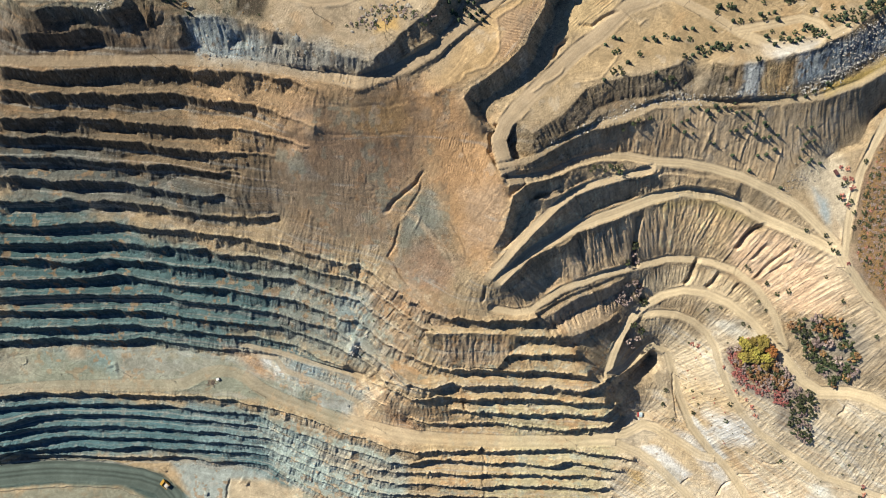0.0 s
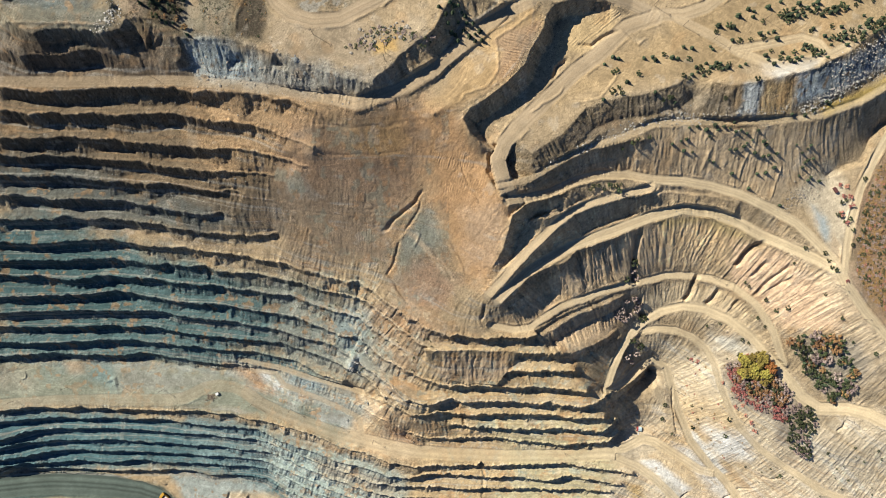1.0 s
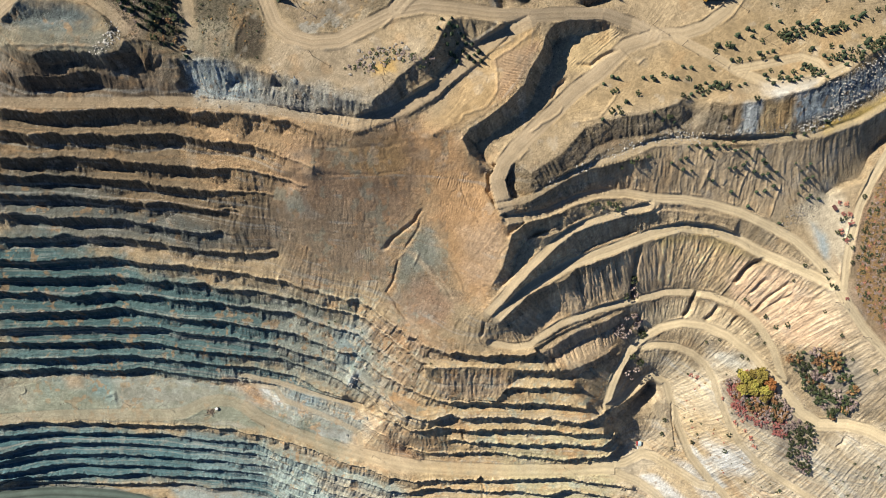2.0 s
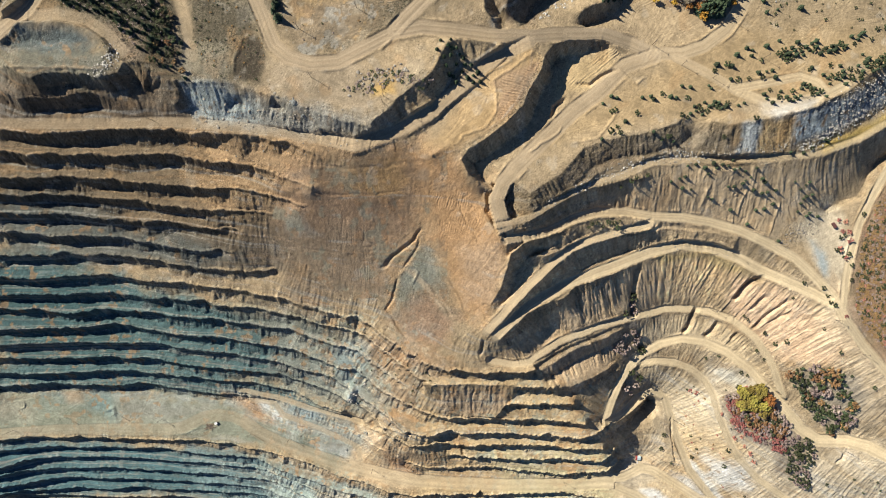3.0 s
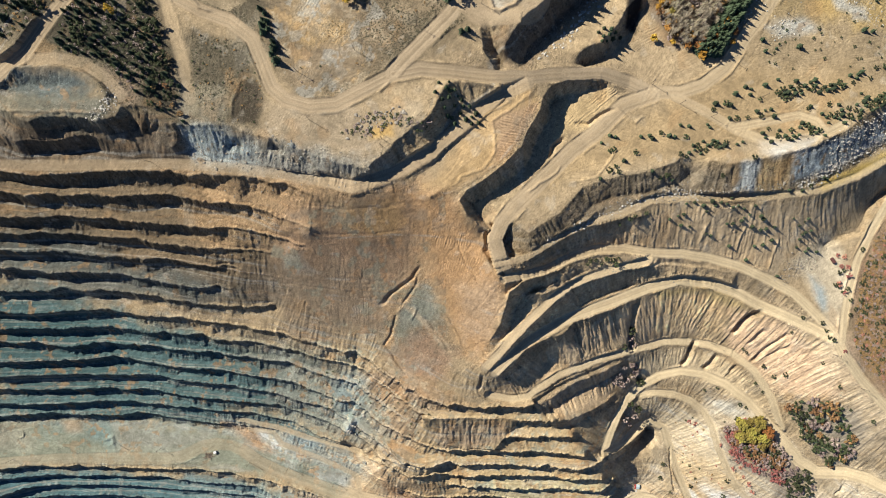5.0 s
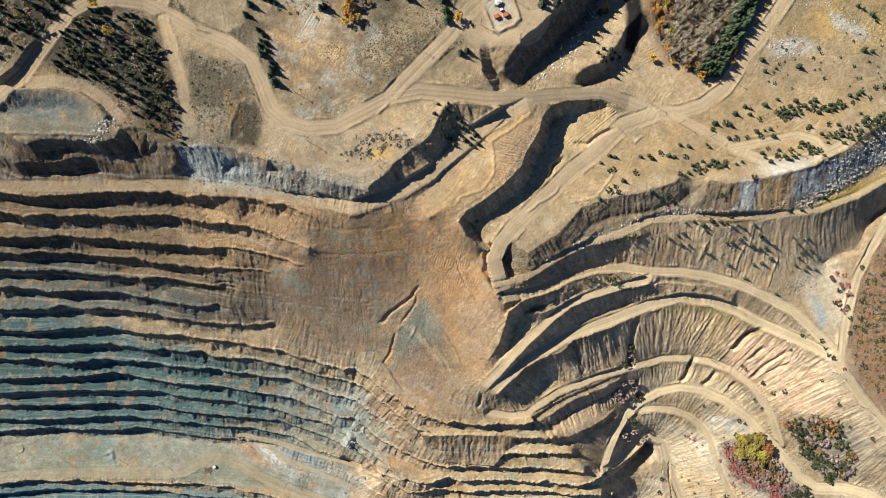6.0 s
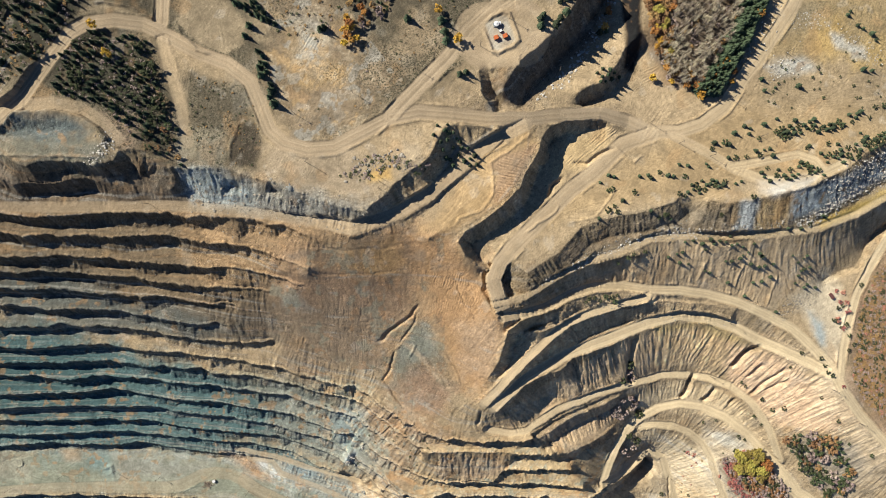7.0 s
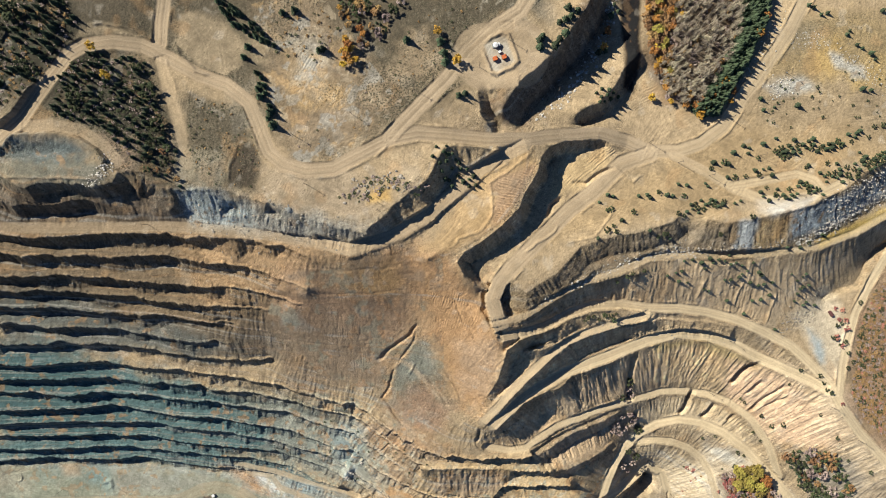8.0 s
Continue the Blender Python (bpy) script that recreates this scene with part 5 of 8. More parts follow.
AREAS["yard_cream"] = ((0.6, 0.51, 0.37), 0.85, 7, [(276, 60), (290, 71), (305, 80), (317, 62), (326, 44), (320, 12), (310, -2), (302, 16), (290, 40)])
AREAS["blue_patch"] = ((0.31, 0.36, 0.36), 0.85, 4, [(291, 50), (297, 48), (306, 36), (309, 20), (303, 20), (296, 36)])
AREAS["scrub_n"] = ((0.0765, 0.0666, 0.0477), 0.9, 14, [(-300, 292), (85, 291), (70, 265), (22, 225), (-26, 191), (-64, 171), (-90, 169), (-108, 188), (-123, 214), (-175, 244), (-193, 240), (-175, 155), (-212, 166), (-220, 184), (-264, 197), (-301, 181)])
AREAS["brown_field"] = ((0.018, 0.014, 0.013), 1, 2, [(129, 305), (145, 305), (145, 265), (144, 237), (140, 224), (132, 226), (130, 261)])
AREAS["grove_n_floor"] = ((0.155, 0.12, 0.09), 0.9, 5, [(150, 306), (233, 306), (225, 266), (209, 230), (189, 208), (161, 214), (148, 246)])
# bushy floors of the woods, with the trees' shade darkening the colour
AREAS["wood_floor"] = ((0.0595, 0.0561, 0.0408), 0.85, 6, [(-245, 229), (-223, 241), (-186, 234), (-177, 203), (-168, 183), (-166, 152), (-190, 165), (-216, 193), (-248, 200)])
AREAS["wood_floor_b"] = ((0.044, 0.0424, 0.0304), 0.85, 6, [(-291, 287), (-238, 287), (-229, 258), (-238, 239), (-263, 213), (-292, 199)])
AREAS["lot_a"] = ((0.29, 0.23, 0.15), 0.95, 3, [(-232, 251), (-229, 257), (-219, 260), (-210, 260), (-197, 256), (-192, 251), (-210, 252)])
AREAS["lot_c"] = ((0.34, 0.27, 0.175), 0.9, 4, [(-127, 262), (-112, 251), (-108, 236), (-118, 233), (-127, 244)])
AREAS["north_tan"] = ((0.33, 0.25, 0.16), 0.8, 10, [(-26, 252), (-4, 259), (7, 236), (-12, 222), (-30, 225)])
AREAS["pad_tan"] = ((0.38, 0.29, 0.18), 0.85, 8, [(11, 233), (30, 259), (63, 270), (74, 252), (67, 237), (48, 220), (26, 222)])
# dark brown ravine rock, darkened further to deepen the shade on its face
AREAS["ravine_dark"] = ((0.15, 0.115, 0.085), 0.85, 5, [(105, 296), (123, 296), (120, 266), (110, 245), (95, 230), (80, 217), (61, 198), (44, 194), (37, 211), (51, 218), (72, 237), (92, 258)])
AREAS["field_n_tan"] = ((0.265, 0.2, 0.13), 0.9, 10, [(-123, 274), (-78, 285), (-49, 244), (-26, 214), (-56, 171), (-90, 170), (-105, 188), (-116, 214), (-112, 244)])
AREAS["field_ochre"] = ((0.4, 0.275, 0.135), 0.7, 12, [(-101, 244), (-78, 247), (-64, 214), (-93, 195)])
AREAS["field_grey"] = ((0.36, 0.36, 0.32), 0.75, 10, [(-92, 250), (-74, 252), (-70, 232), (-80, 216), (-92, 226)])
AREAS["pale_streak"] = ((0.42, 0.4, 0.34), 0.8, 4, [(246, 229), (260, 236), (271, 229), (254, 223)])
AREAS["pale_streak_b"] = ((0.42, 0.4, 0.34), 0.7, 4, [(283, 251), (292, 250), (306, 239), (300, 234), (288, 243)])
AREAS["shelf_tan"] = ((0.135, 0.112, 0.077), 0.9, 6, [(-175, 273), (-126, 273), (-119, 236), (-138, 223), (-171, 236)])
AREAS["lot_b"] = ((0.2883, 0.2278, 0.1488), 0.95, 3, [(-168, 267), (-157, 270), (-138, 262), (-124, 248), (-127, 234), (-140, 228), (-157, 235), (-170, 248)])
AREAS["field_sw"] = ((0.1, 0.086, 0.061), 0.9, 8, [(-162, 213), (-122, 206), (-115, 169), (-118, 150), (-174, 151), (-162, 173)])
AREAS["plot_pale"] = ((0.27, 0.23, 0.16), 0.9, 3, [(-169, 176), (-159, 179), (-138, 177), (-134, 171), (-140, 152), (-169, 152)])
AREAS["plot_dark"] = ((0.09, 0.07, 0.05), 0.9, 3, [(-133, 179), (-118, 181), (-116, 165), (-119, 153), (-136, 154)])
AREAS["turn_lot"] = ((0.279, 0.2115, 0.1485), 0.9, 4, [(-215, 188), (-191, 185), (-192, 164), (-204, 163), (-208, 176)])
AREAS["mesa_grey"] = ((0.1755, 0.171, 0.1323), 0.9, 8, [(-293, 174), (-224, 172), (-206, 161), (-221, 154), (-293, 157)])
AREAS["mesa_blue"] = ((0.12, 0.145, 0.14), 0.9, 5, [(-290, 183), (-262, 185), (-222, 180), (-222, 173), (-255, 171), (-290, 174)])
AREAS["rim_plateau"] = ((0.34, 0.27, 0.185), 0.85, 8, [(-112, 166), (-60, 168), (-28, 150), (-45, 126), (-80, 135), (-115, 146)])
AREAS["rock_blue"] = ((0.3128, 0.299, 0.253), 0.95, 7, [(-166, 152), (-139, 152), (-113, 144), (-79, 137), (-49, 129), (-31, 131), (-34, 122), (-50, 116), (-80, 119), (-166, 127)])
AREAS["rock_ice"] = ((0.38, 0.42, 0.4), 0.9, 5, [(-168, 150), (-146, 151), (-134, 146), (-120, 138), (-124, 129), (-148, 127), (-166, 130)])
AREAS["nook_orange"] = ((0.48, 0.32, 0.13), 0.9, 4, [(-45, 151), (-30, 153), (-30, 145), (-44, 143)])
AREAS["plain_tan"] = ((0.36, 0.262, 0.148), 0.8, 12, [(116, 153), (152, 177), (213, 205), (253, 221), (334, 225), (334, 177), (294, 157), (193, 133), (132, 125), (92, 117), (68, 109), (84, 129)])
AREAS["plain_pale"] = ((0.29, 0.225, 0.145), 0.7, 14, [(229, 225), (334, 241), (334, 193), (273, 193), (229, 201)])
AREAS["plain_yellow"] = ((0.3, 0.222, 0.112), 0.7, 14, [(236, 241), (260, 273), (332, 285), (332, 237), (272, 229)])
AREAS["plain_ochre_a"] = ((0.45, 0.31, 0.13), 0.7, 6, [(268, 253), (285, 261), (293, 245), (281, 233), (264, 237)])
AREAS["plain_ochre_b"] = ((0.45, 0.32, 0.14), 0.7, 6, [(293, 237), (317, 249), (320, 229), (297, 227)])
AREAS["plain_white_a"] = ((0.46, 0.45, 0.4), 0.8, 3, [(280, 251), (289, 250), (293, 239), (284, 241)])
AREAS["plain_white_b"] = ((0.46, 0.45, 0.4), 0.8, 3, [(293, 244), (304, 241), (307, 233), (296, 234)])
AREAS["plain_white_c"] = ((0.42, 0.41, 0.36), 0.75, 4, [(233, 228), (249, 234), (264, 234), (270, 226), (245, 222)])
AREAS["plain_grey"] = ((0.2, 0.175, 0.125), 0.6, 8, [(252, 273), (268, 269), (264, 257), (252, 253)])
AREAS["valley_yellow"] = ((0.55, 0.405, 0.225), 0.8, 6, [(91, 180), (122, 188), (126, 172), (107, 157), (83, 149), (87, 169)])
# shelf floor colours carry some of the pit's bluish haze
AREAS["shelf_floor"] = ((0.2328, 0.2438, 0.1846), 0.95, 7, [(-466, -92), (-218, -98), (-169, -116), (-78, -142), (-78, -175), (-105, -168), (-169, -147), (-315, -138), (-466, -142)])
AREAS["shelf_teal"] = ((0.19, 0.2546, 0.2375), 0.85, 12, [(-385, -90), (-315, -92), (-312, -116), (-342, -113), (-364, -105), (-382, -102)])
AREAS["shelf_rim"] = ((0.22, 0.25, 0.225), 0.8, 4, [(-391, -92), (-304, -93), (-245, -96), (-196, -104), (-196, -108), (-250, -102), (-315, -98), (-391, -97)])
AREAS["shelf_tan_b"] = ((0.34, 0.265, 0.18), 0.85, 6, [(-364, -91), (-342, -92), (-337, -107), (-358, -107)])
AREAS["shelf_pink"] = ((0.275, 0.268, 0.22), 0.85, 8, [(-311, -101), (-288, -98), (-240, -103), (-207, -107), (-237, -122), (-261, -127), (-307, -122)])
AREAS["shelf_ice"] = ((0.31, 0.325, 0.285), 0.7, 8, [(-288, -98), (-245, -103), (-250, -112), (-283, -107)])
AREAS["shelf_grey"] = ((0.36, 0.365, 0.31), 0.9, 7, [(-195, -90), (-163, -95), (-99, -115), (-50, -133), (-66, -144), (-81, -158), (-104, -147), (-141, -133), (-168, -122), (-206, -107)])
AREAS["shelf_rust"] = ((0.37, 0.25, 0.16), 0.8, 6, [(-205, -95), (-178, -99), (-162, -112), (-152, -123), (-162, -124), (-184, -112)])
AREAS["shelf_blue"] = ((0.27, 0.33, 0.32), 0.9, 5, [(-147, -101), (-120, -107), (-112, -118), (-128, -120), (-144, -111)])
AREAS["shelf_white"] = ((0.62, 0.62, 0.57), 0.95, 4, [(-172, -102), (-164, -103), (-152, -115), (-144, -124), (-152, -125), (-164, -115)])
AREAS["shelf_stones"] = ((0.47, 0.47, 0.42), 0.85, 5, [(-153, -134), (-121, -142), (-99, -148), (-86, -151), (-91, -160), (-121, -149)])
AREAS["apron"] = ((0.53, 0.415, 0.27), 0.9, 8, [(-82, -147), (-51, -159), (-18, -176), (-21, -186), (-67, -188), (-94, -173)])
AREAS["low_orange"] = ((0.56, 0.39, 0.235), 0.75, 9, [(-72, -122), (-24, -139), (3, -163), (-8, -168), (-45, -150), (-72, -139)])
AREAS["pad_floor"] = ((0.44, 0.4, 0.325), 0.9, 2, [(32, 248), (43, 255), (47, 253), (53, 237), (41, 230), (37, 232)])
AREAS["shelf_west"] = ((0.31, 0.29, 0.22), 0.8, 8, [(-455, -98), (-393, -98), (-390, -116), (-455, -122)])
AREAS["rust_streak"] = ((0.36, 0.22, 0.13), 0.8, 6, [(-53, -146), (-21, -166), (-10, -179), (-34, -173), (-57, -159)])
AREAS["white_band_a"] = ((0.72, 0.69, 0.62), 0.9, 3, [(192, -191), (207, -191), (244, -218), (234, -226)])
AREAS["white_band_b"] = ((0.7, 0.67, 0.59), 0.9, 3, [(232, -159), (240, -160), (274, -200), (265, -206)])
AREAS["pad_grey"] = ((0.47, 0.44, 0.37), 0.9, 3, [(200, -203), (222, -212), (242, -228), (230, -233), (211, -222)])
AREAS["ochre_patch"] = ((0.5, 0.34, 0.15), 0.8, 5, [(179, -214), (193, -218), (203, -237), (188, -235)])
AREAS["grove_floor"] = ((0.22, 0.175, 0.13), 0.85, 5, [(248, -82), (277, -77), (296, -90), (314, -117), (325, -144), (316, -166), (299, -162), (294, -139), (262, -122), (247, -98)])
AREAS["grove_floor_b"] = ((0.3, 0.26, 0.2), 0.8, 5, [(293, -65), (313, -58), (337, -62), (354, -79), (356, -101), (340, -121), (323, -106), (308, -82)])
# dark pit road and grey rock, with blue haze mixed into the colour
AREAS["pit_lane"] = ((0.082, 0.108, 0.093), 1, 3, [(-547, -230), (-474, -228), (-414, -224), (-353, -226), (-299, -240), (-272, -267), (-268, -314), (-305, -314), (-311, -272), (-341, -255), (-414, -252), (-474, -258), (-547, -261)])
AREAS["pit_grey"] = ((0.31, 0.345, 0.315), 0.9, 6, [(-293, -226), (-232, -231), (-184, -240), (-190, -248), (-226, -248), (-230, -278), (-263, -278), (-281, -248)])
AREAS["pit_tan"] = ((0.48, 0.39, 0.265), 0.95, 5, [(-228, -248), (-190, -248), (-148, -260), (-118, -275), (-118, -296), (-232, -296)])
AREAS["pit_bank"] = ((0.24, 0.24, 0.18), 0.9, 5, [(-547, -261), (-475, -260), (-414, -254), (-342, -256), (-311, -272), (-305, -314), (-547, -314)])


blotch, streak, speck = fractal(38, 4, 0.6), fractal(13, 3, 0.65), fractal(4.5, 2, 0.7)
SOIL = np.zeros((NY, NX, 3)) + np.array((0.42, 0.32, 0.2))
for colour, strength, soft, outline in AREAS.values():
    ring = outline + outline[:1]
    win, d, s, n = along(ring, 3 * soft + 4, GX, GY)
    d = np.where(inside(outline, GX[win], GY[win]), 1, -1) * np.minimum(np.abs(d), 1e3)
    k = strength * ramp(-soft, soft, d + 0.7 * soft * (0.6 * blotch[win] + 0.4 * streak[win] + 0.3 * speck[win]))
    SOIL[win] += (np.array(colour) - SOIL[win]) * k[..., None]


def tint(mask, colour, strength):
    global SOIL
    k = np.clip(mask * strength, 0, 1)[..., None]
    SOIL = SOIL + (np.array(colour) - SOIL) * k


# tilted beds of white and ochre rock in the pale ground
v = GX * 0.62 + GY * 0.78 + 5 * soft_noise(45) + 1.5 * soft_noise(12)
bed = np.interp(v / 6.0 + 400, np.arange(800), rng.uniform(-1, 1, 800)) + 0.5 * np.interp(v / 1.3 + 800, np.arange(1600), rng.uniform(-1, 1, 1600))
pale_ground = np.clip((SOIL[..., 0] - 0.5) * 8, 0, 1) * (1 - natural * (GY > -60))
tint(ramp(0.45, 0.9, bed + 0.2 * streak) * pale_ground, (0.68, 0.63, 0.53), 0.42)
tint(ramp(0.45, 0.9, -bed + 0.2 * streak) * pale_ground, (0.50, 0.37, 0.22), 0.5)
Z = Z + 0.3 * bed * pale_ground * (1 - np.clip(ROAD, 0, 1))
# veins and stains of other rock, darkened faces, loose spoil, driven tracks
wet = inside(AREAS["pit_lane"][3], GX, GY)
grey = np.clip((SOIL[..., 2] / SOIL[..., 0] - 0.62) * 4, 0, 1) * (1 - wet)
kept = 1 - 0.85 * (inside(AREAS["pad_floor"][3], GX, GY) | inside(AREAS["white_yard"][3], GX, GY))
even = 1 - 0.75 * in_corner * (LIE < -70)
tint(ramp(0.55, 1.0, fractal(8, 3, 0.75)) * grey * even * (1 - 0.8 * inside(AREAS["teal_pit"][3], GX, GY)), (0.3, 0.2, 0.115), 0.75)
still = np.zeros((NY, NX))
for name in ("shelf_floor", "pit_tan", "apron", "cream_low", "cream_east"):
    still = np.maximum(still, inside(AREAS[name][3], GX, GY))
dry = (1 - 0.65 * still) * (1 - grey) * (1 - wet) * (1 - inside(AREAS["brown_field"][3], GX, GY))
tint(ramp(0.6, 1.1, fractal(20, 3, 0.7)) * dry, (0.42, 0.26, 0.13), 0.28)
tint(ramp(0.6, 1.1, fractal(26, 3, 0.7)) * dry, (0.34, 0.31, 0.25), 0.22)
tint(ramp(0.8, 1.2, fractal(11, 3, 0.7)) * (1 - wet) * even * (1 - 0.6 * still), (0.58, 0.52, 0.42), 0.22)
driven = 1 - 0.65 * np.clip(ROAD, 0, 1)
turned = inside(AREAS["field_n_tan"][3], GX, GY) * driven
for size, least, colour, most in ((15, 0.5, (0.36, 0.36, 0.32), 0.45), (13, 0.5, (0.4, 0.275, 0.145), 0.55), (11, 0.55, (0.42, 0.345, 0.24), 0.5), (9, 0.6, (0.17, 0.14, 0.1), 0.45)):
    tint(ramp(least, least + 0.25, fractal(size, 4, 0.7)) * turned, colour, most)
mosaic = np.maximum(in_corner, ramp(-20, 0, GX) * (1 - ramp(150, 170, GX)) * (1 - ramp(-75, -60, GY))) * driven
for size, least, colour, most in ((11, 0.55, (0.44, 0.27, 0.14), 0.6), (9, 0.6, (0.3, 0.34, 0.28), 0.55), (7, 0.7, (0.62, 0.52, 0.36), 0.6), (6, 0.7, (0.2, 0.15, 0.1), 0.5)):
    tint(ramp(least, least + 0.3, fractal(size, 4, 0.7)) * mosaic, colour, most)
# patches of grey-green and umber in the tipped spoil
for size, least, colour, most in ((16, 0.5, (0.27, 0.26, 0.19), 0.55), (12, 0.6, (0.4, 0.24, 0.13), 0.5), (9, 0.65, (0.2, 0.155, 0.11), 0.4)):
    tint(ramp(least, least + 0.35, fractal(size, 4, 0.7)) * tipped * (GX < 5), colour, most)
SOIL = SOIL * (1 + (0.09 * streak + 0.09 * speck + 0.13 * fractal(2.2, 1)) * driven * np.where(tipped, 0.65, 1))[..., None]
# steep faces are darkened here, shade put into the soil colour
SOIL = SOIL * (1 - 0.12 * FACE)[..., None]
# crest banks get a pale tint that stands for sunlight on them
tint(CREST * np.clip(0.6 + 0.5 * streak, 0, 1) * (1 - 0.6 * grey), (0.6, 0.49, 0.34), 0.35 * np.exp(-((GX + 30) / 60) ** 4) + 0.1)
SOIL = SOIL * (1 + 0.075 * RUNS * scree + 0.04 * TRAILS * (1 - ramp(0.2, 0.45, PITCH)))[..., None]
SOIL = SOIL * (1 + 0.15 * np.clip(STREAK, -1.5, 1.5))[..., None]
# thin beds: rusty, pale and dark lines along the slopes
broken = SLOPE * np.clip(0.6 + 0.5 * blotch, 0, 1)
tint(ramp(0.35, 0.9, BEDS + 0.3 * speck) * broken * (1 - grey), (0.44, 0.27, 0.14), 0.45)
tint(ramp(0.35, 0.9, BEDS + 0.3 * streak) * broken * grey, (0.30, 0.29, 0.24), 0.45)
tint(ramp(0.5, 1.0, -BEDS + 0.3 * speck) * broken, (0.16, 0.125, 0.09), 0.4)
tint(ramp(0.8, 1.2, np.abs(BEDS - 0.2) + 0.3 * streak) * SLOPE, (0.52, 0.5, 0.43), 0.3)
wear = np.clip(ROAD * (0.95 + 0.15 * streak), 0, 1) * (1 - 0.95 * wet) * kept
pale = ramp(-60, 220, GX - 0.8 * GY)
for name, count, reach, heading in (("plain_tan", 60, 60, 25), ("plain_pale", 45, 80, 10), ("cream_low", 80, 60, -50), ("cream_east", 30, 50, -45),
                                     ("shelf_floor", 60, 50, 5), ("field_n_tan", 50, 50, 60), ("spur_tan", 30, 50, 55), ("lot_b", 10, 40, -40),
                                     ("pad_tan", 20, 40, 50), ("apron", 12, 30, -30), ("pit_tan", 14, 40, 20), ("mesa_grey", 12, 50, 5), ("shelf_grey", 20, 40, -30)):
    wheel_tracks(AREAS[name][3], 2 * count, reach, heading, count + len(name))
SOIL = SOIL * (1 + 0.22 * TRACKS)[..., None]
Z = Z - 0.2 * TRACKS
tint(wear * (1 - pale), (0.375, 0.288, 0.19), 0.95)
tint(wear * pale, (0.58, 0.465, 0.30), 0.95)
SOIL = SOIL * (1 + (0.22 + 0.22 * wet) * LANE * np.clip(ROAD, 0, 1))[..., None]
tint(RUT * wear, (0.62, 0.5, 0.34), 0.3)
luma = SOIL.mean(-1, keepdims=True)
SOIL = np.clip((luma + (SOIL - luma) * 1.1) * np.array((0.745, 0.76, 0.785)), 0.015, 0.65)
# how stony the ground is, from driven smooth to broken rock
SOIL_FLECK = rng.normal(0, 1, (NY, NX))
# sagebrush and dry grass, too low and small to stand out singly
sage = np.zeros((NY, NX))
for name, k in (("scrub_n", 1.0), ("field_sw", 0.8), ("wood_floor", 1.0), ("wood_floor_b", 1.0), ("field_n_tan", 0.2), ("shelf_tan", 0.5), ("plain_yellow", 0.5), ("plain_pale", 0.35), ("plot_pale", 0.35), ("plain_tan", 0.15), ("scrub_ne", 0.5)):
    sage = np.maximum(sage, k * inside(AREAS[name][3], GX, GY))
for name in ("lot_a", "lot_b", "lot_c", "pad_tan", "brown_field"):
    sage = sage * (1 - inside(AREAS[name][3], GX, GY))
sage = sage * (1 - np.clip(ROAD, 0, 1)) * np.clip(0.6 + 0.7 * blotch, 0, 1)
tuft = soft_noise(2.1) + 0.6 * soft_noise(1.4)
tint(ramp(0.25, 0.6, tuft) * sage, (0.075, 0.066, 0.044), 0.15)
Z = Z + 0.45 * ramp(0.2, 0.7, tuft) * sage
GRIT = np.clip((0.45 + 0.25 * streak + 0.55 * FACE + 0.35 * SPILL) * (1 - 0.8 * ROAD) * (0.3 + 0.7 * ramp(0.1, 0.25, STEEP)) * (1 - 0.75 * in_corner), 0.04, 1)
for name in ("shelf_floor", "pit_tan", "apron", "pit_lane", "cream_low", "cream_east", "plain_tan", "spur_tan", "valley_yellow", "fan_mid", "fan_pink", "fan_low", "fan_dark", "tree_slope", "dump_orange", "below_c", "right_rows", "dump_umber"):
    GRIT = GRIT * (1 - 0.6 * inside(AREAS[name][3], GX, GY))
# cracks are carved and also painted darker, like the shade inside them
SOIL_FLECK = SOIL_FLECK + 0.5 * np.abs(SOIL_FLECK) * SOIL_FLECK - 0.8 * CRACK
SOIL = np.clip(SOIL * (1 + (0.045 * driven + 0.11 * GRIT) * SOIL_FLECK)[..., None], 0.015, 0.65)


def nodes(name):
    m = bpy.data.materials.new(name)
    m.use_nodes = True
    return m, m.node_tree.nodes, m.node_tree.links, m.node_tree.nodes["Principled BSDF"]


def noise_node(n, l, scale, detail, rough=0.6, coords=None):
    t = n.new("ShaderNodeTexNoise")
    t.inputs["Scale"].default_value, t.inputs["Detail"].default_value, t.inputs["Roughness"].default_value = scale, detail, rough
    if coords is not None:
        l.new(coords, t.inputs["Vector"])
    return t


def remap(n, l, value, a, b, lo, hi):
    r = n.new("ShaderNodeMapRange")
    for key, v in (("From Min", a), ("From Max", b), ("To Min", lo), ("To Max", hi)):
        r.inputs[key].default_value = v
    l.new(value, r.inputs["Value"])
    return r.outputs["Result"]


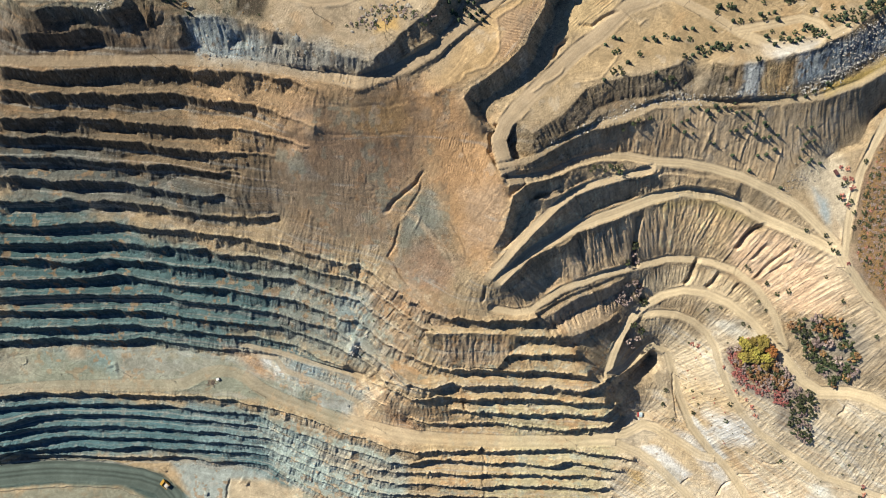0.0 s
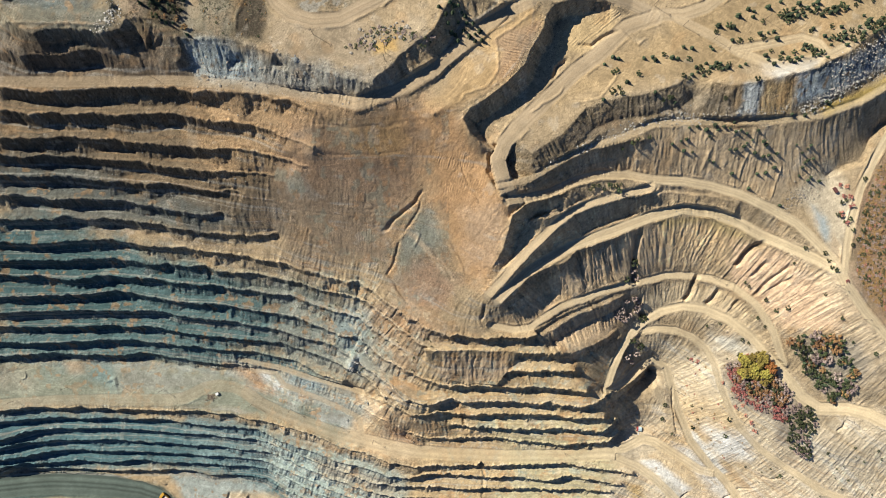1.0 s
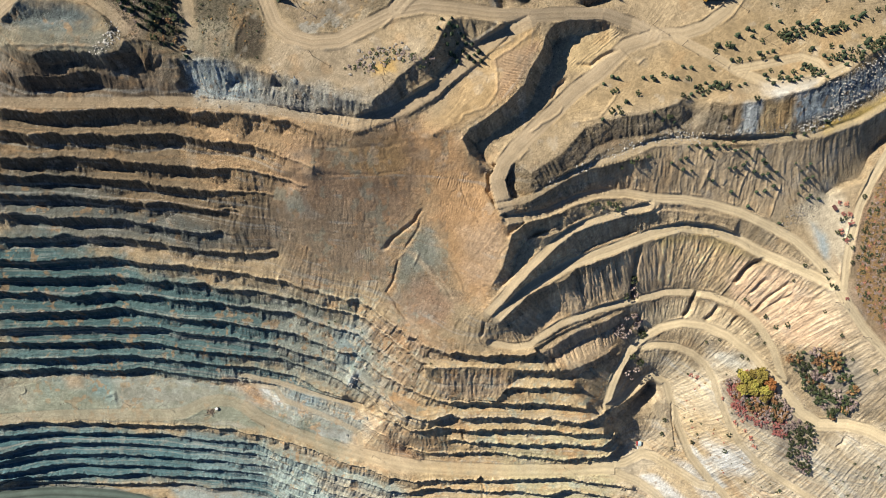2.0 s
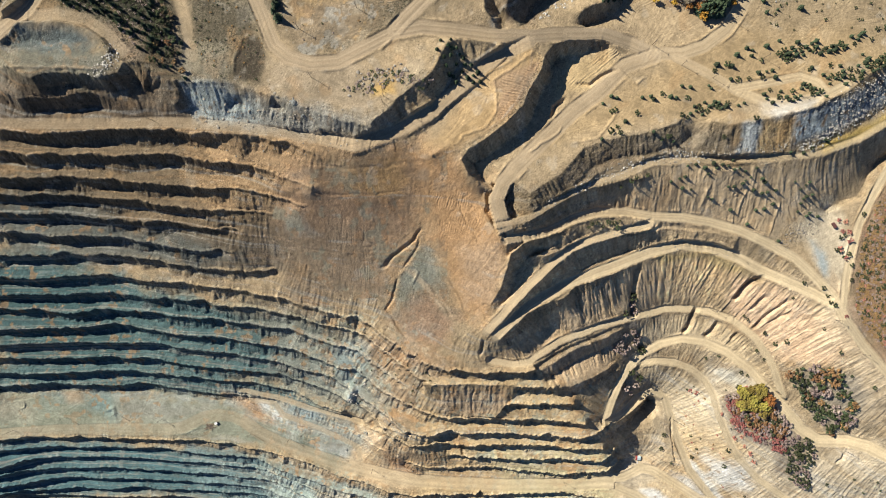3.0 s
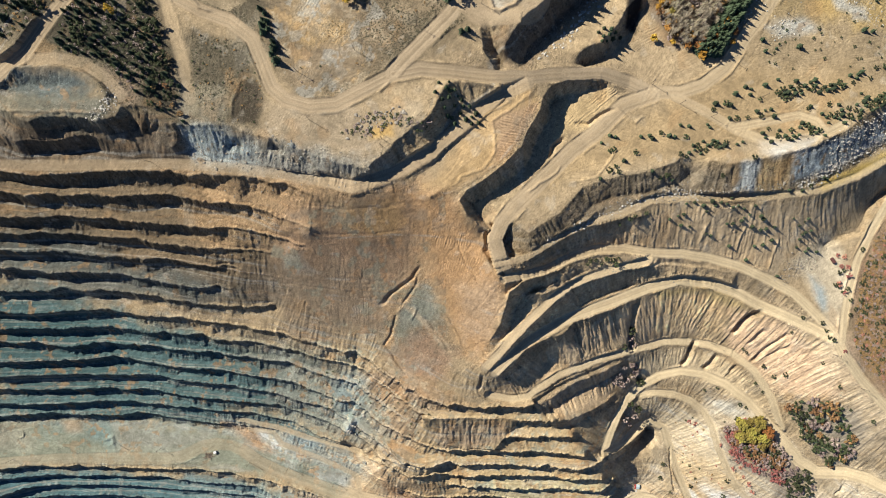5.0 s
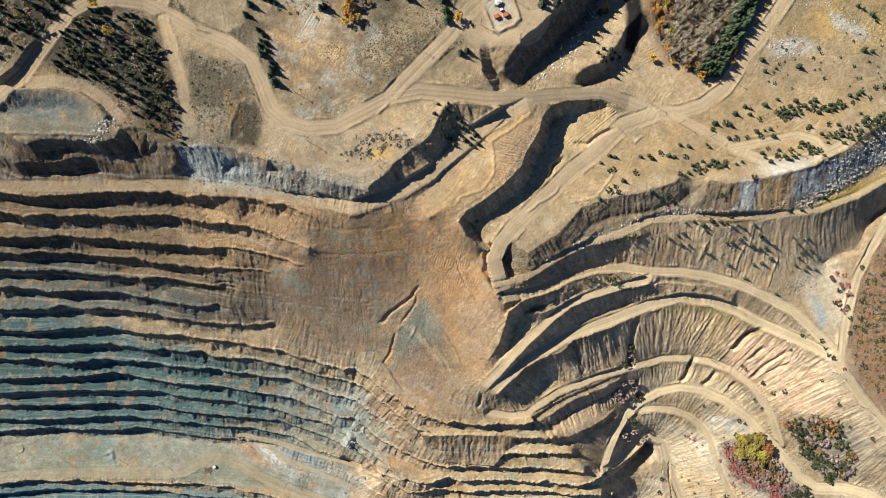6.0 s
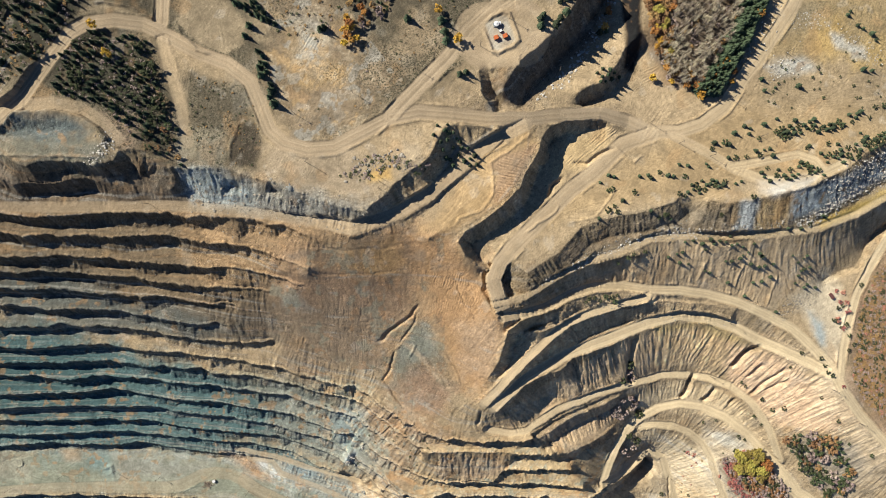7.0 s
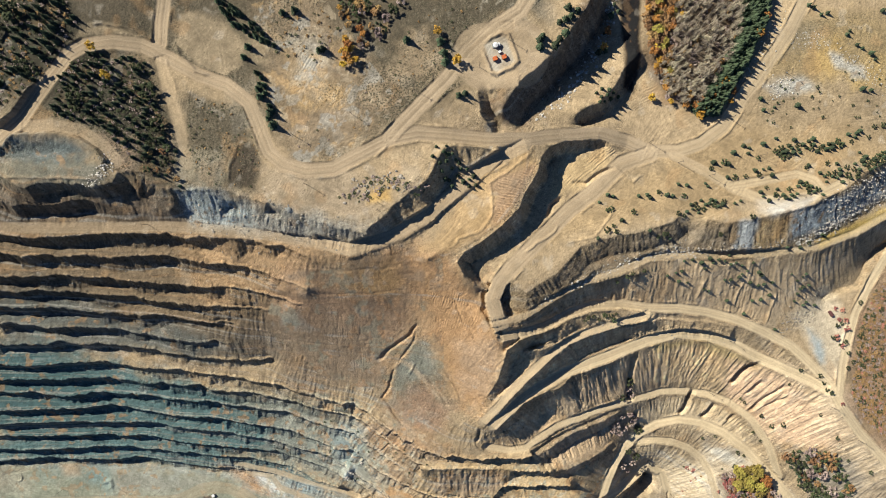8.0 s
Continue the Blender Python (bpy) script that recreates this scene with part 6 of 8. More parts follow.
def ground_material():
    m, n, l, shader = nodes("ground")
    at = n.new("ShaderNodeTexCoord").outputs["Object"]
    soil = n.new("ShaderNodeVertexColor")
    soil.layer_name = "soil"
    grain = noise_node(n, l, 1.6, 3, 0.8, at)
    stones = n.new("ShaderNodeTexVoronoi")
    stones.inputs["Scale"].default_value = 1.3
    l.new(at, stones.inputs["Vector"])
    stain = noise_node(n, l, 0.06, 4, 0.65, at)
    a0 = remap(n, l, grain.outputs["Fac"], 0.3, 0.7, -0.42, 0.38)
    amp = n.new("ShaderNodeMath")
    amp.operation = "MULTIPLY_ADD"
    l.new(a0, amp.inputs[0])
    l.new(remap(n, l, soil.outputs["Alpha"], 0.0, 1.0, 0.3, 1.15), amp.inputs[1])
    amp.inputs[2].default_value = 1.0
    a = amp.outputs[0]
    b = remap(n, l, stain.outputs["Fac"], 0.3, 0.7, 0.86, 1.14)
    c = remap(n, l, stones.outputs["Distance"], 0.0, 0.55, 1.09, 0.95)
    mul = n.new("ShaderNodeMath")
    mul.operation = "MULTIPLY"
    l.new(a, mul.inputs[0])
    l.new(b, mul.inputs[1])
    mul2 = n.new("ShaderNodeMath")
    mul2.operation = "MULTIPLY"
    l.new(mul.outputs[0], mul2.inputs[0])
    l.new(c, mul2.inputs[1])
    brush = n.new("ShaderNodeAttribute")
    brush.attribute_name = "brush"
    shrub = noise_node(n, l, 0.85, 3, 0.65, at)
    straw = noise_node(n, l, 0.8, 4, 0.7, at)
    ground_colour = soil.outputs["Color"]
    for source, edge, colour, most in ((straw, 0.56, (0.2, 0.175, 0.125, 1), 0.6), (shrub, 0.52, (0.034, 0.034, 0.02, 1), 0.85)):
        part_of = n.new("ShaderNodeMath")
        part_of.operation = "MULTIPLY"
        l.new(remap(n, l, source.outputs["Fac"], edge, edge + 0.05, 0.0, most), part_of.inputs[0])
        l.new(brush.outputs["Fac"], part_of.inputs[1])
        lay = n.new("ShaderNodeMix")
        lay.data_type = "RGBA"
        l.new(part_of.outputs[0], lay.inputs["Factor"])
        l.new(ground_colour, lay.inputs["A"])
        lay.inputs["B"].default_value = colour
        ground_colour = lay.outputs["Result"]
    # rows left by blades and ploughs, 1.8 m apart
    across, plain_rows = n.new("ShaderNodeAttribute"), n.new("ShaderNodeAttribute")
    across.attribute_name, plain_rows.attribute_name = "furrow_at", "furrow"

    def math_node(kind, first, second):
        node = n.new("ShaderNodeMath")
        node.operation = kind
        for k, value in enumerate((first, second)):
            if isinstance(value, (int, float)):
                node.inputs[k].default_value = value
            else:
                l.new(value, node.inputs[k])
        return node.outputs[0]

    bent = math_node("ADD", across.outputs["Fac"], remap(n, l, stain.outputs["Fac"], 0.3, 0.7, -1.0, 1.0))
    rows = math_node("MULTIPLY", math_node("SINE", math_node("MULTIPLY", bent, math.tau / 1.8), 0.0), plain_rows.outputs["Fac"])
    shade = math_node("MULTIPLY", mul2.outputs[0], math_node("ADD", math_node("MULTIPLY", rows, 0.13), 1.0))
    mix = n.new("ShaderNodeVectorMath")
    mix.operation = "SCALE"
    l.new(ground_colour, mix.inputs[0])
    l.new(shade, mix.inputs["Scale"])
    l.new(mix.outputs[0], shader.inputs["Base Color"])
    shader.inputs["Roughness"].default_value = 0.95
    shader.inputs["Specular IOR Level"].default_value = 0.15
    lump = noise_node(n, l, 1.3, 4, 0.75, at)
    bump = n.new("ShaderNodeBump")
    bump.inputs["Strength"].default_value, bump.inputs["Distance"].default_value = 1.0, 1.9
    l.new(remap(n, l, soil.outputs["Alpha"], 0.0, 1.0, 0.15, 1.0), bump.inputs["Strength"])
    l.new(math_node("ADD", lump.outputs["Fac"], math_node("MULTIPLY", rows, 0.3)), bump.inputs["Height"])
    l.new(bump.outputs["Normal"], shader.inputs["Normal"])
    return m


MAT_GROUND = ground_material()

def part(name, bm, material, parent=None, label=""):
    """One mesh object from a bmesh, under a thing or a part."""
    me = bpy.data.meshes.new(name)
    bm.to_mesh(me)
    bm.free()
    me.materials.append(material)
    ob = new(name, me)
    if parent is not None:
        ob.parent = parent
    if label:
        tagged(ob, label)
    return ob


# one sheet: the grid, with four ever wider rings of cells round it that run out to the horizon
def build_ground():
    far = 12
    grow = np.cumsum(CELL * 1.9 ** np.arange(1, far + 1))
    xs = np.concatenate([GX[0, 0] - grow[::-1], GX[0], GX[0, -1] + grow])
    ys = np.concatenate([GY[0, 0] - grow[::-1], GY[:, 0], GY[-1, 0] + grow])
    zz = np.pad(Z, far, mode="edge")
    cc = np.pad(SOIL, ((far, far), (far, far), (0, 0)), mode="edge")
    ny, nx = zz.shape
    # past the edges the ground runs out into plain dry hills
    ring = np.zeros((ny, nx))
    for k in range(far):
        ring[k, :] = np.maximum(ring[k, :], far - k)
        ring[-1 - k, :] = np.maximum(ring[-1 - k, :], far - k)
        ring[:, k] = np.maximum(ring[:, k], far - k)
        ring[:, -1 - k] = np.maximum(ring[:, -1 - k], far - k)
    away = np.clip((ring - 3) / 5, 0, 1)
    cc = cc + (np.array((0.2, 0.165, 0.11)) * (1 + 0.12 * rng.normal(0, 1, (ny, nx)))[..., None] - cc) * away[..., None]
    zz = zz + (np.pad(LIE, far, mode="edge") - zz) * np.clip(ring / 4, 0, 1)
    zz = zz + (blur(np.pad(LIE, far, mode="edge"), 60) + 6 * rng.normal(0, 1, (ny, nx)) - zz) * away
    co = np.empty((ny, nx, 3), np.float32)
    co[..., 0], co[..., 1], co[..., 2] = xs[None, :], ys[:, None], zz
    ids = np.arange(ny * nx, dtype=np.int32).reshape(ny, nx)
    quads = np.stack([ids[:-1, :-1], ids[:-1, 1:], ids[1:, 1:], ids[1:, :-1]], -1).reshape(-1)
    me = bpy.data.meshes.new("ground")
    me.vertices.add(ny * nx)
    me.vertices.foreach_set("co", co.reshape(-1))
    me.loops.add(len(quads))
    me.loops.foreach_set("vertex_index", quads)
    me.polygons.add(len(quads) // 4)
    me.polygons.foreach_set("loop_start", np.arange(0, len(quads), 4, dtype=np.int32))
    me.polygons.foreach_set("use_smooth", np.ones(len(quads) // 4, bool))
    me.update(calc_edges=True)
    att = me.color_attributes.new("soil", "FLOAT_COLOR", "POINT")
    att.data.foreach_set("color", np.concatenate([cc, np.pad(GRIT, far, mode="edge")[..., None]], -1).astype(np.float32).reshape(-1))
    att = me.attributes.new("brush", "FLOAT", "POINT")
    att.data.foreach_set("value", np.pad(sage, far).astype(np.float32).reshape(-1))
    for name, values in (("furrow", FURROW), ("furrow_at", FURROW_AT)):
        att = me.attributes.new(name, "FLOAT", "POINT")
        att.data.foreach_set("value", np.pad(values, far).astype(np.float32).reshape(-1))
    me.materials.append(MAT_GROUND)
    ob = new("ground", me)
    tagged(ob, "terraced open pit ground of tan, ochre and blue-grey rock with dirt roads", "ground", kind="structure")
    return ob


build_ground()

# Where single trees and bushes stand, in plan.
PINES_PLAIN_A = [(219.2, 186.0), (223.3, 184.4), (212.0, 181.2), (222.5, 180.4), (229.4, 177.1), (197.8, 174.0), (205.1, 174.0), (208.3, 173.1), (195.8, 169.9), (233.3, 187.2), (242.3, 191.2), (245.5, 184.4), (249.5, 181.9), (247.5, 177.9), (253.5, 184.3), (257.5, 186.0), (259.5, 181.1), (255.5, 190.0), (263.5, 184.3), (265.5, 189.1), (268.7, 186.7), (271.4, 181.8), (275.4, 185.8), (279.4, 187.0), (281.3, 184.2), (285.3, 189.0), (289.2, 187.0), (293.3, 193.8), (298.1, 191.8), (301.4, 196.2), (307.4, 191.8), (311.8, 199.1), (318.3, 200.4), (268.7, 190.7), (243.9, 180.3), (251.5, 186.0), (246.7, 181.1), (250.3, 178.7), (254.7, 181.1), (261.5, 186.7), (258.3, 183.5), (241.5, 182.0), (266.7, 184.3), (273.4, 184.2), (277.4, 183.4), (282.1, 186.6), (287.3, 185.8), (295.3, 188.9), (299.3, 194.6)]
PINES_PLAIN_B = [(227.4, 168.3), (233.4, 169.1), (237.5, 169.9), (239.5, 165.0), (230.1, 165.0), (220.5, 164.3), (213.2, 163.5), (207.6, 163.5), (263.5, 170.2), (265.5, 171.8), (278.0, 173.3), (285.1, 172.8), (291.7, 170.0), (273.3, 166.5), (279.1, 165.6), (283.1, 166.8), (284.9, 162.8), (286.9, 165.6), (277.8, 160.0), (288.9, 159.9), (292.7, 164.7), (296.7, 168.7), (298.5, 163.8), (300.6, 168.7), (297.6, 172.7), (302.8, 174.7), (306.5, 170.7), (308.4, 168.6), (310.6, 172.7), (312.6, 174.7), (316.2, 180.0), (316.6, 174.7), (301.0, 180.8), (304.9, 177.6), (287.0, 168.8), (281.8, 164.0), (294.6, 162.3), (303.9, 171.9), (307.1, 174.3), (311.7, 170.2), (315.0, 171.9), (319.1, 180.8), (318.0, 177.5), (313.6, 178.3), (310.7, 175.9), (299.8, 166.3), (276.4, 164.0)]
PINES_PLAIN_C = [(172.5, 158.6), (178.6, 157.8), (192.1, 159.0), (193.7, 157.0), (168.2, 150.1), (164.1, 150.9), (176.5, 150.1), (188.7, 146.9), (194.6, 144.9), (197.4, 144.0), (200.6, 142.8), (204.8, 146.1), (190.6, 140.8), (212.9, 144.8), (217.1, 146.5), (182.7, 140.9), (178.6, 138.9), (185.5, 141.7), (172.0, 137.6), (235.4, 156.1), (231.4, 152.9), (233.5, 149.7), (237.4, 146.8), (243.4, 154.9), (241.9, 150.8), (251.4, 154.9), (253.3, 150.8), (249.0, 148.8), (257.2, 151.6), (259.5, 160.1), (263.3, 158.9), (267.1, 156.8), (265.0, 152.8), (270.9, 154.7), (274.8, 150.7), (261.4, 157.7), (264.4, 155.2), (268.7, 152.7), (255.2, 149.6), (252.3, 148.0), (247.3, 150.8), (258.2, 156.9), (191.8, 144.1), (195.9, 147.3), (181.4, 144.1), (184.6, 144.9), (187.1, 138.4), (176.6, 136.0), (203.9, 144.0), (198.7, 146.5)]
PINES_LEDGE = [(224.3, 135.1), (163.0, 122.8), (168.1, 119.9), (203.9, 122.7), (283.1, 122.7), (286.2, 121.4), (274.7, 116.5), (268.3, 113.1), (257.4, 113.2), (143.8, 150.1), (149.9, 150.9), (151.9, 148.9), (158.1, 152.9), (139.5, 138.8), (121.7, 150.9), (125.7, 149.7), (115.6, 145.7), (121.4, 140.0), (124.3, 140.8), (121.1, 125.6), (125.2, 128.8), (127.1, 124.8), (131.3, 132.8), (114.2, 120.0), (151.3, 125.5), (159.0, 120.8), (165.3, 122.8)]
PINES_SLOPE = [(181.7, 103.3), (187.8, 104.2), (194.8, 102.0), (200.4, 105.0), (203.4, 102.0), (207.0, 104.1), (211.6, 103.2), (216.6, 100.6), (220.6, 101.9), (198.1, 97.7), (225.7, 99.7), (233.6, 101.9), (215.0, 107.4), (177.3, 94.4), (181.4, 95.6), (171.3, 92.2), (181.0, 87.8), (187.9, 86.8), (227.7, 93.2), (231.3, 95.4), (226.1, 91.0), (240.3, 94.5), (243.3, 92.3), (236.1, 86.6), (243.5, 84.3), (247.6, 85.1), (254.1, 86.4), (220.1, 88.9), (215.8, 88.9), (274.9, 87.5), (278.6, 90.6), (280.2, 92.8), (268.1, 92.9), (279.7, 80.7), (281.6, 82.4), (286.3, 83.7), (278.4, 77.1), (277.6, 71.1), (288.0, 70.0), (285.9, 67.7), (254.8, 76.5), (249.0, 72.9), (242.5, 72.0), (202.4, 81.4), (206.0, 80.0), (222.7, 72.1), (238.6, 61.4), (265.5, 48.3), (296.1, 67.5)]
PINES_NORTH = [(-117.4, 228.8), (-114.4, 225.8), (-115.5, 221.3), (-113.3, 220.6), (-116.6, 218.3), (-111.8, 215.7), (-114.7, 213.1), (-108.8, 207.2), (-108.1, 202.7), (-109.9, 199.0), (-106.6, 194.5), (-123.1, 245.6), (-126.0, 239.3), (-110.9, 249.4), (-76.7, 243.9), (-74.1, 244.7), (-92.7, 270.0), (-100.8, 268.5), (3.4, 249.7), (5.3, 242.2), (6.4, 235.9), (15.3, 214.4), (19.5, 215.7), (70.7, 253.4), (81.9, 262.7), (85.7, 264.6), (89.4, 266.4), (87.6, 272.1), (68.9, 250.8), (79.0, 247.2), (81.9, 251.5), (85.7, 255.2), (93.9, 270.1), (68.9, 246.0), (123.4, 276.8), (114.1, 250.3), (118.7, 251.3), (-19.0, 250.8)]
PINES_DARK = [(111.0, 220.6), (114.9, 223.4), (118.7, 219.3), (117.5, 215.3), (113.1, 214.0), (124.0, 221.7), (122.5, 218.1), (128.9, 220.0), (0.3, 180.4), (5.2, 177.1), (-2.1, 174.0), (7.1, 171.4), (10.9, 167.0), (2.5, 169.8), (14.7, 162.3), (9.0, 159.2), (18.5, 158.4), (13.2, 172.6), (22.4, 155.3), (4.0, 164.9), (119.0, 264.5), (122.2, 268.5), (7.1, 180.7), (10.9, 176.2), (15.5, 170.8), (20.9, 166.8), (25.4, 162.2), (7.8, 175.7), (16.7, 166.9), (22.4, 159.9), (27.0, 156.1), (10.9, 155.3), (6.3, 160.0), (124.7, 283.8), (128.0, 279.6), (114.3, 217.6), (119.9, 222.5)]
PINES_EAST = [(293.2, 266.8), (291.3, 264.0), (298.4, 256.9), (302.5, 254.6), (308.9, 251.1), (312.0, 246.8), (266.8, 283.0), (272.5, 278.2), (276.9, 279.0), (263.5, 284.5), (230.8, 219.2), (233.1, 211.3), (241.1, 213.3), (257.4, 214.5), (303.3, 226.0), (309.6, 225.2), (316.9, 281.2)]
BUSHES_TERRACE = [(112.8, 61.0), (117.2, 61.7), (122.1, 58.9), (126.1, 62.3), (131.0, 61.2), (135.1, 63.0), (110.8, 58.4), (133.5, 58.5), (142.9, 94.1), (139.5, 92.1), (152.2, 96.0), (133.0, 87.8), (303.5, 10.8), (307.5, 4.7), (312.5, -2.6), (309.5, -0.6), (289.2, 14.9), (282.9, 2.5), (253.5, -13.8), (257.1, -17.5), (309.4, -22.9), (238.6, -50.1), (228.9, -52.6), (267.4, -44.4), (273.7, -51.7), (258.4, -64.0), (263.1, -66.8), (323.9, -42.1), (280.4, -38.0), (287.6, -35.4), (271.0, -28.6), (337.2, -62.7), (354.2, -71.2)]
BUSHES_YARD = [(315.8, 51.0), (319.3, 52.4), (312.7, 41.5), (315.4, 40.2), (325.6, 28.9), (333.3, 69.5), (337.6, 58.3), (334.1, 42.4), (333.9, 28.8), (318.7, 35.6), (323.2, 37.9), (325.7, 17.6), (330.4, 22.0)]
RED_BUSHES = [(314.1, 64.6), (319.5, 63.7), (322.3, 55.1), (317.8, 55.6), (322.9, 48.4), (316.2, 42.0), (320.9, 34.8), (321.3, -11.6), (259.9, -89.1), (263.5, -91.4), (248.8, -104.9), (257.5, -103.8), (260.5, -109.3), (222.4, -84.9), (226.8, -86.4)]
MAUVE_BUSHES = [(157.6, 3.6), (157.7, -4.0), (160.8, -9.9), (152.6, -11.8), (155.4, -30.5), (152.1, -38.8), (162.8, -27.9), (160.8, -42.7), (167.1, -38.3), (174.8, -45.9), (156.1, -46.3), (149.3, -43.7), (167.5, -66.5), (175.9, -72.1), (173.1, -79.4), (168.5, -87.0), (163.8, -81.4), (168.5, -33.9)]
BUSHES_LOW = [(217.4, -161.2), (230.7, -131.3), (207.2, -131.0), (206.2, -145.6), (258.2, -139.8), (260.6, -158.2), (234.9, -153.9), (237.3, -144.2), (343.2, -168.3), (375.7, -175.7), (382.1, -163.1), (388.5, -172.2), (363.3, -161.0), (387.0, -230.8), (389.3, -222.8), (284.5, -190.6), (312.4, -196.0)]
RED_LOW = [(261.5, -114.9), (264.2, -119.0), (262.0, -127.0), (267.4, -125.4), (271.3, -135.1), (276.9, -141.5), (281.3, -149.8), (257.8, -109.8), (388.9, -219.9), (389.9, -228.1)]
YELLOW_TREES = [(-59.3, 250.7), (-57.4, 247.0), (-60.0, 243.2), (-56.3, 244.0), (-58.5, 238.4), (-55.5, 235.8), (-52.6, 237.3), (-60.7, 234.6), (174.1, 277.4), (155.6, 254.9), (152.2, 250.7), (157.8, 245.1), (155.9, 241.2), (232.1, 275.0), (228.9, 267.1), (227.4, 264.3), (166.3, 217.3), (152.1, 219.3), (194.7, 215.4), (186.7, 207.4), (208.7, 216.5), (-221.7, 243.8), (-212.3, 226.5), (-210.4, 224.2), (1.6, 256.1), (13.9, 237.4), (120.5, 265.2), (117.0, 253.2)]
WOOD_NW_A = [(-241, 228), (-223, 241), (-188, 236), (-180, 204), (-173, 182), (-193, 170), (-214, 193), (-244, 198)]
WOOD_NW_B = [(-290, 283), (-240, 281), (-232, 260), (-240, 240), (-260, 212), (-284, 199)]
WOOD_NW_C = [(-145, 281), (-128, 272), (-112, 253), (-101, 245), (-114, 249), (-130, 257), (-140, 264)]
WOOD_NW_D = [(-190, 196), (-170, 186), (-166, 152), (-188, 165)]
WOOD_N = [(-67, 285), (-19, 285), (-26, 263), (-40, 248), (-49, 242), (-53, 255), (-64, 263)]
GROVE_N_RUST = [(150, 297), (172, 297), (166, 265), (168, 229), (152, 241), (147, 269)]
GROVE_N_BARE = [(170, 297), (220, 297), (214, 265), (201, 237), (183, 215), (162, 217), (158, 241), (168, 265)]
GROVE_N_DARK = [(219, 297), (237, 297), (230, 265), (213, 233), (199, 207), (183, 211), (201, 233), (214, 261)]
GROVE_MID = [(290, -64), (305, -56), (325, -59), (343, -77), (352, -100), (343, -122), (325, -107), (307, -82)]
GROVE_LOW_GOLD = [(257, -78), (276, -77), (294, -90), (304, -107), (299, -123), (277, -119), (257, -99)]
GROVE_LOW_TOP = [(258, -79), (277, -76), (289, -88), (279, -100), (262, -96)]
GROVE_LOW_MAUVE = [(249, -84), (259, -94), (272, -114), (299, -123), (306, -139), (283, -132), (259, -115)]
GROVE_LOW_DARK = [(301, -123), (314, -117), (330, -146), (329, -173), (316, -171), (303, -145)]
SCRUB_E = [(334, 45), (342, 76), (362, 99), (377, -53), (342, -26), (329, -5)]
SCRUB_PLAIN = [(233, 223), (261, 237), (331, 240), (332, 200), (273, 195), (233, 203)]
SCRUB_BENCH = [(-97, -6), (-52, -25), (3, -57), (-7, -97), (-69, -102), (-107, -67)]
SCRUB_SE = [(289, -190), (382, -157), (420, -229), (309, -245)]
SCRUB_N = [(-108, 270), (-64, 270), (-64, 255), (-79, 236), (-105, 240)]
SCRUB_RIM = [(-64, 147), (-41, 163), (-25, 159), (-4, 155), (-10, 148), (-31, 153), (-47, 143)]
SCRUB_FIELD = [(-112, 262), (-64, 259), (-23, 252), (-30, 190), (-63, 173), (-89, 171), (-104, 188), (-101, 233)]
SCRUB_PLOT = [(-163, 214), (-123, 206), (-115, 169), (-119, 154), (-158, 154)]
SCRUB_PALE = [(211, -81), (250, -79), (262, -131), (286, -164), (262, -188), (225, -137)]
SCRUB_NE = [(-26, 255), (7, 274), (33, 278), (7, 237), (-26, 222)]


# ---- plants ----
def leaf_material(name, colour, spread=0.35):
    m, n, l, shader = nodes(name)
    info = n.new("ShaderNodeObjectInfo")
    geo = n.new("ShaderNodeNewGeometry")
    a = remap(n, l, info.outputs["Random"], 0, 1, 1 - spread, 1 + spread)
    b = remap(n, l, geo.outputs["Random Per Island"], 0, 1, 0.6, 1.4)
    mul = n.new("ShaderNodeMath")
    mul.operation = "MULTIPLY"
    l.new(a, mul.inputs[0])
    l.new(b, mul.inputs[1])
    hue = n.new("ShaderNodeHueSaturation")
    hue.inputs["Color"].default_value = (*colour, 1)
    l.new(remap(n, l, info.outputs["Random"], 0, 1, 0.485, 0.515), hue.inputs["Hue"])
    l.new(mul.outputs[0], hue.inputs["Value"])
    l.new(hue.outputs["Color"], shader.inputs["Base Color"])
    shader.inputs["Roughness"].default_value = 0.75
    shader.inputs["Specular IOR Level"].default_value = 0.2
    return m


def bark_material():
    m, n, l, shader = nodes("bark")
    t = noise_node(n, l, 4.0, 3)
    ramp_node = n.new("ShaderNodeValToRGB")
    ramp_node.color_ramp.elements[0].color = (0.055, 0.04, 0.028, 1)
    ramp_node.color_ramp.elements[1].color = (0.22, 0.17, 0.13, 1)
    l.new(t.outputs["Fac"], ramp_node.inputs["Fac"])
    l.new(ramp_node.outputs["Color"], shader.inputs["Base Color"])
    shader.inputs["Roughness"].default_value = 0.9
    return m


BARK = bark_material()
BARK_PALE = leaf_material("pale_twig", (0.418, 0.38, 0.319), 0.2)
LEAF = {
    "dark green": leaf_material("needles", (0.0441, 0.0608, 0.0319)),
    "olive green": leaf_material("olive_leaves", (0.0418, 0.0517, 0.0213)),
    "golden yellow": leaf_material("golden_leaves", (0.38, 0.228, 0.0342), 0.25),
    "rust brown": leaf_material("rust_leaves", (0.228, 0.133, 0.057)),
    "orange": leaf_material("orange_leaves", (0.319, 0.152, 0.038)),
    "yellow-green": leaf_material("turning_leaves", (0.19, 0.152, 0.0342)),
    "red": leaf_material("red_leaves", (0.319, 0.129, 0.0988)),
    "mauve grey": leaf_material("mauve_leaves", (0.236, 0.179, 0.156)),
    "grey": leaf_material("grey_twigs", (0.37, 0.315, 0.225)),
}
grow = random.Random(11)


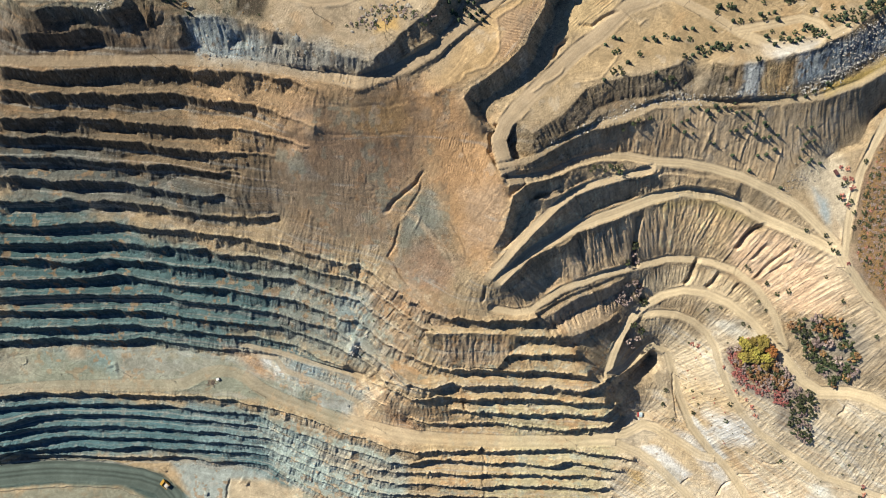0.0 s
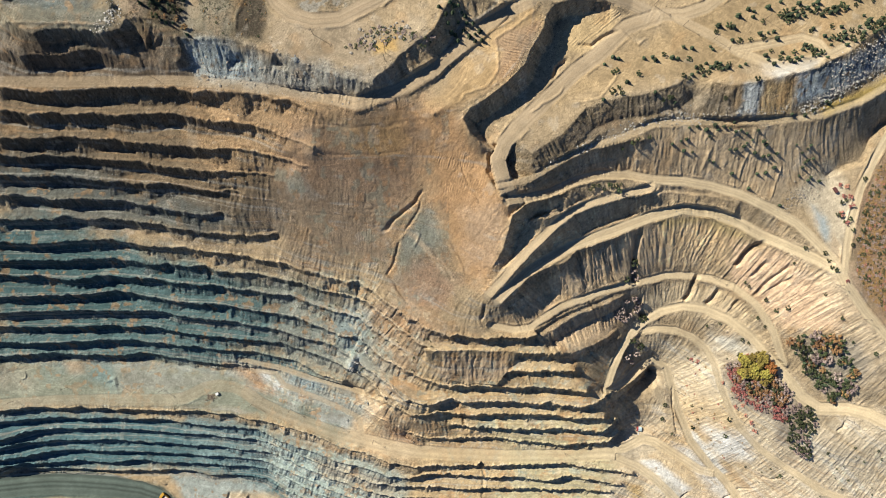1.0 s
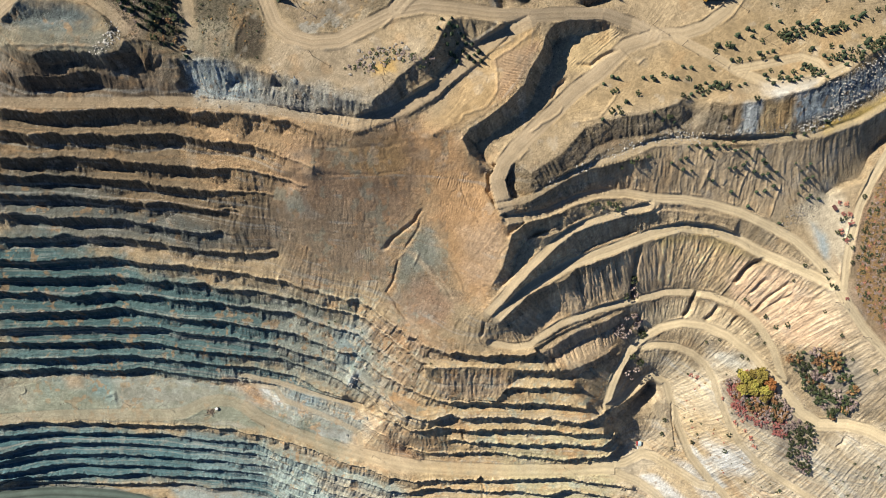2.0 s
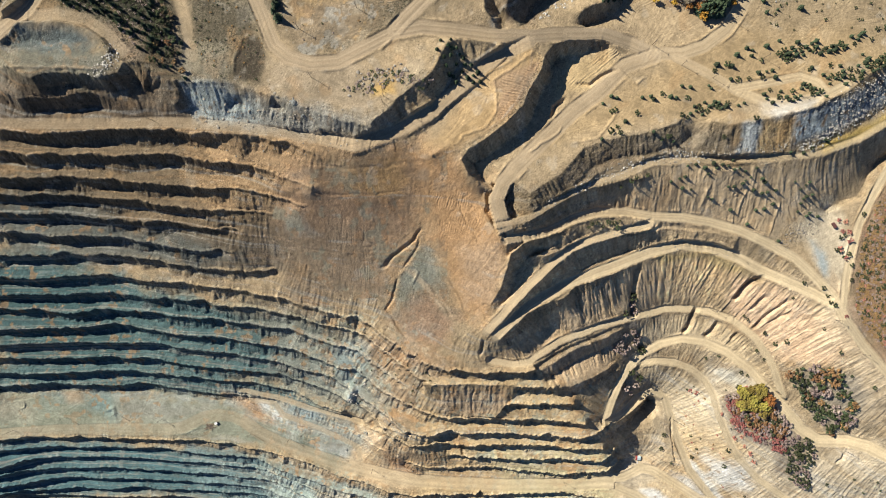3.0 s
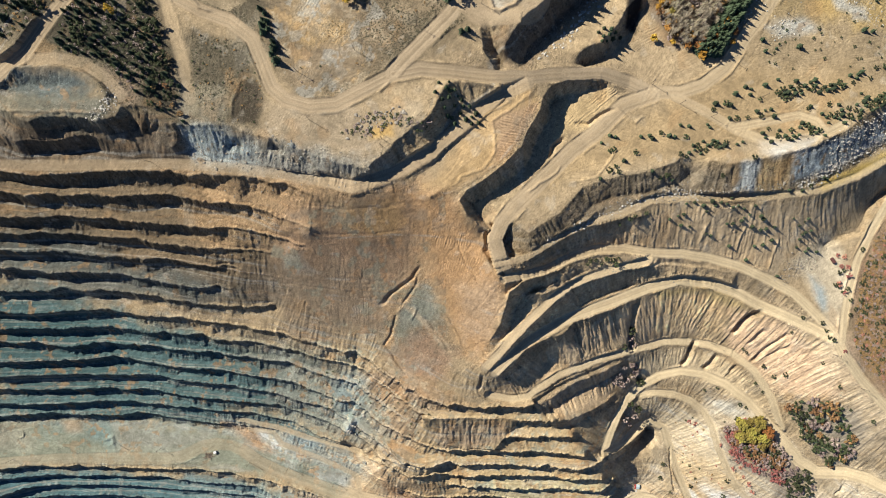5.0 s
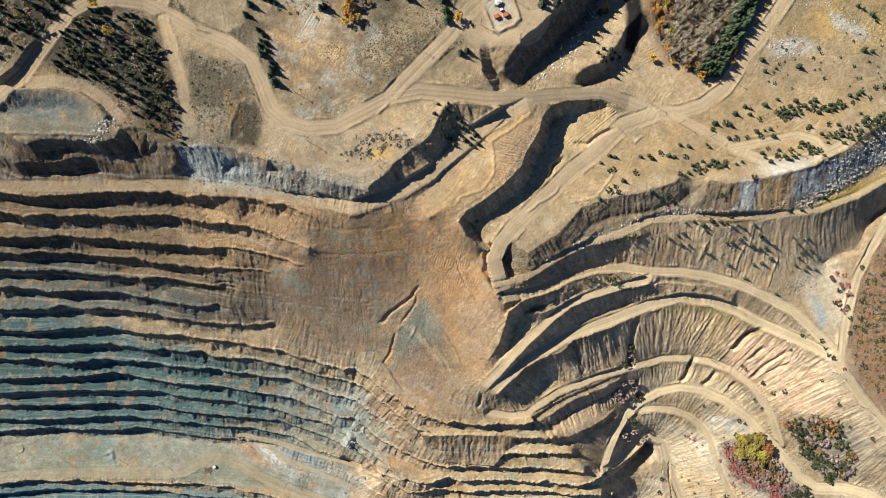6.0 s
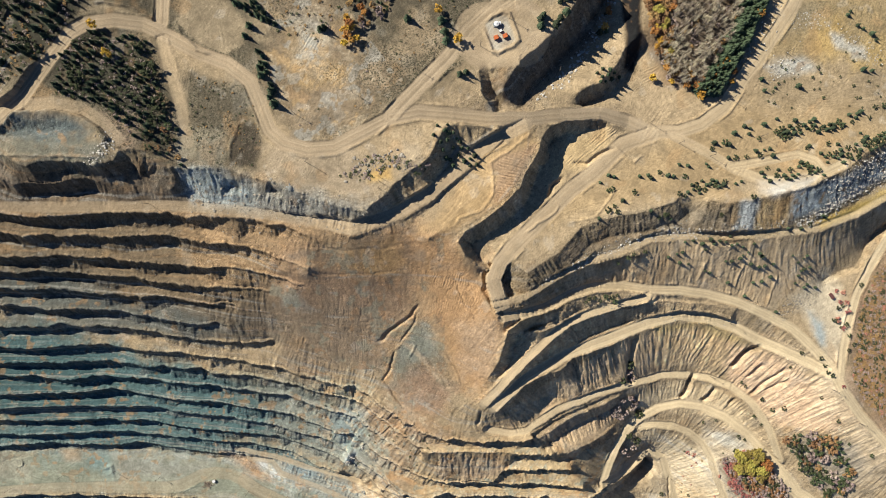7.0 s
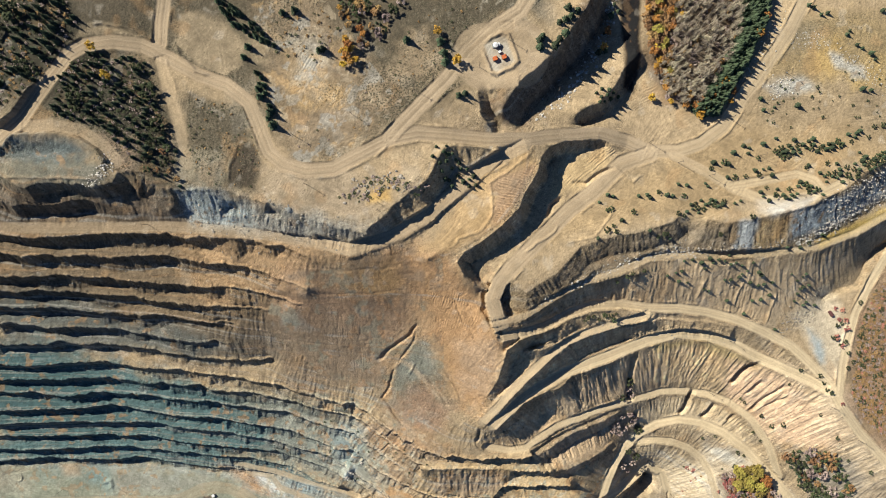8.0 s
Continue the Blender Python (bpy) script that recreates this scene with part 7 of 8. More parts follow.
def cone(bm, a, b, r0, r1, sides=6):
    """A tapered stick from a to b."""
    a, b = Vector(a), Vector(b)
    q = (b - a).to_track_quat("Z", "Y").to_matrix()
    rings = []
    for p, r in ((a, r0), (b, r1)):
        rings.append([bm.verts.new(p + q @ Vector((r * math.cos(k * math.tau / sides), r * math.sin(k * math.tau / sides), 0))) for k in range(sides)])
    for k in range(sides):
        bm.faces.new((rings[0][k], rings[0][(k + 1) % sides], rings[1][(k + 1) % sides], rings[1][k]))
    bm.faces.new(rings[1])


def clump(bm, at, size):
    """A small crumpled tuft of leaves."""
    c = Vector(at)
    top = bm.verts.new(c + Vector((grow.uniform(-.3, .3), grow.uniform(-.3, .3), grow.uniform(.3, .8))) * size)
    n, off = 5, grow.uniform(0, 6)
    ring = []
    for k in range(n):
        a = off + k * math.tau / n
        r = size * grow.uniform(0.55, 1.15)
        ring.append(bm.verts.new(c + Vector((r * math.cos(a), r * math.sin(a), size * grow.uniform(-.5, .25)))))
    for k in range(n):
        bm.faces.new((top, ring[k], ring[(k + 1) % n]))


def thing(name, label, category, group=""):
    return tagged(new(name), label, category, group)


def conifer(kind):
    """A spruce about 1 m high, to be scaled: trunk, and whorls of drooping boughs."""
    tree = thing("conifer", "dark green conifer standing on dry stony ground", "conifer", "conifers on the hills")
    bm = bmesh.new()
    cone(bm, (0, 0, -0.03), (0, 0, 0.9), 0.022, 0.006)
    part("trunk", bm, BARK, tree)
    bm = bmesh.new()
    tiers = 9
    for k in range(tiers):
        f = k / (tiers - 1)
        z, r = 0.1 + 0.84 * f, (0.215 - 0.05 * kind % 3 * 0.0) * (1 - f) ** 0.85 + 0.018
        boughs = 9 if f < 0.6 else 6
        off = grow.uniform(0, 6)
        for b in range(boughs):
            a = off + b * math.tau / boughs + grow.uniform(-.18, .18)
            rr = r * grow.uniform(0.65, 1.2)
            d, s = Vector((math.cos(a), math.sin(a), 0)), Vector((-math.sin(a), math.cos(a), 0))
            root = Vector((0, 0, z + 0.05))
            mid = d * rr * 0.55 + Vector((0, 0, z + 0.02))
            tip = d * rr + Vector((0, 0, z - 0.05 + grow.uniform(-.02, .02)))
            w = rr * 0.3
            vs = [bm.verts.new(v) for v in (root, mid + s * w, tip, mid - s * w, mid - Vector((0, 0, 0.045)))]
            bm.faces.new((vs[0], vs[1], vs[2]))
            bm.faces.new((vs[0], vs[2], vs[3]))
            bm.faces.new((vs[4], vs[2], vs[1]))
            bm.faces.new((vs[4], vs[3], vs[2]))
    cone(bm, (0, 0, 0.88), (0, 0, 1.02), 0.03, 0.003, 5)
    part("crown", bm, LEAF["dark green"], tree)
    return tree


def broadleaf(colour, label, category="tree", tufts=130, bush=False, group="autumn trees"):
    """A tree or bush 1 m high: trunk, limbs, and a crown of many tufts with gaps."""
    tree = thing("bush" if bush else "tree", label, category, group)
    bm = bmesh.new()
    base = 0.12 if bush else 0.38
    cone(bm, (0, 0, -0.04), (0.01, 0, base), 0.03, 0.022)
    lobes = []
    for k in range(7):
        a, r = k * 2.4 + grow.uniform(-.4, .4), grow.uniform(0.12, 0.34) * (1.35 if bush else 1)
        p = Vector((r * math.cos(a), r * math.sin(a), base + grow.uniform(0.1, 0.8 - base * 0.6)))
        lobes.append((p, grow.uniform(0.13, 0.22)))
        cone(bm, (0, 0, base * 0.85), p, 0.016, 0.005, 5)
    part("trunk", bm, BARK, tree)
    bm = bmesh.new()
    for k in range(tufts):
        p, r = lobes[k % len(lobes)]
        d = Vector((grow.gauss(0, 1), grow.gauss(0, 1), grow.gauss(0.25, 0.8))).normalized()
        clump(bm, p + d * r * grow.uniform(0.35, 1.1), grow.uniform(0.045, 0.085) * (1.6 if bush else 1.15))
    part("crown", bm, LEAF[colour], tree)
    return tree


def bare_tree():
    """A leafless aspen 1 m high: pale stem, limbs and fans of twigs."""
    tree = thing("bare_tree", "leafless pale grey aspen in a dense grove", "tree", "bare trees of the grove")
    bm = bmesh.new()
    cone(bm, (0, 0, -0.04), (0.02, 0.01, 0.95), 0.03, 0.008, 5)
    part("trunk", bm, BARK_PALE, tree)
    bm = bmesh.new()
    for k in range(46):
        z, a = grow.uniform(0.3, 0.92), grow.uniform(0, math.tau)
        r = 0.26 * grow.uniform(0.5, 1.0) * (1.15 - z * 0.6)
        root, tip = Vector((0, 0, z)), Vector((r * math.cos(a), r * math.sin(a), z + grow.uniform(0.06, 0.2)))
        cone(bm, root, tip, 0.012, 0.004, 3)
        for j in range(1):
            q = root.lerp(tip, grow.uniform(0.5, 1.0))
            clump(bm, q + Vector((grow.uniform(-.05, .05), grow.uniform(-.05, .05), grow.uniform(0, .05))), grow.uniform(0.012, 0.026))
    part("crown", bm, LEAF["grey"], tree)
    return tree


def place(x, y, size, wide=1.0):
    lean = Euler((grow.uniform(-.04, .04), grow.uniform(-.04, .04), grow.uniform(0, math.tau)))
    return Matrix.LocRotScale((x, y, height(x, y) - 0.05), lean, (size * wide, size * wide, size))


KINDS = {"conifer": [conifer(k) for k in range(4)]}
for colour, label, bush in (
        ("golden yellow", "golden yellow autumn aspen on dry ground", False),
        ("rust brown", "rust brown autumn oak thicket tree", False),
        ("orange", "orange-leaved autumn tree at the grove's edge", False),
        ("yellow-green", "yellow-green turning tree in the grove", False),
        ("olive green", "low olive green bush on stony ground", True),
        ("red", "low bright red autumn bush on pale ground", True),
        ("mauve grey", "mauve grey nearly leafless bush", True),
        ("rust brown", "low rust brown scrub bush", True)):
    KINDS[colour + (" bush" if bush else "")] = [broadleaf(colour, label, "bush" if bush else "tree", 70 if bush else 150, bush, "bushes" if bush else "autumn trees") for k in range(2)]
KINDS["bare"] = [bare_tree() for k in range(3)]
USED = set()


def plant(kind, x, y, size, wide=1.0):
    first = grow.choice(KINDS[kind])
    m = place(x, y, size, wide)
    if first in USED:
        return copy_thing(first, m @ Matrix.Diagonal((*(1 / v for v in first.scale), 1)))
    USED.add(first)
    first.matrix_basis = m
    return first


class Thicket:
    """Many plants that nobody could count, gathered into one mesh."""

    def __init__(self):
        self.co, self.tri, self.mat, self.mats, self.n = [], [], [], [], 0

    def add(self, kind, x, y, size, wide):
        m = place(x, y, size, wide)
        for ob in grow.choice(KINDS[kind]).children:
            me = ob.data
            co = np.empty(len(me.vertices) * 3, np.float32)
            me.vertices.foreach_get("co", co)
            r = np.array(m)
            self.co.append(co.reshape(-1, 3) @ r[:3, :3].T + r[:3, 3])
            if me.materials[0] not in self.mats:
                self.mats.append(me.materials[0])
            k = self.mats.index(me.materials[0])
            for p in me.polygons:
                self.tri.append([v + self.n for v in p.vertices])
                self.mat.append(k)
            self.n += len(me.vertices)

    def build(self, name, label, category):
        me = bpy.data.meshes.new(name)
        me.from_pydata(np.concatenate(self.co).tolist(), [], self.tri)
        for m in self.mats:
            me.materials.append(m)
        me.polygons.foreach_set("material_index", self.mat)
        return tagged(new(name, me), label, category, kind="stuff")


def scatter(kinds, outline, count, sizes, apart=2.5, wide=(0.9, 1.2), into=None):
    xs, ys = [p[0] for p in outline], [p[1] for p in outline]
    done, tries = [], 0
    while len(done) < count and tries < count * 30:
        tries += 1
        x, y = grow.uniform(min(xs), max(xs)), grow.uniform(min(ys), max(ys))
        if not inside(outline, np.array([x]), np.array([y]))[0] or any((x - a) ** 2 + (y - b) ** 2 < apart ** 2 for a, b in done):
            continue
        i, j = int((y - Y0) / CELL), int((x - X0) / CELL)
        if 0 <= i < NY and 0 <= j < NX and ROAD[i, j] > 0.3:
            continue
        done.append((x, y))
        (into.add if into else plant)(grow.choice(kinds), x, y, grow.uniform(*sizes), grow.uniform(*wide))


for spots, low, high in ((PINES_PLAIN_A, 4, 7.2), (PINES_PLAIN_B, 3.6, 6.4), (PINES_PLAIN_C, 3.6, 6.4), (PINES_LEDGE, 3.4, 6.4),
                         (PINES_SLOPE, 3.4, 6.6), (PINES_NORTH, 7, 12), (PINES_DARK, 4.5, 7.5), (PINES_EAST, 4, 8)):
    broad = 1.3 if spots in (PINES_PLAIN_A, PINES_PLAIN_B, PINES_PLAIN_C, PINES_LEDGE) else 1.1 if spots is PINES_DARK else 1.15
    for x, y in spots:
        if 1.25 < broad < 1.35 and grow.random() < 0.35:
            plant("olive green bush", x, y, grow.uniform(2.2, 3.6), 1.3)
        else:
            plant("conifer", x, y, grow.uniform(low, high), broad * grow.uniform(0.9, 1.2))
for x, y in BUSHES_TERRACE + BUSHES_YARD + BUSHES_LOW:
    plant("olive green bush", x, y, grow.uniform(1.8, 3.4), 1.3)
for x, y in RED_BUSHES + RED_LOW:
    plant("red bush", x, y, grow.uniform(2.0, 3.6), 1.4)
for x, y in MAUVE_BUSHES:
    plant(grow.choice(("mauve grey bush",) * 3 + ("olive green bush",)), x, y, grow.uniform(4.0, 7.0), 1.1)
for x, y in YELLOW_TREES:
    plant(grow.choice(("golden yellow", "golden yellow", "orange")), x, y, grow.uniform(6, 9), 0.9)
wood, scrub, grove, brush = Thicket(), Thicket(), Thicket(), Thicket()
scatter(("conifer",) * 12 + ("olive green bush",), WOOD_NW_A, 92, (5, 9.5), 2.6, (0.95, 1.3), wood)
scatter(("conifer",) * 7 + ("olive green bush",), WOOD_NW_B, 60, (7, 13), 3.0, (0.8, 1.1), wood)
scatter(("olive green bush", "olive green bush", "mauve grey bush"), WOOD_NW_A, 420, (0.8, 1.9), 1.3, (1.0, 1.5), scrub)
scatter(("rust brown bush", "olive green bush", "mauve grey bush"), WOOD_NW_B, 300, (0.8, 2.0), 1.5, (1.0, 1.5), scrub)
scatter(("conifer",), WOOD_NW_C, 28, (6, 10), 2.6)
scatter(("conifer", "conifer", "olive green bush", "rust brown bush"), WOOD_NW_D, 26, (3.5, 6.5), 2.8)
scatter(("rust brown", "mauve grey bush", "olive green bush", "conifer", "orange", "rust brown bush"), WOOD_N, 46, (3.5, 6.5), 2.8)
scatter(("rust brown", "rust brown", "rust brown", "yellow-green", "orange"), GROVE_N_RUST, 45, (6, 9), 2.4)
scatter(("bare",), GROVE_N_BARE, 230, (10, 15), 1.7, (0.7, 1.0))
scatter(("mauve grey bush", "rust brown bush", "mauve grey bush"), GROVE_N_BARE, 90, (2, 4), 2.6, (1.1, 1.5), scrub)
scatter(("orange", "rust brown", "golden yellow", "orange"), [(156, 232), (185, 205), (212, 222), (206, 232), (184, 218), (162, 240)], 16, (5.5, 8), 4.0, (0.9, 1.2))
scatter(("conifer",), GROVE_N_DARK, 150, (9, 15), 1.7, (1.2, 1.6), grove)
scatter(("olive green bush", "olive green bush", "mauve grey bush", "conifer", "rust brown bush", "conifer"), GROVE_MID, 85, (4, 7), 2.4, (1.1, 1.5))
scatter(("yellow-green", "yellow-green", "orange"), GROVE_LOW_TOP, 13, (7.5, 10), 4.2, (1.2, 1.5))
scatter(("rust brown bush", "rust brown bush", "rust brown", "olive green bush", "mauve grey bush"), GROVE_LOW_GOLD, 70, (3.5, 6), 2.4, (1.1, 1.4), brush)
scatter(("mauve grey bush",) * 4 + ("red bush", "rust brown bush"), GROVE_LOW_GOLD, 60, (2.5, 4.0), 1.8, (1.2, 1.6), scrub)
scatter(("mauve grey bush", "red bush", "red bush"), GROVE_LOW_MAUVE, 60, (2.5, 4.5), 1.8, (1.1, 1.5), brush)
scatter(("olive green bush", "mauve grey bush", "conifer"), GROVE_LOW_DARK, 60, (3, 5.5), 1.9, (1.1, 1.4), brush)
scatter(("rust brown bush",) * 8 + ("mauve grey bush",) * 4 + ("red bush",) + ("olive green bush",) * 3, SCRUB_E, 1150, (0.5, 1.2), 1.1, (1.7, 2.6), scrub)
scatter(("olive green bush", "rust brown bush", "olive green bush"), SCRUB_E, 34, (1.6, 3.0), 3.0, (1.2, 1.7), scrub)
scatter(("olive green bush",), SCRUB_PLAIN, 40, (1.0, 2.2), 3.0, (0.9, 1.3), scrub)
scatter(("olive green bush",), SCRUB_BENCH, 30, (0.9, 1.8), 3.0, (0.9, 1.3), scrub)
scatter(("olive green bush",), SCRUB_SE, 22, (0.9, 1.9), 3.0, (0.9, 1.3), scrub)
scatter(("olive green bush", "rust brown bush"), SCRUB_N, 35, (1.0, 2.0), 3.0, (0.9, 1.3), scrub)
scatter(("olive green bush", "rust brown bush"), SCRUB_NE, 34, (0.6, 1.5), 3.0, (0.9, 1.3), scrub)
scatter(("olive green bush", "olive green bush", "mauve grey bush"), SCRUB_RIM, 60, (0.8, 1.8), 1.6, (1.3, 1.8), scrub)
scatter(("olive green bush", "rust brown bush", "mauve grey bush"), SCRUB_FIELD, 34, (0.4, 1.1), 2.0, (1.0, 1.5), scrub)
scatter(("olive green bush", "rust brown bush"), SCRUB_PLOT, 70, (0.6, 1.2), 2.0, (1.0, 1.5), scrub)
scatter(("olive green bush", "rust brown bush", "red bush"), SCRUB_PALE, 30, (0.8, 1.8), 2.0, (1.0, 1.5), scrub)
wood.build("wood", "dense wood of dark green conifers on a dry hillside", "wood")
grove.build("grove_edge", "dark green conifers crowding the grove's edge", "grove")
brush.build("brush", "dense autumn brush of rust, red and mauve bushes", "brush")
scrub.build("scrub", "scattered low olive and rust brown scrub on dry ground", "scrub")
for kinds in KINDS.values():
    for first in kinds:
        if first not in USED:
            for ob in (*first.children, first):
                bpy.data.objects.remove(ob)

# Where poles, boulders and rubble lie, in plan.
POLES_HIGH = [(-14.2, 218.2), (-55.1, 201.6), (-194.8, 129.7), (-84.7, 155.5), (-93.2, 187.8), (172.8, 174.0), (195.0, 164.7), (231.4, 178.8), (245.1, 136.7), (253.4, 154.9), (238.1, 122.7), (28.8, 233.4), (48.3, 251.2), (84.2, 221.5), (248.5, 237.9), (209.0, 205.3), (151.7, 188.5), (-197.6, 94.4), (-184.2, 54.9), (-204.4, 35.0), (232.8, 38.4), (215.6, 37.6)]
POLES_LOW = [(229.4, -10.1), (313.9, -14.5), (337.6, -42.2), (-408.5, -130.8), (-358.4, -118.2), (-266.7, -120.4), (-309.9, -115.0), (-182.2, -134.6), (-145.1, -139.7), (-101.9, -154.5), (-66.1, -169.7), (214.9, -116.4), (117.2, -181.8), (350.5, -133.6)]
POLE_ROW = [(-37.6, 146.3), (-37.2, 143.0), (-37.6, 138.5)]
OUTCROPS = [(-77.1, -133.4), (-69.1, -129.1), (-90.5, -149.5), (-81.3, -92.1), (-76.4, -85.6), (-66.9, -76.1), (-96.5, 138.9), (-91.4, 131.6)]
RUBBLE_RAVINE = [(124.3, 289.2), (123.5, 274.9), (115.0, 252.4), (104.5, 237.8), (94.1, 225.3), (83.7, 213.0), (71.5, 203.4)]
RUBBLE_TERRACE = [(78.3, 74.1), (93.0, 82.0), (113.9, 92.1), (128.4, 97.0), (143.0, 103.5), (167.8, 110.5), (198.1, 109.1)]
RUBBLE_CLIFF = [(266.1, 116.5), (282.9, 124.8), (299.6, 135.2), (316.7, 144.8), (340.9, 158.0)]
RUBBLE_FACE = [(285.1, 139.1), (296.8, 149.1), (314.6, 160.7), (334.5, 171.6)]
RUBBLE_RIM = [(-167.5, 134.5), (-141.7, 134.5), (-111.1, 130.6), (-80.2, 126.7), (-54.0, 119.1)]
RUBBLE_MESA = [(-222.1, 155.7), (-209.0, 164.7), (-210.8, 171.5)]
RUBBLE_NORTH = [(-56.3, 148.8), (-41.5, 156.3), (-30.5, 158.3), (-19.4, 155.6)]
RUBBLE_FIELD = [(238.8, 223.3), (246.8, 229.2), (252.9, 230.0)]
RUBBLE_PLAIN = [(254.1, 254.9), (267.9, 264.0), (272.9, 256.9)]
RUBBLE_PLAIN_B = [(284.3, 250.9), (294.6, 245.8), (305.2, 237.2), (318.0, 229.4)]
RUBBLE_ROAD = [(243.1, 276.9), (240.0, 264.9), (226.2, 245.1), (216.6, 229.3)]
RUBBLE_BANK = [(155.8, 108.4), (219.3, 112.4), (257.5, 115.7)]
RUBBLE_YARD = [(270.2, 45.1), (278.1, 56.5), (297.1, 58.4)]
TRUCK_AT = (-297.1, -251.6)
HUT_AT = (188.1, -158.3)
CONTAINER_AT = (310.4, 60.5)
PUMP_AT = (40.1, 247.5)
UNIT_AT = (42.3, 243.1)
SCRAP_AT = (-221.3, -126.9)
CRATE_AT = (-214.8, -124.1)
BOX_A = (39.3, 238.6)
BOX_B = (45.3, 239.7)


# ---- poles, machines, rocks ----
def plain(name, colour, rough=0.6, metal=0.0, spread=0.12, scale=1.2):
    """Paint, timber or metal with grime and wear at two scales."""
    m, n, l, shader = nodes(name)
    at = n.new("ShaderNodeTexCoord").outputs["Object"]
    t, u = noise_node(n, l, scale, 4, 0.6, at), noise_node(n, l, scale * 7, 3, 0.6, at)
    mul = n.new("ShaderNodeMath")
    mul.operation = "MULTIPLY"
    l.new(remap(n, l, t.outputs["Fac"], 0.3, 0.7, 1 - 2 * spread, 1 + spread), mul.inputs[0])
    l.new(remap(n, l, u.outputs["Fac"], 0.3, 0.7, 1 - spread, 1 + spread), mul.inputs[1])
    mix = n.new("ShaderNodeVectorMath")
    mix.operation = "SCALE"
    mix.inputs[0].default_value = colour
    l.new(mul.outputs[0], mix.inputs["Scale"])
    l.new(mix.outputs[0], shader.inputs["Base Color"])
    l.new(remap(n, l, u.outputs["Fac"], 0.3, 0.7, rough - 0.1, min(1, rough + 0.15)), shader.inputs["Roughness"])
    shader.inputs["Metallic"].default_value = metal
    return m


def rock_material(name, colour):
    m, n, l, shader = nodes(name)
    geo = n.new("ShaderNodeNewGeometry")
    at = n.new("ShaderNodeTexCoord").outputs["Object"]
    t = noise_node(n, l, 1.4, 4, 0.65, at)
    mul = n.new("ShaderNodeMath")
    mul.operation = "MULTIPLY"
    l.new(remap(n, l, geo.outputs["Random Per Island"], 0, 1, 0.65, 1.3), mul.inputs[0])
    l.new(remap(n, l, t.outputs["Fac"], 0.3, 0.7, 0.75, 1.2), mul.inputs[1])
    mix = n.new("ShaderNodeVectorMath")
    mix.operation = "SCALE"
    mix.inputs[0].default_value = colour
    l.new(mul.outputs[0], mix.inputs["Scale"])
    l.new(mix.outputs[0], shader.inputs["Base Color"])
    shader.inputs["Roughness"].default_value = 0.9
    return m


TIMBER = plain("timber", (0.076, 0.057, 0.0418), 0.85)
STEEL = plain("steel", (0.213, 0.213, 0.213), 0.5, 0.6)
GLASSY = plain("porcelain", (0.228, 0.152, 0.114), 0.3)
YELLOW = plain("truck_paint", (0.418, 0.228, 0.0228), 0.5)
DARK_STEEL = plain("dark_steel", (0.0342, 0.0342, 0.038), 0.7)
RUBBER = plain("rubber", (0.0152, 0.0152, 0.016), 0.85)
ORANGE = plain("orange_paint", (0.418, 0.0988, 0.0228), 0.5)
PALE_BLUE = plain("pale_blue_paint", (0.38, 0.471, 0.486), 0.45)
WHITE = plain("white_paint", (0.547, 0.547, 0.532), 0.5)
RED = plain("red_paint", (0.274, 0.0456, 0.038), 0.55)
MAROON = plain("maroon_paint", (0.0988, 0.038, 0.0342), 0.6)
GLASS = plain("tinted_glass", (0.0228, 0.0304, 0.0342), 0.12, 0.0, 0.05)
ROCK = rock_material("rock", (0.251, 0.22, 0.175))
ROCK_PALE = rock_material("pale_rock", (0.395, 0.365, 0.312))
ROCK_GREY = rock_material("grey_rock", (0.198, 0.205, 0.19))


def block(bm, x0, x1, y0, y1, z0, z1, edge=0.06):
    """A box with bevelled edges."""
    made = bmesh.ops.create_cube(bm, size=1.0)["verts"]
    bmesh.ops.scale(bm, vec=(x1 - x0, y1 - y0, z1 - z0), verts=made)
    bmesh.ops.translate(bm, vec=((x0 + x1) / 2, (y0 + y1) / 2, (z0 + z1) / 2), verts=made)
    if edge:
        edges = list({e for v in made for e in v.link_edges})
        bmesh.ops.bevel(bm, geom=edges, offset=edge, segments=1, affect="EDGES")
    return made


def box_part(name, size, material, parent, edge=0.06, label=""):
    bm = bmesh.new()
    block(bm, *size, edge)
    return part(name, bm, material, parent, label)


def tube_part(name, a, b, r0, r1, material, parent, sides=16, label=""):
    bm = bmesh.new()
    cone(bm, a, b, r0, r1, sides)
    bm.faces.new([v for v in bm.verts][:sides][::-1])
    return part(name, bm, material, parent, label)


def utility_pole(high):
    label = "weathered wooden utility pole with a crossarm" if high else "slender wooden utility pole beside the haul road"
    pole = thing("utility_pole", label, "pole", "utility poles")
    tube_part("post", (0, 0, -0.6), (0, 0, 12.6), 0.16, 0.1, TIMBER, pole, 8)
    arm = box_part("crossarm", (-1.2, 1.2, -0.07, 0.07, 11.55, 11.75), TIMBER, pole, 0.02)
    for x in (-1.05, 0, 1.05):
        tube_part("insulator", (x, 0, 11.75), (x, 0, 12.05), 0.09, 0.06, GLASSY, arm, 8)
    tube_part("brace", (-0.8, 0.06, 11.55), (0, 0.06, 10.8), 0.04, 0.04, STEEL, pole, 5)
    tube_part("brace", (0.8, 0.06, 11.55), (0, 0.06, 10.8), 0.04, 0.04, STEEL, pole, 5)
    return pole


def stand(x, y, turn=0.0, lift=0.0):
    return pose(x, y, height(x, y) + lift, 0, 0, turn)


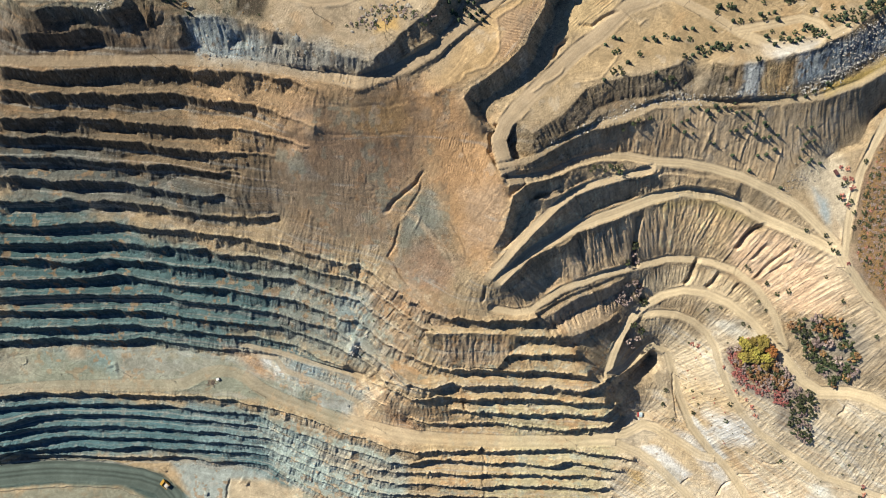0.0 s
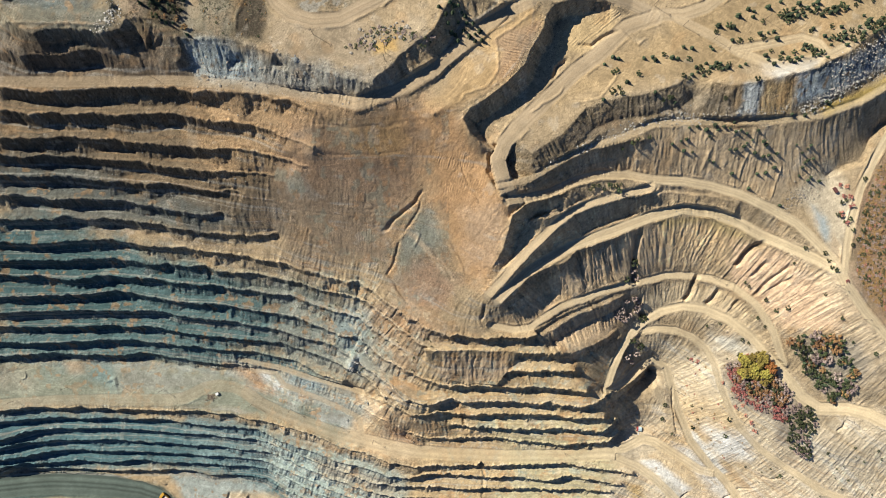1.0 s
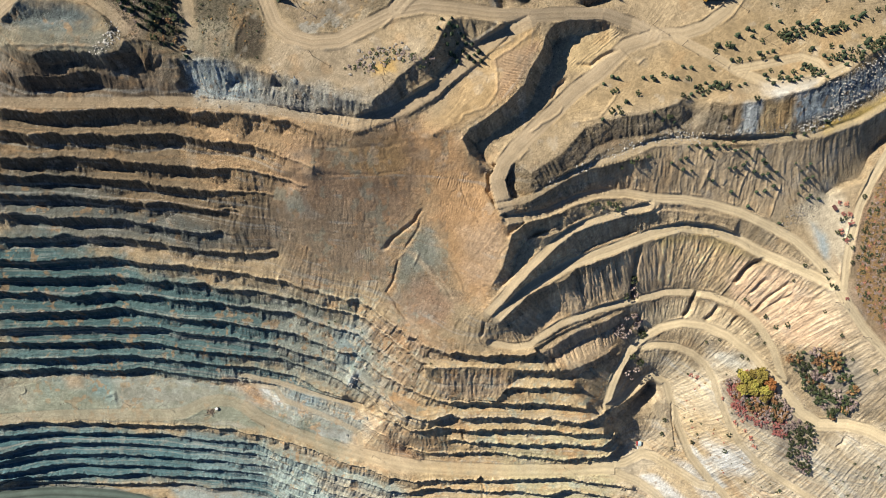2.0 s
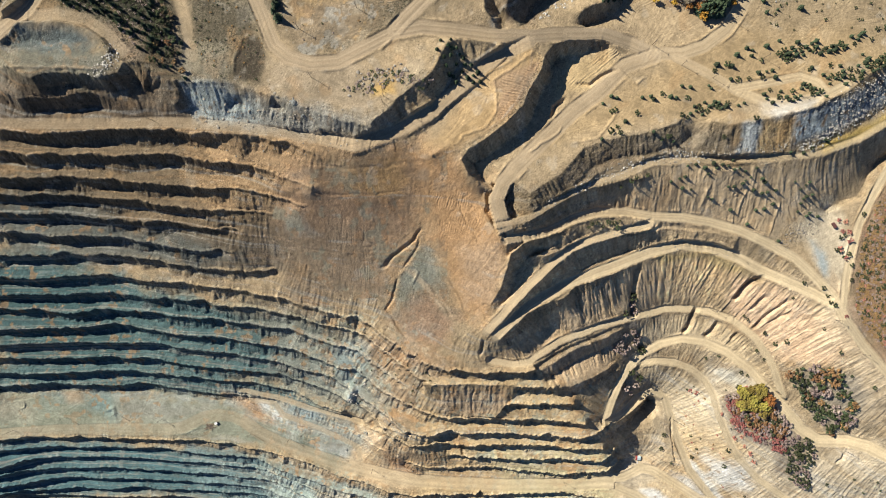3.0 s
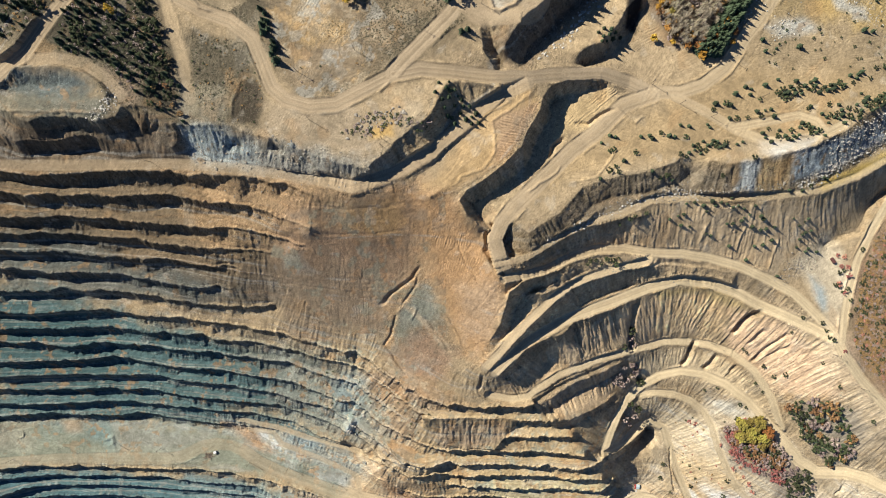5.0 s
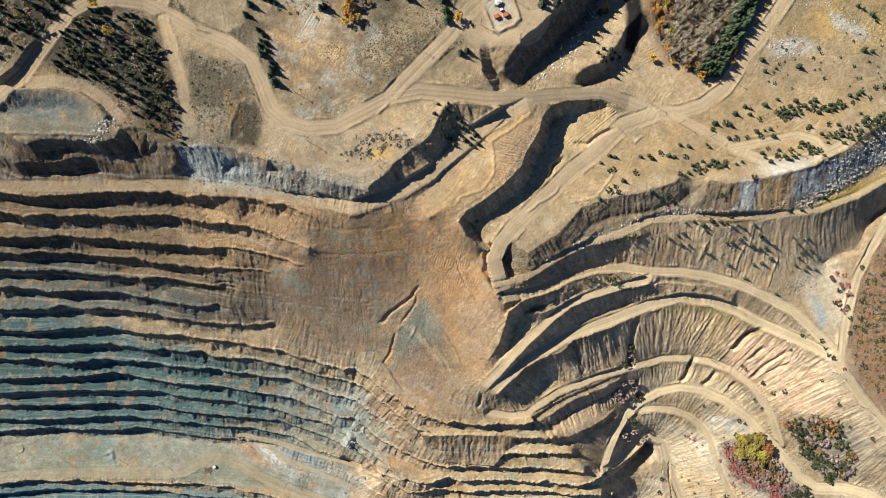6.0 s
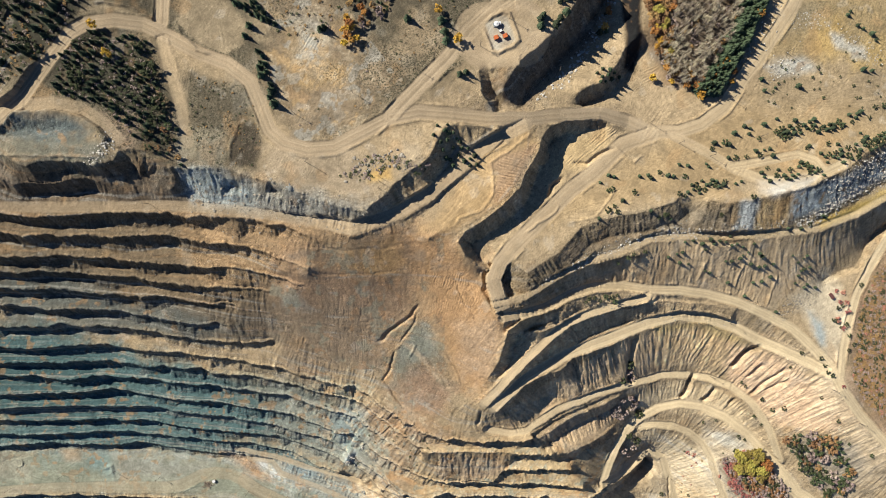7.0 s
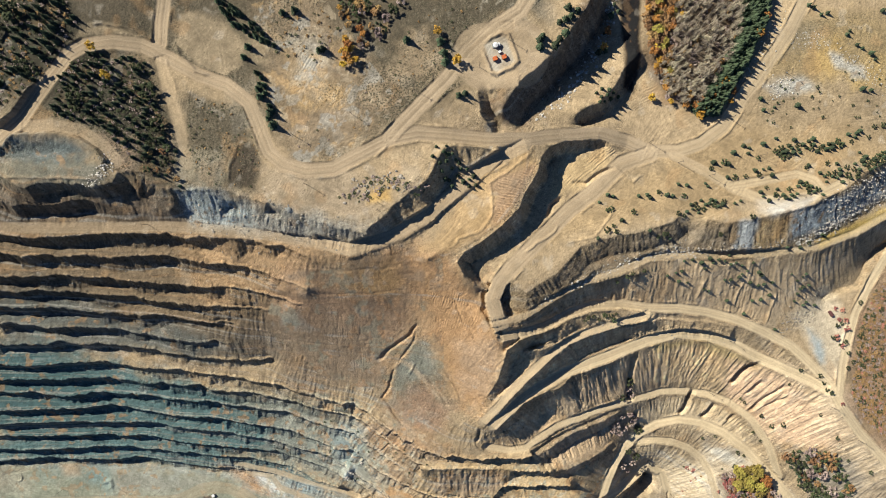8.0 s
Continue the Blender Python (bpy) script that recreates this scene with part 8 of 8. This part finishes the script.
for spots, high in ((POLES_HIGH + POLE_ROW, True), (POLES_LOW, False)):
    first = utility_pole(high)
    for k, (x, y) in enumerate(spots):
        m = stand(x, y, 60 + 25 * (k % 3))
        if k:
            copy_thing(first, m)
        else:
            first.matrix_basis = m


def haul_truck():
    truck = thing("haul_truck", "yellow mining haul truck with a pale load on the wet road", "truck")
    box_part("chassis", (-4.6, 4.4, -1.3, 1.3, 1.3, 2.1), DARK_STEEL, truck)
    box_part("engine_hood", (3.0, 5.3, -1.9, 1.9, 1.6, 3.4), YELLOW, truck, 0.15)
    box_part("bumper", (5.2, 5.7, -2.6, 2.6, 1.0, 1.9), YELLOW, truck, 0.1)
    deck = box_part("deck", (2.4, 5.2, -3.0, 3.0, 3.4, 3.6), YELLOW, truck, 0.04)
    for y in (-2.9, 2.9):
        tube_part("rail", (2.6, y, 4.4), (5.1, y, 4.4), 0.05, 0.05, YELLOW, deck, 6)
    cab = box_part("cab", (2.6, 4.6, 0.7, 2.7, 3.6, 5.3), YELLOW, truck, 0.12)
    box_part("windscreen", (4.58, 4.66, 0.9, 2.5, 4.2, 5.1), GLASS, cab, 0.01)
    box_part("side_window", (2.9, 4.3, 2.68, 2.74, 4.2, 5.1), GLASS, cab, 0.01)
    # dump body: sloping floor, side walls, front wall and the canopy over the cab
    bm = bmesh.new()
    outer = [(-5.4, 3.0), (-1.0, 2.3), (2.2, 3.1), (2.3, 5.5), (-5.6, 4.9)]
    for s in (-1, 1):
        a = [bm.verts.new((x, s * 3.1, z)) for x, z in outer]
        b = [bm.verts.new((x, s * 2.85, z)) for x, z in outer]
        bm.faces.new(a)
        bm.faces.new(b)
        for k in range(5):
            bm.faces.new((a[k], a[(k + 1) % 5], b[(k + 1) % 5], b[k]))
    bmesh.ops.recalc_face_normals(bm, faces=bm.faces)
    body = part("dump_body", bm, YELLOW, truck)
    bm = bmesh.new()
    floor_line = [(-5.4, 3.0), (-1.0, 2.35), (2.2, 3.1), (2.3, 5.5)]
    for (x0, z0), (x1, z1) in zip(floor_line, floor_line[1:]):
        q = [bm.verts.new(v) for v in ((x0, -2.85, z0), (x1, -2.85, z1), (x1, 2.85, z1), (x0, 2.85, z0))]
        bm.faces.new(q)
    part("bed_floor", bm, DARK_STEEL, body)
    box_part("canopy", (2.2, 5.0, -3.0, 3.0, 5.4, 5.6), YELLOW, body, 0.05)
    for x in (-4, -2, 0, 1.6):
        for s in (-1, 1):
            box_part("rib", (x - 0.12, x + 0.12, s * 3.12 - 0.1, s * 3.12 + 0.1, 3.0, 5.1), YELLOW, body, 0.03)
    bm = bmesh.new()
    grid = [[bm.verts.new((-5.0 + 0.8 * i, -2.8 + 0.8 * j, 3.4 + 1.5 * math.exp(-((i - 2.2) / 2.4) ** 2 - ((j - 3.5) / 2.6) ** 2) + grow.uniform(0, .25))) for j in range(8)] for i in range(8)]
    for i in range(7):
        for j in range(7):
            bm.faces.new((grid[i][j], grid[i + 1][j], grid[i + 1][j + 1], grid[i][j + 1]))
    part("load", bm, ROCK_PALE, body, "heaped pale broken rock")
    for x, ys in ((3.6, (-2.5, 2.5)), (-2.6, (-2.6, -1.7, 1.7, 2.6))):
        for y in ys:
            w = 0.42
            wheel = new("wheel", None)
            wheel.parent = truck
            tube_part("tyre", (x, y - w, 1.3), (x, y + w, 1.3), 1.32, 1.32, RUBBER, wheel, 22)
            tube_part("rim", (x, y - w - 0.03, 1.3), (x, y + w + 0.03, 1.3), 0.62, 0.62, YELLOW, wheel, 14)
    for y in (-1.5, 1.5):
        box_part("headlight", (5.68, 5.76, y - 0.25, y + 0.25, 1.3, 1.6), WHITE, truck, 0.02)
    return truck


haul_truck().matrix_basis = stand(*TRUCK_AT, 139, 0.1) @ Matrix.Scale(0.9, 4)


def pump_unit():
    unit = thing("pump_unit", "pale blue-white pump skid with a round tank on the lined pad", "pump")
    box_part("skid", (-2.6, 2.6, -1.5, 1.5, 0.1, 0.45), STEEL, unit)
    tank = tube_part("tank", (-0.6, 0, 0.45), (-0.6, 0, 3.2), 1.7, 1.7, PALE_BLUE, unit, 24)
    tube_part("lid", (-0.6, 0, 3.2), (-0.6, 0, 3.6), 1.75, 0.5, WHITE, tank, 24)
    tube_part("vent", (-0.6, 0, 3.6), (-0.6, 0, 4.1), 0.15, 0.15, STEEL, tank, 8)
    box_part("motor_housing", (1.2, 2.5, -1.1, 1.1, 0.45, 2.2), WHITE, unit, 0.1)
    tube_part("pipe", (1.0, -0.8, 1.0), (4.2, -2.4, 0.5), 0.14, 0.14, STEEL, unit, 8)
    tube_part("pipe", (1.0, 0.2, 0.8), (4.6, -1.4, 0.4), 0.14, 0.14, STEEL, unit, 8)
    for k in range(4):
        tube_part("pipe_stand", (2.4 + 0.6 * k, -1.6 - 0.25 * k, 0), (2.4 + 0.6 * k, -1.6 - 0.25 * k, 0.8), 0.08, 0.08, DARK_STEEL, unit, 6)
    return unit


def orange_box():
    unit = thing("generator_box", "orange steel generator box standing on the lined pad", "generator", "orange boxes on the pad")
    box_part("skid", (-1.5, 1.5, -1.3, 1.3, 0.05, 0.3), DARK_STEEL, unit)
    body = box_part("housing", (-1.4, 1.4, -1.2, 1.2, 0.3, 2.5), ORANGE, unit, 0.08)
    for x in (-0.7, 0.7):
        box_part("door", (x - 0.6, x + 0.6, -1.26, -1.2, 0.5, 2.2), ORANGE, body, 0.02)
    box_part("roof", (-1.5, 1.5, -1.3, 1.3, 2.5, 2.65), ORANGE, unit, 0.04)
    tube_part("exhaust", (0.8, 0.5, 2.65), (0.8, 0.5, 3.2), 0.12, 0.12, DARK_STEEL, unit, 8)
    box_part("cooler", (1.4, 1.9, -0.9, 0.9, 0.5, 1.9), DARK_STEEL, unit, 0.04)
    return unit


pump_unit().matrix_basis = stand(*PUMP_AT, 15)
first_box = orange_box()
first_box.matrix_basis = stand(*BOX_A, 20)
copy_thing(first_box, stand(*BOX_B, 24))
unit = thing("control_cabinet", "small maroon control cabinet on the lined pad", "cabinet")
box_part("housing", (-0.9, 0.9, -0.7, 0.7, 0.1, 1.7), MAROON, unit, 0.06)
box_part("door", (-0.8, 0.8, -0.75, -0.7, 0.25, 1.55), MAROON, unit, 0.02)
box_part("roof", (-1.0, 1.0, -0.8, 0.8, 1.7, 1.8), WHITE, unit, 0.02)
unit.matrix_basis = stand(*UNIT_AT, 30)


def hut():
    house = thing("hut", "small metal hut with red and pale blue roof beside the road", "hut")
    wall = box_part("wall", (-3.2, 3.2, -2.6, 2.6, -0.3, 2.8), WHITE, house, 0.05)
    box_part("door", (-0.5, 0.5, -2.66, -2.6, 0, 2.05), MAROON, wall, 0.02)
    for x in (-2, 2):
        window = box_part("window", (x - 0.6, x + 0.6, -2.65, -2.6, 1.0, 1.9), WHITE, wall, 0.02)
        box_part("pane", (x - 0.5, x + 0.5, -2.69, -2.65, 1.1, 1.8), GLASS, window, 0.01)
    for name, x0, x1, paint in (("roof_panel", -3.5, -0.9, RED), ("roof_panel", -0.9, 3.5, PALE_BLUE)):
        bm = bmesh.new()
        for s in (-1, 1):
            q = [(x0, 0, 3.6), (x1, 0, 3.6), (x1, s * 2.95, 2.75), (x0, s * 2.95, 2.75)]
            a, b = [bm.verts.new(v) for v in q], [bm.verts.new((x, y, z - 0.1)) for x, y, z in q]
            bm.faces.new(a)
            bm.faces.new(b[::-1])
            for k in range(4):
                bm.faces.new((a[k], b[k], b[(k + 1) % 4], a[(k + 1) % 4]))
        bmesh.ops.recalc_face_normals(bm, faces=bm.faces)
        part(name, bm, paint, house, "red sheet metal" if paint is RED else "pale blue sheet metal")
    box_part("walkway", (-0.6, 0.6, -8.2, -2.7, 0.1, 0.35), WHITE, house, 0.03, "narrow pale timber walkway")
    return house


hut().matrix_basis = stand(*HUT_AT, -4) @ Matrix.Scale(0.72, 4)


def container():
    box = thing("container", "dark maroon steel container on the pale yard", "container")
    box_part("body", (-2.6, 2.6, -1.2, 1.2, 0.1, 2.5), MAROON, box, 0.04)
    for k in range(9):
        for s in (-1, 1):
            box_part("side_rib", (-2.4 + 0.6 * k - 0.1, -2.4 + 0.6 * k + 0.1, s * 1.22 - 0.04, s * 1.22 + 0.04, 0.2, 2.4), MAROON, box, 0.01)
    box_part("roof", (-2.65, 2.65, -1.25, 1.25, 2.5, 2.6), MAROON, box, 0.02, "dusty maroon roof")
    for s in (-1, 1):
        box_part("door", (2.6, 2.66, s * 0.6 - 0.55, s * 0.6 + 0.55, 0.2, 2.4), MAROON, box, 0.02)
    return box


container().matrix_basis = stand(*CONTAINER_AT, -58) @ Matrix.Scale(0.85, 4)


def rock_mesh(bm, at, size, seed):
    """One angular broken stone."""
    r = random.Random(seed)
    made = bmesh.ops.create_icosphere(bm, subdivisions=1, radius=size)["verts"]
    sx, sy, sz = r.uniform(.7, 1.25), r.uniform(.7, 1.25), r.uniform(.5, .9)
    for v in made:
        v.co = Vector((v.co.x * sx, v.co.y * sy, v.co.z * sz)) * r.uniform(0.75, 1.2) + Vector(at)


for k, (x, y) in enumerate(OUTCROPS):
    size = grow.uniform(1.2, 2.0)
    boulder = tagged(new("boulder"), "large angular grey boulder on the benched slope", "boulder", "boulders on the slope")
    bm = bmesh.new()
    rock_mesh(bm, (0, 0, size * 0.2), size, k)
    rock_mesh(bm, (size * 0.8, -size * 0.5, 0), size * 0.55, k + 50)
    for j in range(7):
        turn, far = grow.uniform(0, math.tau), grow.uniform(0.7, 1.7) * size
        rock_mesh(bm, (far * math.cos(turn), far * math.sin(turn), -0.1 * size), size * grow.uniform(0.2, 0.5), 10 * k + j)
    bmesh.ops.subdivide_edges(bm, edges=bm.edges[:], cuts=1, use_grid_fill=True)
    for v in bm.verts:
        v.co += noise.noise_vector(v.co * 0.7) * size * 0.12
    part("rock", bm, ROCK_PALE if 3 <= k <= 5 else ROCK_GREY, boulder)
    boulder.matrix_basis = stand(x, y, 0)



def scrap_heap():
    """A heap of dark timbers thrown over one another."""
    heap = thing("scrap_heap", "dark heap of scrap timbers dumped on the shelf", "scrap heap")
    for k in range(22):
        a, b = grow.uniform(0, math.tau), grow.uniform(0, math.tau)
        r, n = abs(grow.gauss(0, 3.4)), grow.uniform(1.2, 3.4)
        x, y = r * math.cos(a) * 1.3, r * math.sin(a)
        z = max(0.15, 1.3 - 0.3 * r) * grow.uniform(0.5, 1.0)
        bm = bmesh.new()
        cone(bm, (x - n * math.cos(b), y - n * math.sin(b), z * 0.5), (x + n * math.cos(b), y + n * math.sin(b), z), 0.24, 0.2, 5)
        part("timber", bm, BARK, heap)
    return heap


scrap_heap().matrix_basis = stand(*SCRAP_AT, 20)
crate = thing("storage_box", "cream metal storage box beside the scrap timbers", "storage box")
body = box_part("body", (-1.3, 1.3, -1.1, 1.1, -0.2, 1.9), WHITE, crate, 0.06)
box_part("lid", (-1.4, 1.4, -1.2, 1.2, 1.9, 2.05), WHITE, crate, 0.04)
box_part("hasp", (-0.12, 0.12, -1.26, -1.2, 1.6, 1.95), MAROON, body, 0.01)
crate.matrix_basis = stand(*CRATE_AT, 25)

STONE = bmesh.new()
rock_mesh(STONE, (0, 0, 0), 1.0, 3)
STONE.verts.ensure_lookup_table()
STONE_CO = np.array([v.co[:] for v in STONE.verts])
STONE_TRI = np.array([[v.index for v in f.verts] for f in STONE.faces])
STONE.free()


def rubble(name, label, spots, material):
    """Loose stones, too many to count: spots of x, y and size."""
    n = len(spots)
    co = np.empty((n, len(STONE_CO), 3))
    for k, (x, y, s) in enumerate(spots):
        a = grow.uniform(0, 6.28)
        c, d = math.cos(a), math.sin(a)
        p = STONE_CO * np.array((s * grow.uniform(.7, 1.3), s * grow.uniform(.7, 1.3), s * grow.uniform(.6, 1.1)))
        co[k] = np.stack([p[:, 0] * c - p[:, 1] * d + x, p[:, 0] * d + p[:, 1] * c + y, p[:, 2] + height(x, y) + 0.15 * s], -1)
    tri = (STONE_TRI[None] + (np.arange(n) * len(STONE_CO))[:, None, None]).reshape(-1, 3)
    me = bpy.data.meshes.new(name)
    me.from_pydata(co.reshape(-1, 3).tolist(), [], tri.tolist())
    me.materials.append(material)
    return tagged(new(name, me), label, "rubble", kind="stuff")


def strewn(line, spread, count, low, high):
    lens, p = lengths(line), np.array(line)
    out = []
    for k in range(count):
        s = grow.uniform(0, lens[-1])
        x, y = np.interp(s, lens, p[:, 0]), np.interp(s, lens, p[:, 1])
        out.append((x + grow.gauss(0, spread), y + grow.gauss(0, spread), low + (high - low) * grow.random() ** 3))
    return out


rubble("scree", "pale blocky scree along the foot of the cuts",
       strewn(RUBBLE_RAVINE, 2.2, 330, 0.3, 1.4) + strewn(RUBBLE_TERRACE, 1.8, 420, 0.2, 1.0) + strewn(RUBBLE_CLIFF, 3.0, 700, 0.2, 1.0)
       + strewn(RUBBLE_FACE, 4.5, 420, 0.2, 0.9) + strewn(RUBBLE_MESA, 2.5, 120, 0.3, 1.0) + strewn(RUBBLE_FIELD, 4, 130, 0.25, 0.9) + strewn(RUBBLE_PLAIN, 4, 160, 0.15, 0.6)
       + strewn(RUBBLE_PLAIN_B, 4, 200, 0.15, 0.7) + strewn(RUBBLE_ROAD, 3, 160, 0.2, 0.8), ROCK_PALE)
rubble("rim_rubble", "grey and tan broken rock strewn under the rim",
       strewn(RUBBLE_RIM, 6, 520, 0.2, 1.0) + strewn(RUBBLE_NORTH, 3.5, 120, 0.3, 1.5) + strewn(RUBBLE_BANK, 2.5, 200, 0.25, 1.2) + strewn(RUBBLE_YARD, 3.5, 140, 0.25, 1.0), ROCK)
spots = []
steps = np.argwhere(SPILL > 0.5)
for i, j in steps[rng.permutation(len(steps))[:4200]]:
    spots.append((X0 + CELL * j, Y0 + CELL * i, 0.15 + 0.5 * grow.random() ** 4))
rubble("bench_rubble", "fallen rock along the toes of the pit benches", spots, ROCK_GREY)
